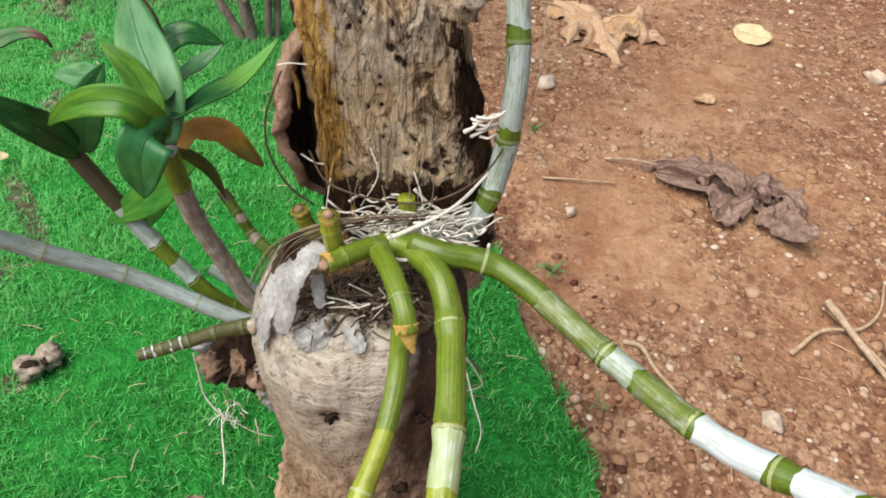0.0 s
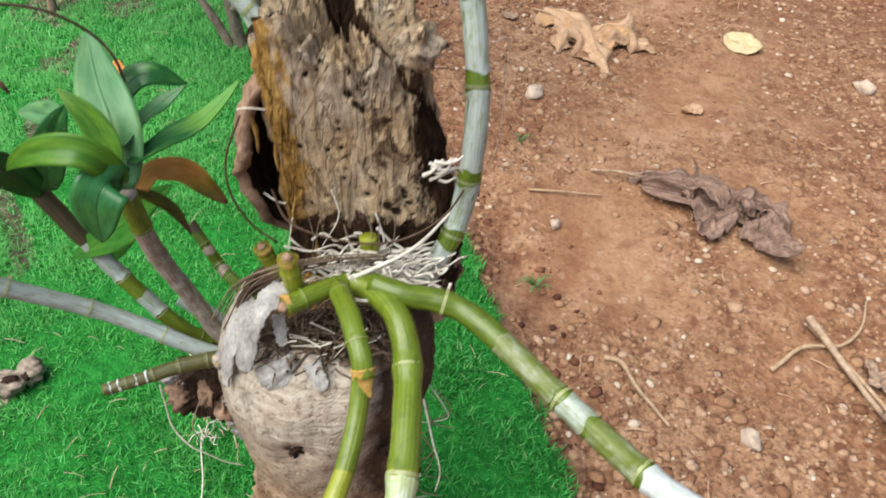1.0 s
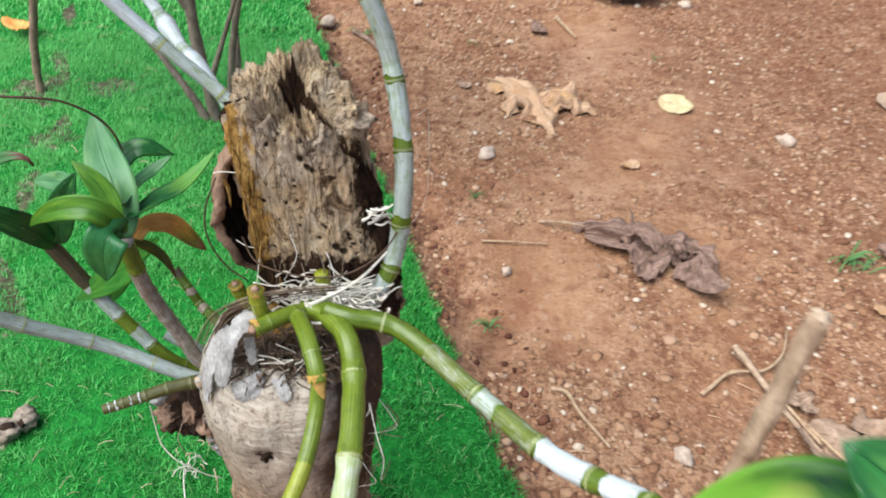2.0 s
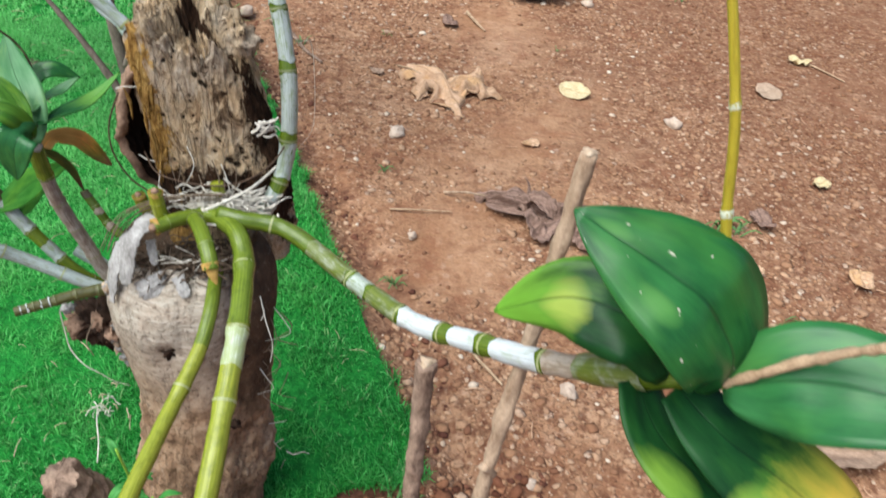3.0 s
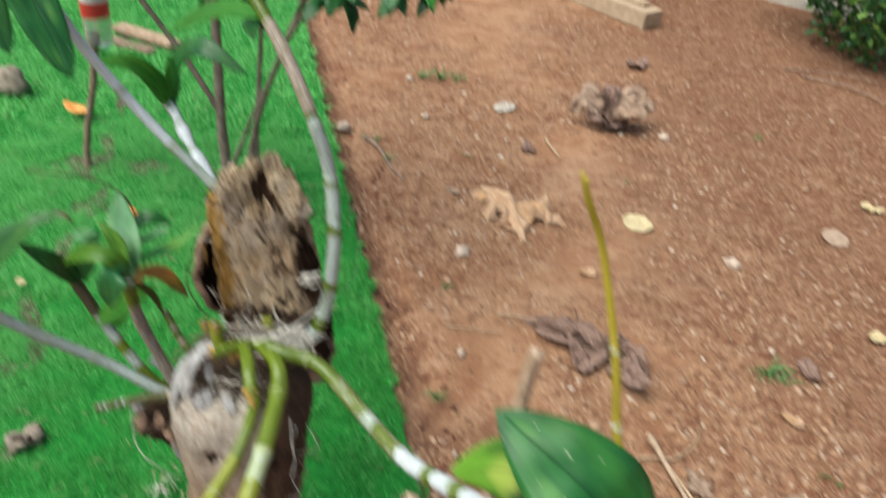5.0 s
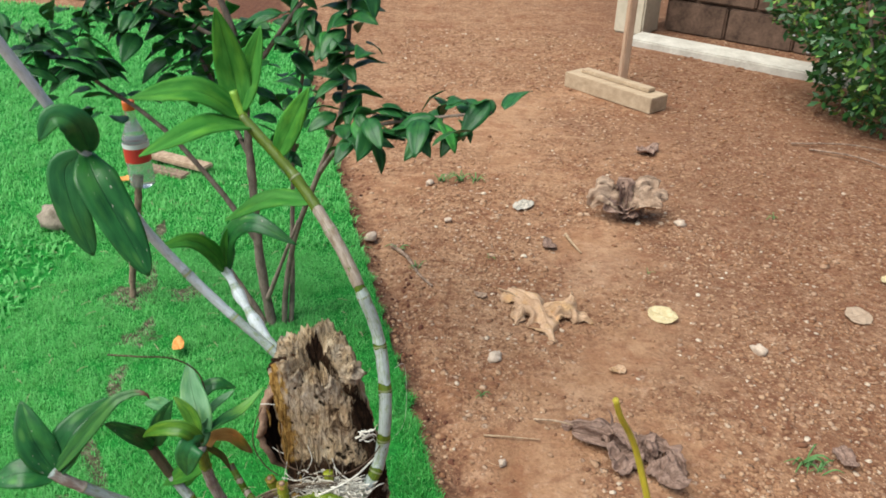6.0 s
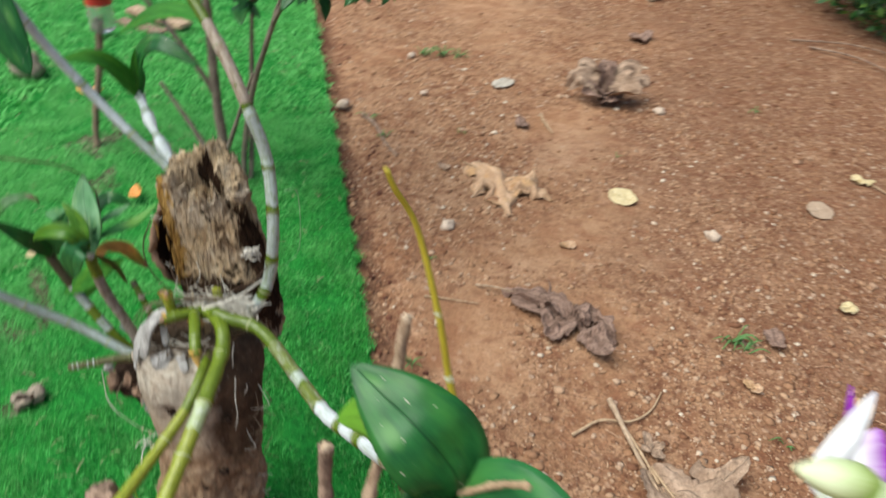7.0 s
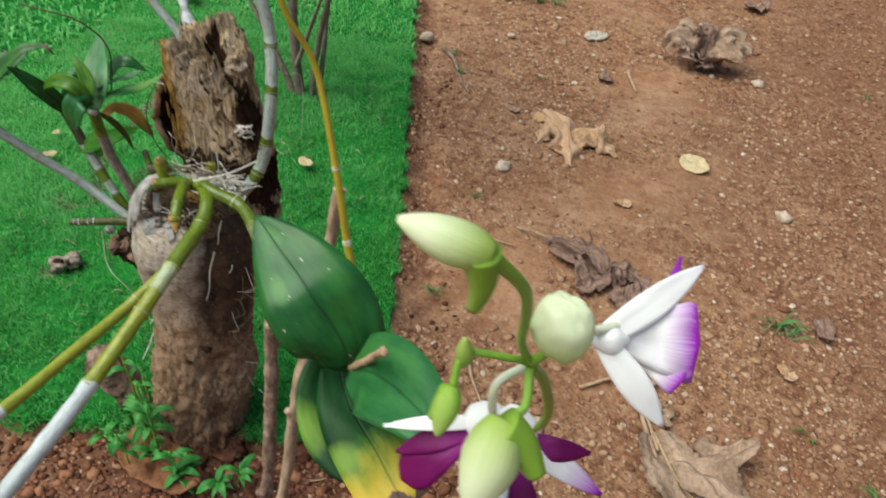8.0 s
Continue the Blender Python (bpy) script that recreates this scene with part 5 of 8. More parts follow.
def front_orchid():
    o = thing("orchid", (-0.04, 0.43, 0.43), "orchid with thick green canes, white sheaths and violet-edged flowers", "orchid", "orchids on the stump")
    b = [(-0.062, 0.428, 0.452), (-0.045, 0.419, 0.4555), (-0.029, 0.398, 0.4565), (-0.022, 0.37, 0.448), (-0.022, 0.313, 0.438), (-0.03, 0.24, 0.411), (-0.038, 0.167, 0.388), (-0.045, 0.085, 0.372), (-0.05, -0.02, 0.362)]
    cane(o, b, lambda f: 0.0076, OLIVE, (0.16, 0.285, 0.4, 0.575, 0.7, 0.83), ((0.0, 0.283, GREEN), (0.285, 0.35, WHITEFILM), (0.565, 1.0, WHITE)), 120, 1.0)
    a = [(-0.05, 0.425, 0.405), (-0.05, 0.392, 0.41), (-0.0505, 0.364, 0.405), (-0.057, 0.331, 0.392), (-0.073, 0.286, 0.378), (-0.09, 0.222, 0.371), (-0.105, 0.16, 0.366), (-0.125, 0.1, 0.36), (-0.16, 0.02, 0.35)]
    cane(o, a, lambda f: 0.0054 + 0.0008 * min(1, f * 3), OLIVE, (0.3, 0.68, 0.76), ((0.0, 0.22, GREEN), (0.68, 0.75, WHITE), (0.77, 1.0, WHITE)), 110, 2.0)
    rr = [(-0.045, 0.42, 0.46), (-0.028, 0.413, 0.46), (0.01, 0.4055, 0.4545), (0.058, 0.355, 0.45), (0.103, 0.297, 0.459), (0.139, 0.255, 0.482), (0.172, 0.212, 0.51), (0.206, 0.168, 0.547), (0.233, 0.135, 0.579)]
    cane(o, rr, lambda f: 0.0071 if f < 0.9 else 0.0071 - 0.045 * (f - 0.9), GREEN_DEEP, (0.1, 0.3, 0.43, 0.53, 0.62, 0.74, 0.83),
         ((0.19, 0.297, THINFILM), (0.305, 0.35, FILM), (0.352, 0.432, THINFILM), (0.435, 0.525, WHITE), (0.55, 0.612, WHITE), (0.64, 0.735, WHITE), (0.742, 0.835, BROWN)), 120, 3.0)
    u = [(-0.028, 0.437, 0.437), (-0.011, 0.445, 0.446), (0.006, 0.463, 0.48), (0.011, 0.478, 0.545), (0.002, 0.503, 0.61), (-0.015, 0.511, 0.66), (-0.044, 0.535, 0.71), (-0.09, 0.572, 0.762), (-0.15, 0.605, 0.815)]
    cane(o, u, lambda f: 0.0068 - 0.001 * f, GREEN_DEEP, (0.1, 0.18, 0.3, 0.4, 0.52, 0.68, 0.82),
         ((0.02, 0.085, GREYFILM), (0.108, 0.177, GREYFILM), (0.194, 0.297, GREYFILM), (0.312, 0.397, GREYFILM), (0.405, 0.54, GREYFILM), (0.545, 0.74, BROWN)), 120, 4.0, ring=JOINT_DARK)
    up = (0.1, -0.75, 0.65)
    cu = part("cane_tip", tube([(-0.14, 0.6, 0.805), (-0.152, 0.608, 0.822), (-0.158, 0.612, 0.84)], 0.0045, 10, 10), STALK, o)
    leaf(cu, [(-0.15, 0.606, 0.815), (-0.157, 0.616, 0.86), (-0.165, 0.608, 0.925)], 0.034, (0.2, -1, 0.1), LEAF_FRESH, 0.3, seed=1)
    leaf(cu, [(-0.15, 0.606, 0.815), (-0.185, 0.58, 0.848), (-0.238, 0.546, 0.85)], 0.036, (0.2, -0.5, 0.9), LEAF_FRESH, 0.25, seed=2)
    leaf(cu, [(-0.14, 0.6, 0.806), (-0.17, 0.555, 0.822), (-0.218, 0.498, 0.81)], 0.03, (0.2, -0.3, 0.9), LEAF_FRESH, 0.25, seed=3)
    leaf(cu, [(-0.11, 0.585, 0.78), (-0.095, 0.582, 0.81), (-0.07, 0.574, 0.858)], 0.027, (-0.3, -0.9, 0.3), LEAF_FRESH, 0.25, seed=4)
    leaf(cu, [(-0.15, 0.606, 0.82), (-0.14, 0.62, 0.86), (-0.126, 0.625, 0.905)], 0.028, (-0.2, -1, 0.2), LEAF_FRESH, 0.25, seed=5)
    leaf(cu, [(-0.07, 0.556, 0.742), (-0.12, 0.572, 0.735), (-0.172, 0.578, 0.705)], 0.024, (0.1, -0.5, 0.9), LEAF_FRESH, 0.25, seed=6)
    # cut-off old canes
    for pts, r, m, ends in (([(-0.06, 0.425, 0.455), (-0.075, 0.41, 0.462), (-0.092, 0.397, 0.4635)], 0.006, GREEN, 1), ([(-0.068, 0.425, 0.45), (-0.062, 0.408, 0.463), (-0.054, 0.387, 0.466), (-0.0475, 0.368, 0.462), (-0.045, 0.3585, 0.4535)], 0.0061, GREEN, 1),
                            ([(-0.086, 0.42, 0.45), (-0.089, 0.413, 0.465), (-0.0905, 0.412, 0.487)], 0.0056, OLIVE, 1), ([(-0.105, 0.45, 0.432), (-0.111, 0.45, 0.444), (-0.114, 0.449, 0.4565)], 0.0052, OLIVE, 1),
                            ([(-0.045, 0.442, 0.44), (-0.047, 0.444, 0.455), (-0.049, 0.446, 0.472)], 0.0055, OLIVE, 0)):
        c = cane(o, pts, r, m, (0.3, 0.75), (), 40, r * 1000, name="cut_cane", label="short cut-off old cane")
        if ends:
            part("cut_face", tube(pts, lambda f: r * (1.04 + 0.1 * noise.noise((f * 60, r, 0))), 16, 7, 8, f0=0.93, f1=1.0, wobble=0.3, seed=r * 3000), CUT, c, "dried ochre cut end")
            if len(pts) == 5:
                part("torn_end", tube([(-0.0455, 0.3605, 0.4565), (-0.0435, 0.356, 0.45), (-0.041, 0.353, 0.4435)], lambda f: r * (1.02 - 0.86 * f), 14, 14, wobble=0.25, squash=0.6), CUT, c, "dried ochre torn point")
                continue
            e = np.array(pts[-1]) + (np.array(pts[-1]) - pts[-2]) * 0.02
            part("pith", lump(e, (r * 0.55, r * 0.55, r * 0.5), r * 900, 0.4, 1.5, 8, 12), HUSK, c)
    # the leafy end of the arching cane
    tip = part("leafy_shoot", tube([(0.2, 0.176, 0.54), (0.214, 0.158, 0.556), (0.226, 0.144, 0.57), (0.234, 0.134, 0.58)], lambda f: 0.0076 - 0.0044 * f, 14, 24, wobble=0.06), GREEN, o, "green leaf bases clasping the cane")
    part("leaf_sheath", tube([(0.188, 0.192, 0.527), (0.2, 0.176, 0.541), (0.213, 0.159, 0.556)], lambda f: 0.0082 + 0.0012 * math.sin(math.pi * f), 16, 20, wobble=0.08, cap=False, ragged=0.005), THINFILM, tip, "split green sheath round the cane")
    leaf(tip, [(0.233, 0.132, 0.58), (0.2285, 0.1315, 0.606), (0.203, 0.137, 0.637), (0.152, 0.17, 0.6575)], 0.068, (0.27, -0.69, 0.66), LEAF, 0.12, 0.12, 0.1, 1, normal2=(0.2, -0.75, 0.62), label="large dark green leaf with pale bite marks")
    leaf(tip, [(0.216, 0.15, 0.565), (0.203, 0.163, 0.588), (0.17, 0.186, 0.588), (0.1345, 0.203, 0.562)], 0.05, (0.1, -0.75, 0.66), LEAF_LIME, 0.14, 0.2, 0.1, 2, label="leaf with a lime green tip")
    leaf(tip, [(0.208, 0.162, 0.55), (0.2135, 0.137, 0.5385), (0.2345, 0.112, 0.528), (0.2665, 0.09, 0.518)], 0.05, (0.35, -0.5, 0.8), LEAF_SIDE, 0.1, 0.14, 0.1, 3, clasping_shape, label="drooping green leaf with lime margin")
    leaf(tip, [(0.221, 0.147, 0.562), (0.239, 0.123, 0.553), (0.2695, 0.099, 0.5415), (0.2965, 0.0745, 0.5295)], 0.056, (0.2, -0.5, 0.84), LEAF_GOLD, 0.12, 0.12, 0.1, 4, blunt_shape, label="drooping leaf turning yellow with a dead tip")
    leaf(tip, [(0.234, 0.133, 0.579), (0.258, 0.114, 0.604), (0.287, 0.09, 0.619), (0.321, 0.059, 0.624)], 0.056, (0.12, -0.6, 0.78), LEAF_MID, 0.14, 0.1, 0.1, 5)
    part("dead_spike", tube([(0.234, 0.134, 0.579), (0.251, 0.12, 0.608), (0.262, 0.103, 0.636), (0.271, 0.084, 0.661)], lambda f: 0.0024 + 0.0009 * noise.noise((f * 22, 0, 0)), 9, 50, wobble=0.4), TWIG, o, "dry brown old flower spike")
    y = [(0.238, 0.138, 0.58), (0.229, 0.156, 0.625), (0.219, 0.162, 0.662), (0.209, 0.168, 0.708), (0.191, 0.18, 0.767), (0.177, 0.175, 0.797), (0.172, 0.173, 0.811)]
    cane(o, y, lambda f: 0.0029 - 0.0012 * f, YELLOWCANE, (0.36, 0.57), ((0.35, 0.37, PEDICEL), (0.56, 0.575, PEDICEL)), 80, 6.0, 0.15, "yellow_cane", "thin yellowing leafless cane", YELLOWCANE)
    # white roots
    r = np.random.default_rng(14)
    for k in range(150):
        c = np.array((-0.042 + r.normal(0, 0.019), 0.437 + r.normal(0, 0.008), 0.456 + r.uniform(-0.009, 0.007)))
        a, L = r.uniform(-1.1, 1.1) + (math.pi if k % 2 else 0), r.uniform(0.007, 0.022)
        d = np.array((math.cos(a), 0.5 * math.sin(a), 0.4 * math.sin(a * 1.7))) * L
        w = lambda: r.uniform(-0.0035, 0.0035, 3)
        root(o, [c - d, c - d * 0.5 + w(), c + w(), c + d * 0.5 + w(), c + d], r.uniform(0.0004, 0.0011), seed=k)
    root(o, [(-0.07, 0.422, 0.456), (-0.05, 0.425, 0.463), (-0.02, 0.44, 0.472), (0.004, 0.468, 0.481)], 0.0017, seed=50)
    for k in range(14):
        p = np.array((r.uniform(-0.1, -0.045), r.uniform(0.396, 0.412), 0.424 + r.uniform(-0.008, 0.006)))
        d = np.array((r.uniform(-0.012, 0.012), r.uniform(-0.004, 0.002), r.uniform(-0.012, 0.004)))
        root(o, [p - d, p + r.uniform(-0.003, 0.003, 3), p + d], r.uniform(0.0003, 0.0008), seed=260 + k)
    root(o, [(-0.085, 0.43, 0.465), (-0.07, 0.426, 0.456), (-0.06, 0.42, 0.448)], 0.0014, seed=51)
    for k in range(9):
        p = np.array((-0.012 + r.uniform(-0.006, 0.006), 0.449, 0.52 + r.uniform(-0.006, 0.01)))
        d = np.array((r.uniform(0.008, 0.016), r.uniform(0, 0.003), r.uniform(-0.004, 0.012)))
        root(o, [p, p + d * 0.5 + (0, -0.002, r.uniform(-0.002, 0.003)), p + d, p + d * 1.2 + (0, 0, r.uniform(-0.005, 0.003))], r.uniform(0.0006, 0.0013), seed=152 + k)
    root(o, [(-0.012, 0.375, 0.41), (-0.006, 0.352, 0.402), (-0.001, 0.34, 0.39), (-0.003, 0.334, 0.375)], 0.0006, seed=54)
    for k in range(13):
        x = r.uniform(-0.03, 0.004)
        z = r.uniform(0.14, 0.42)
        p = np.array((x, 0.418 + 0.02 * r.random(), z))
        e = r.uniform(0.02, 0.045)
        root(o, [p, p + (r.uniform(-0.012, 0.012), -0.01, -0.3 * e), p + (r.uniform(-0.012, 0.016), -0.013, -0.65 * e), p + (r.uniform(-0.018, 0.026), -0.01, -e)], r.uniform(0.0004, 0.0008), STRAW if k % 3 else ROOT, seed=60 + k)
    for k in range(9):
        p = np.array((-0.095 + 0.008 * k + r.uniform(-0.003, 0.003), 0.452, 0.475 + r.uniform(0, 0.03)))
        root(o, [p, p + (r.uniform(-0.006, 0.006), -0.006, -0.015), p + (r.uniform(-0.008, 0.008), -0.012, -0.034)], r.uniform(0.0003, 0.0007), STRAW if k % 3 else ROOT, seed=90 + k)
    root(o, [(0.0195, 0.5, 0.5749), (0.0288, 0.52, 0.5609), (0.0292, 0.515, 0.4907), (0.0149, 0.5, 0.4709)], 0.0003, seed=103)
    root(o, [(-0.12, 0.466, 0.546), (-0.113, 0.462, 0.55), (-0.103, 0.46, 0.551)], 0.0007, seed=101)
    root(o, [(-0.113, 0.468, 0.484), (-0.104, 0.463, 0.482), (-0.094, 0.459, 0.484)], 0.0006, seed=102)
    for k, pts in enumerate(([(-0.0317, 0.432, 0.1705), (-0.0196, 0.432, 0.1668), (-0.0103, 0.432, 0.1688), (-0.0017, 0.432, 0.1709)],
                             [(-0.0375, 0.432, 0.1201), (-0.0272, 0.432, 0.1264), (-0.0143, 0.432, 0.1327), (-0.0060, 0.432, 0.1389)],
                             [(-0.0032, 0.432, 0.1160), (0.0044, 0.432, 0.1097), (0.0142, 0.432, 0.1140), (0.0213, 0.432, 0.1097)],
                             [(-0.0282, 0.432, 0.1326), (-0.0192, 0.432, 0.1388), (-0.0144, 0.432, 0.1285), (-0.0095, 0.432, 0.1202)])):
        root(o, pts, 0.0007, seed=110 + k)
    # spray of flowers and buds
    st = [(0.233, 0.134, 0.578), (0.285, 0.108, 0.587), (0.327, 0.075, 0.622), (0.356, 0.05, 0.672), (0.361, 0.008, 0.737), (0.356, -0.02, 0.786), (0.3492, -0.0327, 0.8078)]
    stalk = part("flower_stalk", tube(st, lambda f: 0.0019, 10, 60, wobble=0.08), STALK, o, "slender green flower stalk")
    part("stalk_joint", tube([(0.327, 0.075, 0.622), (0.33, 0.0725, 0.626), (0.333, 0.07, 0.63)], 0.0026, 10, 8), PEDICEL, stalk)
    part("pedicel", tube([(0.3492, -0.0327, 0.8078), (0.3455, -0.0382, 0.8208), (0.3452, -0.0465, 0.84), (0.3432, -0.0519, 0.8531), (0.335, -0.0606, 0.8675)], lambda f: 0.0013 + 0.0007 * f * f, 9, 30), STALK, stalk)
    part("pedicel", tube([(0.3492, -0.0327, 0.8078), (0.3434, -0.0379, 0.8129), (0.3309, -0.0442, 0.8162), (0.3297, -0.0503, 0.8075)], 0.0012, 9, 24), STALK, stalk)
    part("pedicel", tube([(0.35, -0.031, 0.806), (0.36, -0.012, 0.803), (0.367, 0.0084, 0.7875), (0.3779, 0.0214, 0.7832)], lambda f: 0.0014 + 0.0006 * f, 9, 24), PEDICEL, stalk)
    part("pedicel", tube([(0.3495, -0.032, 0.8065), (0.3416, -0.0388, 0.8027), (0.3414, -0.0411, 0.7942), (0.343, -0.04, 0.786)], 0.0014, 9, 20), PEDICEL, stalk)
    part("pedicel", tube([(0.3495, -0.0335, 0.8065), (0.3511, -0.0441, 0.802), (0.3475, -0.05, 0.8)], 0.0014, 9, 20), STALK, stalk)
    part("pedicel", tube([(0.3492, -0.033, 0.808), (0.353, -0.034, 0.815), (0.355, -0.036, 0.824)], 0.0015, 9, 16), STALK, stalk)

    def bud(base, tip, width, spur=None, label="pale green unopened bud", skin=BUD):
        base, tip = np.array(base), np.array(tip)
        L = np.linalg.norm(tip - base)
        b = part("bud", tube([base, base + (tip - base) * 0.35, base + (tip - base) * 0.7, tip], lambda f: width * (math.sin(math.pi * (0.1 + 0.88 * f) ** 0.85) ** 0.8 + 0.05), 18, 26, wobble=0.09, seed=L), skin, stalk, label)
        c = np.asarray([(x, y, 0) for x, y, z in [v.vector for v in b.data.attributes["coord"].data]])
        f = np.r_[np.repeat(np.linspace(0, 1, 26), 18), 0, 1]
        c = np.stack([c[:, 0], f, np.full(len(f), 0.3)], 1)
        b.data.attributes["coord"].data.foreach_set("vector", c.astype(np.float32).ravel())
        if spur is not None:
            s = part("bud_spur", tube([base + (tip - base) * 0.12, (base + np.array(spur)) / 2, spur], lambda f: width * (0.95 - 0.6 * f), 16, 18, wobble=0.06), SPUR, stalk)
        return b

    bud((0.335, -0.0606, 0.8675), (0.3125, -0.062, 0.8725), 0.0052, (0.3328, -0.0598, 0.8495))
    nod = part("bud", lump((0.3554, -0.0386, 0.831), (0.0084, 0.0092, 0.0102), 2.4, 0.13, 1.5, 28, 36, 0.5), BUD, stalk, "round pale green bud seen end on")
    c = np.array([v.vector for v in nod.data.attributes["coord"].data])
    c = np.stack([c[:, 0], 0.55 + 0.4 * c[:, 2], np.full(len(c), 0.3)], 1)
    nod.data.attributes["coord"].data.foreach_set("vector", c.astype(np.float32).ravel())
    bud((0.3462, -0.0552, 0.8070), (0.3435, -0.0756, 0.7875), 0.0079, (0.3592, -0.0608, 0.7940))
    bud((0.3297, -0.0503, 0.8085), (0.3288, -0.06, 0.797), 0.0038, (0.3258, -0.0555, 0.7985), "small lime green bud", SPUR)
    bud((0.3312, -0.044, 0.812), (0.3303, -0.0455, 0.824), 0.0024, None, "small lime green bud", SPUR)
    part("petal_seam", tube([(0.3565, -0.0463, 0.8345), (0.3592, -0.0459, 0.8338), (0.3615, -0.0438, 0.8345)], lambda f: 0.0002 + 0.0005 * math.sin(math.pi * f), 7, 14, wobble=0.2), SPUR, stalk)

    def petal(parent, c, tip, width, normal, material, bend=0.0, nm="petal", profile=None):
        c, tip, n = np.array(c), np.array(tip), np.array(normal, float)
        n /= np.linalg.norm(n)
        mid = (c + tip) / 2 + n * bend
        return part(nm, blade([c, mid, tip], width, n, profile or (lambda s: (math.sin(math.pi * min(1, 0.08 + 0.92 * s**0.9)) ** 0.7)), 0.1, 0.18, 0.0006, 18, 8, 0.12, width * 900), material, parent)

    def fan(s):
        return min(1.0, 0.22 + 0.85 * s**0.9) * max(0.0, 1 - s**7) ** 0.6

    def broad(s):
        return (0.5 + 0.5 * math.sin(math.pi * min(1.0, 0.1 + 0.8 * s))) * max(0.0, 1 - s**4) ** 0.7

    def cut_fan(s):
        return min(1.0, 0.25 + 0.78 * s) * max(0.0, 1 - s**22) ** 0.5

    facing = (0.14, -0.76, 0.64)
    f1 = part("flower", tube([(0.3686, 0.0115, 0.7799), (0.3725, 0.0138, 0.7798), (0.377, 0.0162, 0.7796), (0.382, 0.0185, 0.7796)], lambda f: 0.0012 + 0.0042 * math.sin(math.pi * 0.97 * f) ** 1.2, 24, 26, wobble=0.1), PETAL, o, "white orchid flower with violet petal rims, seen from behind")
    petal(f1, (0.372, 0.0142, 0.7803), (0.4028, 0.0475, 0.7991), 0.0118, facing, PETAL, 0.0035, "sepal", broad)
    petal(f1, (0.3735, 0.0138, 0.779), (0.4018, 0.003, 0.7561), 0.012, facing, PETAL, 0.0035, "sepal", broad)
    petal(f1, (0.3927, 0.0349, 0.7802), (0.3946, 0.0521, 0.797), 0.0042, facing, VIOLET, 0.001)
    petal(f1, (0.376, 0.0175, 0.7795), (0.4068, 0.0222, 0.7828), 0.0335, facing, PETAL_TIP, -0.003, profile=cut_fan)
    petal(f1, (0.384, 0.018, 0.776), (0.4045, 0.0135, 0.7715), 0.016, facing, PETAL_TIP, -0.005, profile=cut_fan)
    petal(f1, (0.386, 0.0195, 0.772), (0.4005, 0.0195, 0.7645), 0.0085, facing, LIP, -0.003, "lip")
    f2 = part("flower", lump((0.3416, -0.0386, 0.7820), (0.0085, 0.008, 0.006), 5, 0.1), PETAL, o, "white orchid flower with purple petals, seen from above")
    petal(f2, (0.3416, -0.0395, 0.7838), (0.3101, -0.0488, 0.7792), 0.0051, (0, -0.5, 0.9), PETAL, 0.002, "sepal")
    petal(f2, (0.3388, -0.0414, 0.7820), (0.3189, -0.0543, 0.7621), 0.0176, (-0.1, -0.6, 0.7), LIP, 0.003, profile=fan)
    petal(f2, (0.3388, -0.0404, 0.7820), (0.3152, -0.0497, 0.7690), 0.0083, (-0.1, -0.6, 0.7), LIP, 0.003)
    petal(f2, (0.3462, -0.0386, 0.7829), (0.3814, -0.0423, 0.7681), 0.0088, (0.2, -0.6, 0.8), PETAL_TIP, 0.002, "sepal")
    petal(f2, (0.3518, -0.0386, 0.7783), (0.3749, -0.0349, 0.7773), 0.0079, (0.3, -0.7, 0.6), LIP, 0.004)
    petal(f2, (0.3499, -0.0423, 0.7783), (0.3610, -0.0608, 0.7644), 0.0139, (0.2, -0.6, 0.7), LIP, 0.003, "lip", fan)
    petal(f2, (0.3444, -0.0395, 0.7838), (0.3555, -0.0386, 0.7894), 0.0120, (0, -0.6, 0.8), PETAL, 0.002, "sepal")
    petal(f2, (0.3453, -0.0404, 0.7820), (0.3490, -0.0756, 0.7598), 0.0120, (0, -0.5, 0.8), PETAL_TIP, 0.002, "sepal")


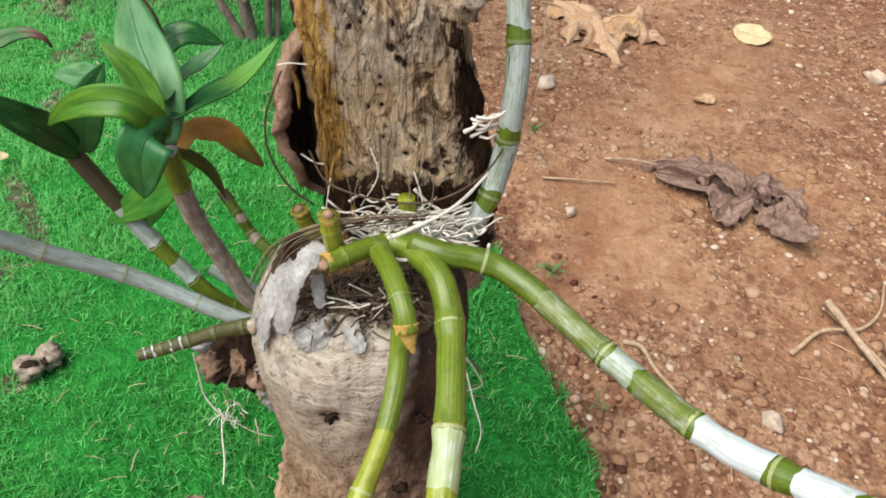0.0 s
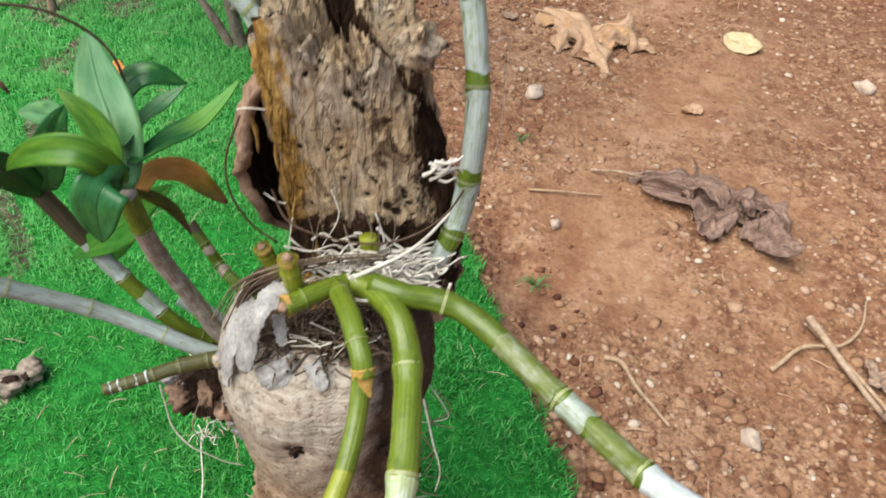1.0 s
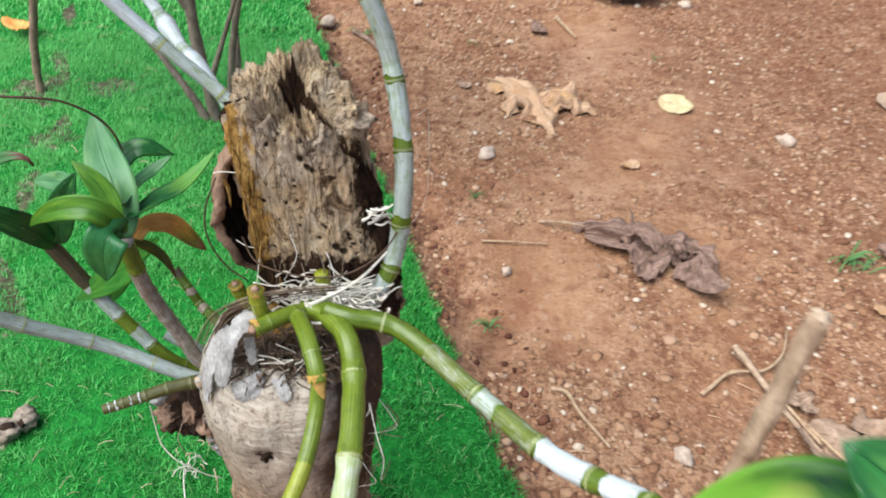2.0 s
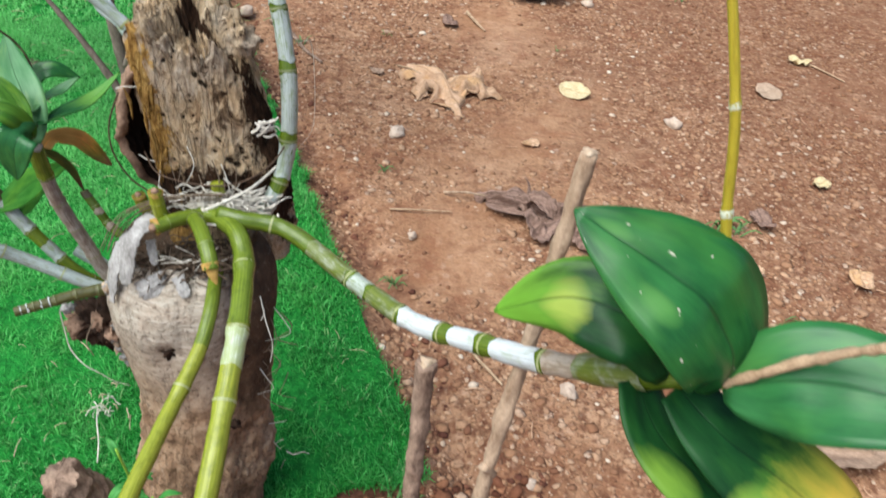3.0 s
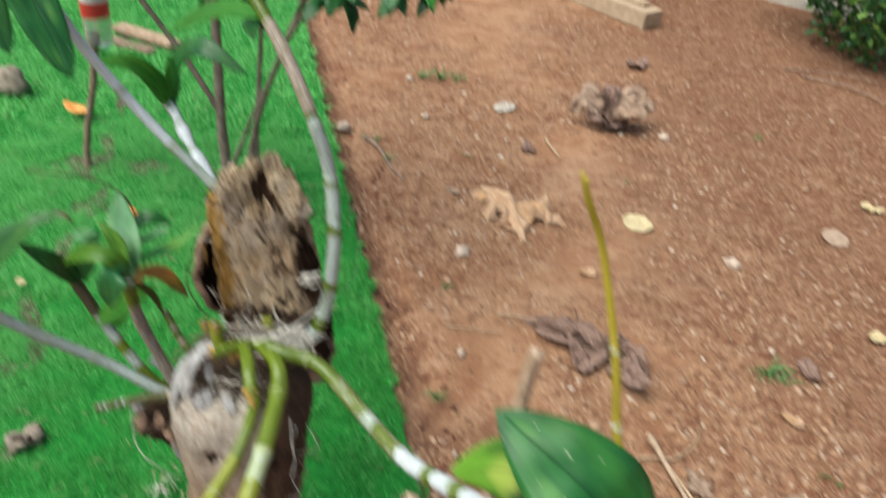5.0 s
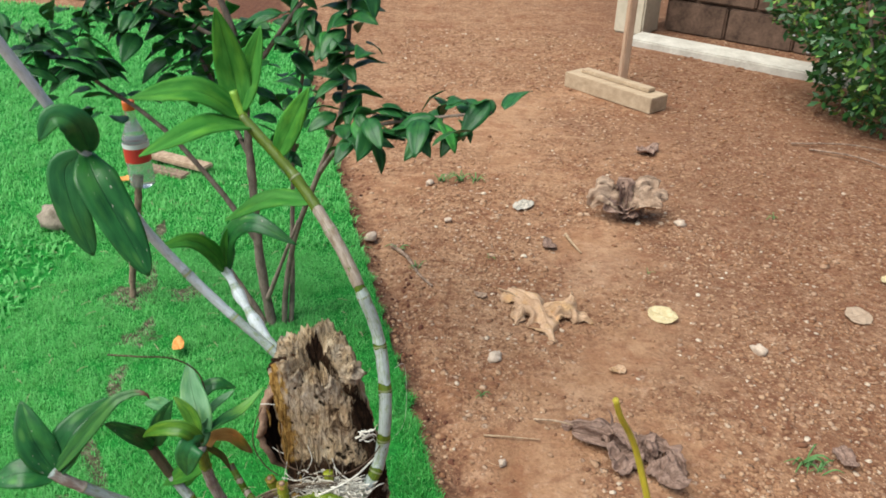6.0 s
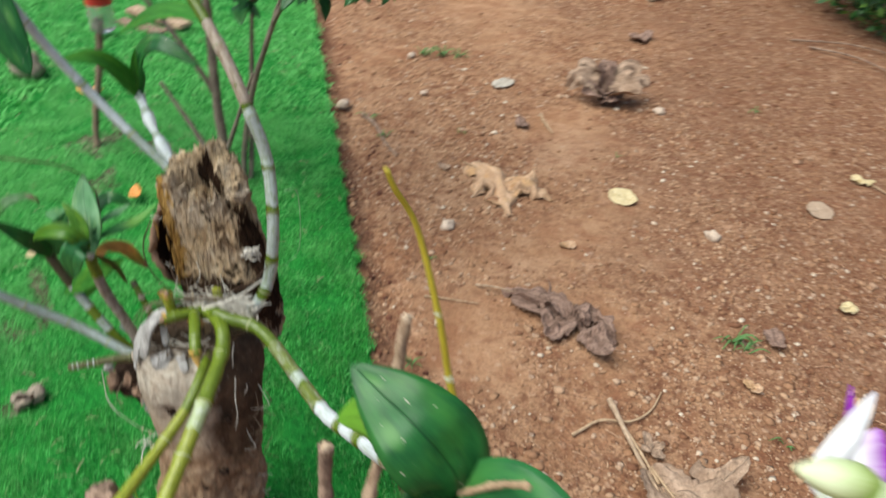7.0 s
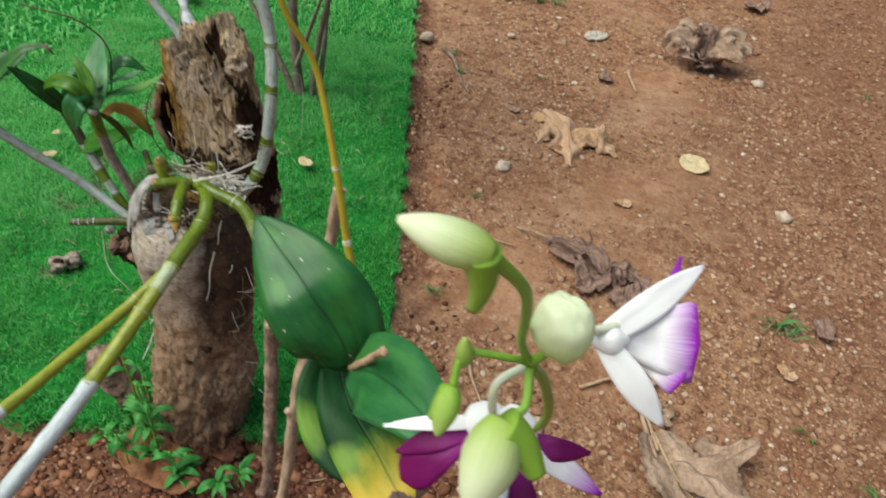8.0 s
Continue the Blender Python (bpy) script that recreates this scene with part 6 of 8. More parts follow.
def side_orchid():
    o = thing("orchid", (-0.15, 0.45, 0.36), "leafy young orchid with slender brown and grey canes", "orchid", "orchids on the stump")
    l1 = [(-0.13, 0.445, 0.352), (-0.161, 0.458, 0.345), (-0.187, 0.457, 0.37), (-0.225, 0.467, 0.422), (-0.252, 0.472, 0.474)]
    c1 = cane(o, l1, 0.0055, GREEN, (0.25, 0.42, 0.6, 0.75), ((0.42, 0.52, GREYFILM), (0.6, 0.78, GREYFILM), (0.78, 1.0, DARKSTEM)), 70, 11.0)
    l2 = [(-0.13, 0.45, 0.36), (-0.155, 0.455, 0.36), (-0.166, 0.452, 0.4), (-0.175, 0.44, 0.455), (-0.177, 0.433, 0.495), (-0.177, 0.43, 0.515)]
    c2 = cane(o, l2, lambda f: 0.0058, PURPLISH, (0.3, 0.5, 0.68, 0.84), ((0.82, 1.0, GREEN),), 70, 12.0)
    l3 = [(-0.125, 0.452, 0.4), (-0.1533, 0.485, 0.3925), (-0.1653, 0.495, 0.4045), (-0.178, 0.506, 0.418)]
    cane(o, l3, lambda f: 0.0046 - 0.0008 * f, GREEN_DEEP, (0.4, 0.6, 0.8), ((0.46, 0.56, BROWN), (0.7, 0.78, BROWN), (0.9, 1.0, DARKSTEM)), 60, 13.0)
    l4 = [(-0.13, 0.44, 0.35), (-0.162, 0.438, 0.363), (-0.222, 0.443, 0.394), (-0.275, 0.428, 0.436), (-0.314, 0.412, 0.478), (-0.328, 0.408, 0.494)]
    c4 = cane(o, l4, 0.0056, SMOKE, (0.25, 0.45, 0.65, 0.85), ((0.85, 1.0, PURPLISH),), 70, 14.0)
    l5 = [(-0.14, 0.43, 0.37), (-0.17, 0.42, 0.371), (-0.195, 0.408, 0.371), (-0.217, 0.399, 0.37)]
    cane(o, l5, lambda f: 0.0056 - 0.0016 * f, BANDED, (0.2, 0.42, 0.62, 0.82), ((0.66, 0.68, WHITE), (0.74, 0.755, WHITE), (0.86, 0.9, WHITE), (0.93, 0.955, WHITE)), 90, 15.0, ring=JOINT_DARK)
    cane(o, [(-0.14, 0.45, 0.36), (-0.16, 0.466, 0.362), (-0.185, 0.475, 0.375)], 0.006, SMOKE, (0.4,), (), 40, 16.0)
    leaf(c2, [(-0.177, 0.432, 0.515), (-0.1832, 0.452, 0.5397), (-0.1966, 0.478, 0.5541), (-0.2075, 0.505, 0.5674)], 0.03, (0.12, -0.8, 0.55), LEAF_PALE, 0.22, 0.02, 0.06, 21)
    leaf(c2, [(-0.1967, 0.490, 0.5216), (-0.1911, 0.497, 0.5355), (-0.1776, 0.502, 0.5419), (-0.1594, 0.508, 0.5317)], 0.0165, (-0.1, -0.6, 0.8), LEAF, 0.2, 0.1, 0.1, 22)
    leaf(c2, [(-0.1758, 0.440, 0.5376), (-0.1769, 0.465, 0.5322), (-0.1725, 0.488, 0.5290), (-0.1578, 0.500, 0.5361)], 0.0145, (-0.25, -0.7, 0.65), LEAF_PALE, 0.2, 0.1, 0.08, 23)
    leaf(c2, [(-0.1724, 0.435, 0.5300), (-0.1603, 0.460, 0.5276), (-0.1429, 0.478, 0.5302), (-0.1254, 0.500, 0.5414)], 0.0135, (-0.35, -0.6, 0.7), LEAF_RIGHT, 0.25, 0.1, 0.1, 24)
    leaf(c2, [(-0.1767, 0.428, 0.5229), (-0.1753, 0.420, 0.5386), (-0.1853, 0.416, 0.5528), (-0.2046, 0.418, 0.5511), (-0.2234, 0.425, 0.5388), (-0.2351, 0.430, 0.5268)], 0.0165, (0.15, -0.7, 0.65), LEAF_ARCH, 0.3, 0.1, 0.08, 25)
    leaf(c2, [(-0.1759, 0.430, 0.5334), (-0.1855, 0.440, 0.5475), (-0.1947, 0.445, 0.5582), (-0.2048, 0.450, 0.5653)], 0.0145, (0.3, -0.75, 0.6), LEAF_ARCH, 0.3, 0, 0.05, 26)
    leaf(c2, [(-0.1745, 0.426, 0.5271), (-0.1763, 0.411, 0.5359), (-0.1808, 0.405, 0.5261), (-0.1847, 0.405, 0.5014)], 0.0265, (0.05, -0.85, 0.5), LEAF_MID, 0.2, 0.02, 0.05, 27)
    leaf(c2, [(-0.1838, 0.455, 0.4739), (-0.2019, 0.462, 0.4567), (-0.2210, 0.464, 0.4393), (-0.2409, 0.462, 0.4253)], 0.024, (0.1, -0.75, 0.65), LEAF_FRESH, 0.15, 0.1, 0.1, 28)
    leaf(c2, [(-0.1758, 0.445, 0.5033), (-0.1722, 0.460, 0.5039), (-0.1587, 0.470, 0.4972), (-0.1475, 0.475, 0.4787), (-0.1383, 0.474, 0.4685)], 0.0165, (0.1, -0.75, 0.65), LEAF_ORANGE, 0.3, 0.1, 0.15, 29, clasping_shape, label="withered orange-brown leaf")
    leaf(c2, [(-0.1808, 0.442, 0.5054), (-0.1727, 0.452, 0.4914), (-0.1661, 0.460, 0.4733), (-0.1633, 0.468, 0.4464)], 0.0075, (0.1, -0.7, 0.65), LEAF_OLD, 0.3, 0.1, 0.1, 30, label="old olive-brown strap leaf")
    leaf(c1, [(-0.2469, 0.470, 0.4753), (-0.2494, 0.455, 0.5005), (-0.2539, 0.440, 0.5218), (-0.2637, 0.430, 0.5400), (-0.2674, 0.420, 0.5517)], 0.02, (0.35, -0.6, 0.7), LEAF, 0.2, 0.1, 0.08, 31)
    leaf(c1, [(-0.2435, 0.470, 0.4768), (-0.2395, 0.474, 0.4970), (-0.2314, 0.480, 0.5168), (-0.2233, 0.486, 0.5295)], 0.0215, (0.3, -0.8, 0.45), LEAF, 0.2, 0.05, 0.08, 32)
    leaf(c1, [(-0.2303, 0.492, 0.5147), (-0.2469, 0.500, 0.5114), (-0.2649, 0.505, 0.5073)], 0.016, (0.1, -0.7, 0.7), LEAF_PALE, 0.2, 0.05, 0.08, 38)
    leaf(c1, [(-0.22, 0.467, 0.42), (-0.207, 0.49, 0.44), (-0.19, 0.52, 0.44)], 0.02, (0.0, -0.8, 0.5), LEAF_FRESH, 0.2, 0.05, 0.08, 33)
    leaf(c4, [(-0.325, 0.41, 0.49), (-0.31, 0.432, 0.525), (-0.278, 0.468, 0.547)], 0.036, (0.2, -0.6, 0.8), LEAF, 0.2, 0.05, 0.08, 34)
    leaf(c4, [(-0.325, 0.41, 0.492), (-0.345, 0.42, 0.53), (-0.36, 0.44, 0.56)], 0.036, (0.2, -0.6, 0.8), LEAF, 0.2, 0.05, 0.08, 35)
    leaf(c4, [(-0.325, 0.41, 0.49), (-0.35, 0.4, 0.5), (-0.385, 0.395, 0.49)], 0.034, (0.0, -0.5, 0.9), LEAF, 0.2, 0.05, 0.08, 36)
    leaf(c4, [(-0.326, 0.41, 0.492), (-0.2701, 0.440, 0.5564), (-0.2548, 0.450, 0.5640), (-0.2407, 0.450, 0.5685), (-0.2327, 0.450, 0.5664), (-0.2300, 0.450, 0.5608)], 0.017, (0.1, -0.6, 0.8), LEAF_TIP, 0.2, 0.1, 0.08, 37, label="arching green leaf with a dead brown tip")
    part("dead_spike", tube([(-0.18, 0.47, 0.52), (-0.19, 0.49, 0.56), (-0.21, 0.48, 0.59), (-0.24, 0.465, 0.603), (-0.275, 0.47, 0.6)], 0.0009, 7, 40), WIRE, o, "thin dark dry flower spike")
    root(o, [(-0.1886, 0.415, 0.3537), (-0.1871, 0.410, 0.3327), (-0.1845, 0.405, 0.3164), (-0.1743, 0.400, 0.3012), (-0.1641, 0.400, 0.2905), (-0.1536, 0.402, 0.2761), (-0.1417, 0.405, 0.2660)], 0.0007, seed=200)
    root(o, [(-0.16, 0.41, 0.35), (-0.165, 0.395, 0.338), (-0.161, 0.392, 0.322)], 0.0006, STRAW, seed=201)


def rear_orchid():
    o = thing("orchid", (-0.11, 0.52, 0.55), "orchid with long white-sheathed canes and drooping leaves", "orchid", "orchids on the stump")
    c2 = [(-0.09, 0.51, 0.53), (-0.117, 0.534, 0.56), (-0.168, 0.546, 0.605), (-0.211, 0.553, 0.65), (-0.25, 0.547, 0.712), (-0.29, 0.527, 0.813), (-0.329, 0.501, 0.917)]
    c = cane(o, c2, lambda f: 0.005, GREYFILM, (0.12, 0.23, 0.38, 0.55, 0.75), ((0.24, 0.375, WHITE), (0.39, 0.62, WHITE), (0.8, 1.0, WHITE)), 90, 31.0)
    leaf(c, [(-0.284, 0.53, 0.798), (-0.268, 0.507, 0.783), (-0.243, 0.488, 0.745), (-0.216, 0.47, 0.697)], 0.04, (0.5, -0.7, 0.4), LEAF, 0.15, 0.1, 0.08, 41, slim_shape)
    leaf(c, [(-0.285, 0.53, 0.798), (-0.303, 0.52, 0.785), (-0.298, 0.508, 0.75), (-0.283, 0.5, 0.7)], 0.033, (0.3, -0.8, 0.3), LEAF_MID, 0.15, 0.1, 0.08, 42, slim_shape)
    leaf(c, [(-0.28, 0.53, 0.8), (-0.277, 0.51, 0.835), (-0.292, 0.5, 0.845), (-0.305, 0.49, 0.825)], 0.03, (0.3, -0.7, 0.5), LEAF_MID, 0.15, 0.1, 0.08, 43)
    c1 = [(-0.095, 0.52, 0.525), (-0.123, 0.569, 0.531), (-0.17, 0.62, 0.558), (-0.213, 0.681, 0.58)]
    d = cane(o, c1, lambda f: 0.0062 + 0.0014 * math.sin(f * 26), GREYFILM, (0.4, 0.62, 0.82), ((0.42, 0.6, WHITE), (0.65, 0.8, WHITE), (0.86, 0.95, WHITE)), 70, 32.0)
    leaf(d, [(-0.213, 0.681, 0.58), (-0.222, 0.66, 0.62), (-0.236, 0.63, 0.65), (-0.262, 0.6, 0.655)], 0.026, (0.4, -0.6, 0.7), LEAF_FRESH, 0.2, 0.1, 0.08, 44)
    leaf(d, [(-0.213, 0.681, 0.58), (-0.2, 0.67, 0.635), (-0.16, 0.64, 0.672), (-0.105, 0.62, 0.655)], 0.03, (-0.2, -0.7, 0.7), LEAF, 0.2, 0.2, 0.08, 45)
    leaf(d, [(-0.213, 0.681, 0.58), (-0.209, 0.675, 0.62), (-0.2, 0.665, 0.65)], 0.012, (0, -0.9, 0.3), LEAF_FRESH, 0.3, 0, 0.05, 46)


stump()
soil_mound()
litter()
wires()
front_orchid()
side_orchid()
rear_orchid()


# ---- sticks by the orchid ----
def stick(name, pts, r0, r1, material, label, nubs=()):
    s = thing(name, (pts[-1][0], pts[-1][1], 0), label, "stick")
    body = part("shaft", tube(pts, lambda f: (r0 + (r1 - r0) * f) * (1 + 0.18 * noise.noise((f * 14, r0 * 900, 0)) + 0.13 * noise.noise((f * 45, r0 * 900, 0)) + sum(0.16 * math.exp(-(((f - q - r0 * 14) / 0.01) ** 2)) for q in (0.05, 0.22, 0.41, 0.66))), 18, 150, wobble=0.3, seed=r0 * 1e4), material, s)
    P = np.array(pts)
    part("broken_top", tube([P[0] + (P[0] - P[1]) * 0.002, P[0] + (P[0] - P[1]) * 0.01, P[0] + (P[0] - P[1]) * 0.02], lambda f: r0 * (0.95 - 0.55 * f), 14, 8, wobble=0.9, seed=3), PALEWOOD, body)
    for f, d in nubs:
        p = P[0] + (P[-1] - P[0]) * f
        part("twig_nub", tube([p, p + np.array(d) * 0.6, p + np.array(d)], r1 * 0.6, 8, 8, wobble=0.3), material, body)
    return s


stick("stake", [(0.111, 0.262, 0.453), (0.109, 0.248, 0.3), (0.104, 0.228, 0.15), (0.09, 0.2, -0.03)], 0.0062, 0.0072, STICK_DARK, "dark brown stake cut from a branch, standing in the soil", ((0.5, (0.008, -0.004, 0.012)),))
stick("stake", [(0.182, 0.243, 0.64), (0.171, 0.231, 0.53), (0.156, 0.214, 0.42), (0.148, 0.2, 0.3), (0.131, 0.178, 0.17), (0.118, 0.158, -0.03)], 0.0048, 0.0058, STICK, "light brown thin stake leaning beside the orchid", ((0.37, (-0.009, -0.003, 0.014)),))


# ---- things lying on the ground ----
def lobed(lobes, depth, seed, stretch=1.0, point=0.0):
    def f(a):
        k = 1 + depth * math.cos(lobes * a) + 0.18 * depth * noise.noise((math.cos(a) * 6 + seed, math.sin(a) * 6, seed)) + 0.12 * noise.noise((math.cos(a) * 14, math.sin(a) * 14, seed))
        e = 1 / math.sqrt((math.cos(a) / stretch) ** 2 + math.sin(a) ** 2)
        return k * e * (1 + point * math.exp(-((min(a, 2 * math.pi - a) / 0.35) ** 2)))
    return f


def stem(a, b, r, parent, material=TWIG):
    a, b = np.array(a), np.array(b)
    return part("leaf_stalk", tube([a, (a + b) / 2 + (0, 0, 0.004), b], r, 7, 14, wobble=0.2), material, parent)


def fallen_leaves():
    g = "fallen leaves on the soil"
    t = thing("fallen_leaf", (0.32, 1.46, 0), "tan dry lobed leaf with curled-up lobes lying on the soil", "dead leaf", g)
    mid = [(0.225, 1.595, 0.012), (0.27, 1.53, 0.03), (0.305, 1.46, 0.028), (0.328, 1.365, 0.004)]
    lobe = lambda q: max(0.08, math.sin(math.pi * min(1, 0.06 + 0.94 * q**0.8)) ** 0.6 * (1 + 0.34 * math.sin(q * 19) + 0.22 * noise.noise((q * 12, 0, 0)) + 0.18 * noise.noise((q * 41, 2, 0))))
    part("leaf_blade", blade(mid, 0.1, (0.25, -0.25, 0.9), lobe, -0.35, 0.3, 0.0006, 60, 22, 0.65, 2.0), TAN_DRY, t)
    for pts, w, sd in (([(0.3, 1.49, 0.02), (0.345, 1.485, 0.04), (0.395, 1.465, 0.03), (0.43, 1.445, 0.008)], 0.055, 3.0), ([(0.27, 1.51, 0.018), (0.25, 1.47, 0.03), (0.235, 1.43, 0.006)], 0.045, 5.0), ([(0.32, 1.45, 0.02), (0.37, 1.48, 0.045), (0.38, 1.52, 0.05)], 0.04, 7.0)):
        part("curled_lobe", blade(pts, w, (0.1, -0.2, 0.95), lobe, -0.5, 0.3, 0.0006, 44, 18, 0.7, sd), TAN_DRY, t)
    stem((0.2, 1.6, 0.004), (0.25, 1.54, 0.014), 0.002, t)
    t = thing("fallen_leaf", (0.608, 1.492, 0), "small cream-yellow rounded dry leaf on the soil", "dead leaf", g)
    part("leaf_blade", sheet(lobed(2, 0.04, 3.0, 1.15, 0.15), (0.608, 1.492, 0.003), radians(-35), 0.03, 0.12, 3.0, 0.1, (0, 0.25)), CREAM_DRY, t)
    t = thing("fallen_leaf", (1.12, 1.525, 0), "round greyish tan dry leaf on the soil", "dead leaf", g)
    part("leaf_blade", sheet(lobed(2, 0.02, 4.0), (1.12, 1.525, 0.003), 0.4, 0.034, 0.06, 4.0, 0.05, (0, 0.15)), ROUND_DRY, t)
    t = thing("fallen_leaf", (0.294, 2.125, 0), "flat ash-grey dry leaf on the soil", "dead leaf", g)
    part("leaf_blade", sheet(lobed(2, 0.05, 5.0, 1.4), (0.294, 2.125, 0.003), 0.9, 0.03, 0.2, 5.0), ASH_DRY, t)
    # the crumpled brown leaf
    t = thing("fallen_leaf", (0.42, 1.0, 0), "large crumpled dark brown dry leaf with a long stalk", "dead leaf", g)
    stem((0.255, 1.082, 0.006), (0.335, 1.058, 0.016), 0.0024, t, STICK)
    part("leaf_blade", blade([(0.31, 1.065, 0.014), (0.36, 1.052, 0.03), (0.41, 1.03, 0.036), (0.45, 1.01, 0.02)], 0.042, (0, -0.35, 0.9), lambda q: max(0.1, math.sin(math.pi * min(1, 0.06 + 0.94 * q)) ** 0.5 * (0.85 + 0.75 * noise.noise((q * 11, 0.5, 0)))), -0.8, 0.3, 0.0013, 40, 18, 0.8, 3.0), BROWN_DRY, t)
    part("leaf_blade", blade([(0.33, 1.048, 0.008), (0.38, 1.02, 0.02), (0.42, 1.0, 0.02), (0.46, 0.99, 0.008)], 0.034, (0.1, -0.7, 0.6), None, 0.6, -0.4, 0.0013, 36, 16, 0.9, 6.0), BROWN_DRY, t)
    r = np.random.default_rng(30)
    for k in range(7):
        u = k / 6
        p = np.array((0.395 + 0.12 * u, 1.02 - 0.045 * u, 0.02)) + r.uniform(-0.008, 0.008, 3)
        d = np.array((r.uniform(0.01, 0.03), r.uniform(-0.035, -0.01), r.uniform(-0.004, 0.006)))
        part("curled_lobe", blade([p - d * 0.7 + (0, 0, -0.01), p + (0, 0, 0.02), p + d * 1.2 + (0, 0, -0.012)], r.uniform(0.026, 0.042), (r.uniform(-0.5, 0.5), -0.4, 0.8), lambda q: max(0.1, math.sin(math.pi * min(1, 0.06 + 0.94 * q)) ** 0.5 * (0.85 + 0.75 * noise.noise((q * 11, k, 0)))), r.uniform(-0.9, 0.9), -0.4, 0.0013, 26, 12, 0.9, 10.0 + k), BROWN_DRY, t)
    part("curled_lobe", sheet(lobed(3, 0.2, 6.0, 1.2), (0.42, 0.96, 0.003), 0.3, 0.029, 0.5, 6.5, 0.1, (0.0, 0.45)), BROWN_DRY, t)
    part("curled_lobe", sheet(lobed(3, 0.2, 9.0, 1.6, 0.5), (0.492, 0.935, 0.004), -1.2, 0.024, 0.6, 9.5, 0.1, (0.1, 0.6)), BROWN_DRY, t)
    part("curled_lobe", tube([(0.405, 1.03, 0.035), (0.405, 1.043, 0.055), (0.397, 1.052, 0.066)], lambda f: 0.005 * (1.05 - f), 7, 12, wobble=0.3, squash=0.4), BROWN_DRY, t)
    # the heap of dead leaves
    t = thing("fallen_leaf", (0.61, 2.07, 0), "crumpled heap of a large dried greyish brown leaf", "dead leaf", g)
    r = np.random.default_rng(31)
    for k, (az, reach, up, w, m) in enumerate(((3.3, 0.1, 0.07, 0.065, PALE_DRY), (2.6, 0.09, 0.1, 0.055, PALE_DRY), (3.9, 0.09, 0.035, 0.06, BROWN_DRY), (1.8, 0.04, 0.1, 0.045, BROWN_DRY),
                                           (-0.1, 0.115, 0.085, 0.065, PALE_DRY), (-0.6, 0.11, 0.05, 0.07, PALE_DRY), (0.45, 0.09, 0.1, 0.05, PALE_DRY), (-1.3, 0.08, 0.03, 0.06, BROWN_DRY), (4.6, 0.05, 0.03, 0.05, BROWN_DRY))):
        d = np.array((math.cos(az), math.sin(az) * 0.7, 0)) * reach
        base = np.array((0.612, 2.08, 0.006))
        tipp = base + d * 1.15 + (0, 0, up * (0.45 + 0.3 * (k % 3)))
        frill = lambda q, k=k: (0.3 + 0.8 * math.sin(math.pi * min(1.0, 0.1 + 0.72 * q))) * (1 - 0.6 * q**6) * (1 + 0.35 * noise.noise((q * 9, k * 2.0, 0)) + 0.4 * noise.noise((q * 24, k * 2.0, 3)))
        part("curled_lobe", blade([base, base + d * 0.45 + (0, 0, up * 0.75), base + d * 0.9 + (0, 0, up), tipp], w, (-d[0] * 3, -0.5 - d[1] * 3, 0.8), frill, (0.55, -0.5, 0.7)[k % 3], (0.1, -0.2)[k % 2], 0.0009, 34, 18, 0.55, 80.0 + k * 3), m, t)
    part("leaf_stalk", tube([(0.612, 2.07, 0.03), (0.616, 2.075, 0.075), (0.612, 2.08, 0.115)], lambda f: 0.004 * (1.1 - f), 7, 14, wobble=0.3), BROWN_DRY, t)
    # the large leaf beyond the flowers
    t = thing("fallen_leaf", (0.68, 0.53, 0), "large greyish brown dry leaf with pale ribs, curled and torn", "dead leaf", g)
    stem((0.512, 0.775, 0.006), (0.575, 0.61, 0.012), 0.0026, t)
    spine = [(0.565, 0.64, 0.012), (0.608, 0.558, 0.016), (0.675, 0.497, 0.02), (0.75, 0.475, 0.022), (0.825, 0.478, 0.016)]
    torn = lambda q, k=0.0: (math.sin(math.pi * min(1, 0.05 + 0.95 * q**0.8)) ** 0.6) * (1 + 0.22 * noise.noise((q * 9, k, 0)) + 0.2 * noise.noise((q * 27, 3 + k, 0)) + 0.12 * noise.noise((q * 60, 5 + k, 0)))
    part("leaf_blade", blade(spine, 0.115, (0.1, -0.2, 0.97), torn, 0.3, -0.12, 0.0007, 70, 30, 0.7, 5.0), PALE_DRY, t)
    flap = [(0.6, 0.6, 0.012), (0.645, 0.562, 0.042), (0.7, 0.535, 0.05), (0.755, 0.522, 0.036), (0.8, 0.515, 0.012)]
    part("curled_lobe", blade(flap, 0.062, (0.1, 0.35, 0.9), lambda q: torn(q, 7.0), -0.7, -0.4, 0.0007, 60, 22, 0.8, 15.0), PALE_DRY, t, "torn half of the leaf curled up")
    part("rib", tube(np.array(spine) + (0, 0, 0.003), lambda f: 0.0026 * (1.1 - f), 7, 40), TWIG, t)
    P = resample(spline(spine, 8), np.linspace(0.15, 0.85, 7))[0]
    for k, p in enumerate(P):
        out = np.array((0.028, -0.036, 0.006)) * (1 - 0.4 * abs(k - 3) / 3)
        part("rib", tube([p + (0, 0, 0.003), p + out * 0.5 + (0.006, 0, 0.006), p + out + (0.016, 0.004, 0.009)], lambda f: 0.0011 * (1.1 - f), 6, 14), TWIG, t)
    part("curled_lobe", sheet(lobed(4, 0.3, 41.0, 1.4), (0.66, 0.61, 0.004), 0.6, 0.036, 0.5, 41.0, 0.2, (0.2, -0.2)), PALE_DRY, t)
    part("curled_lobe", sheet(lobed(4, 0.3, 43.0, 1.3), (0.575, 0.685, 0.003), 2.0, 0.018, 0.5, 43.0, 0.2), PALE_DRY, t)
    t = thing("fallen_leaf", (-0.12, 0.337, 0), "broad orange-brown dead leaf lying among weeds at the stump foot", "dead leaf", g)
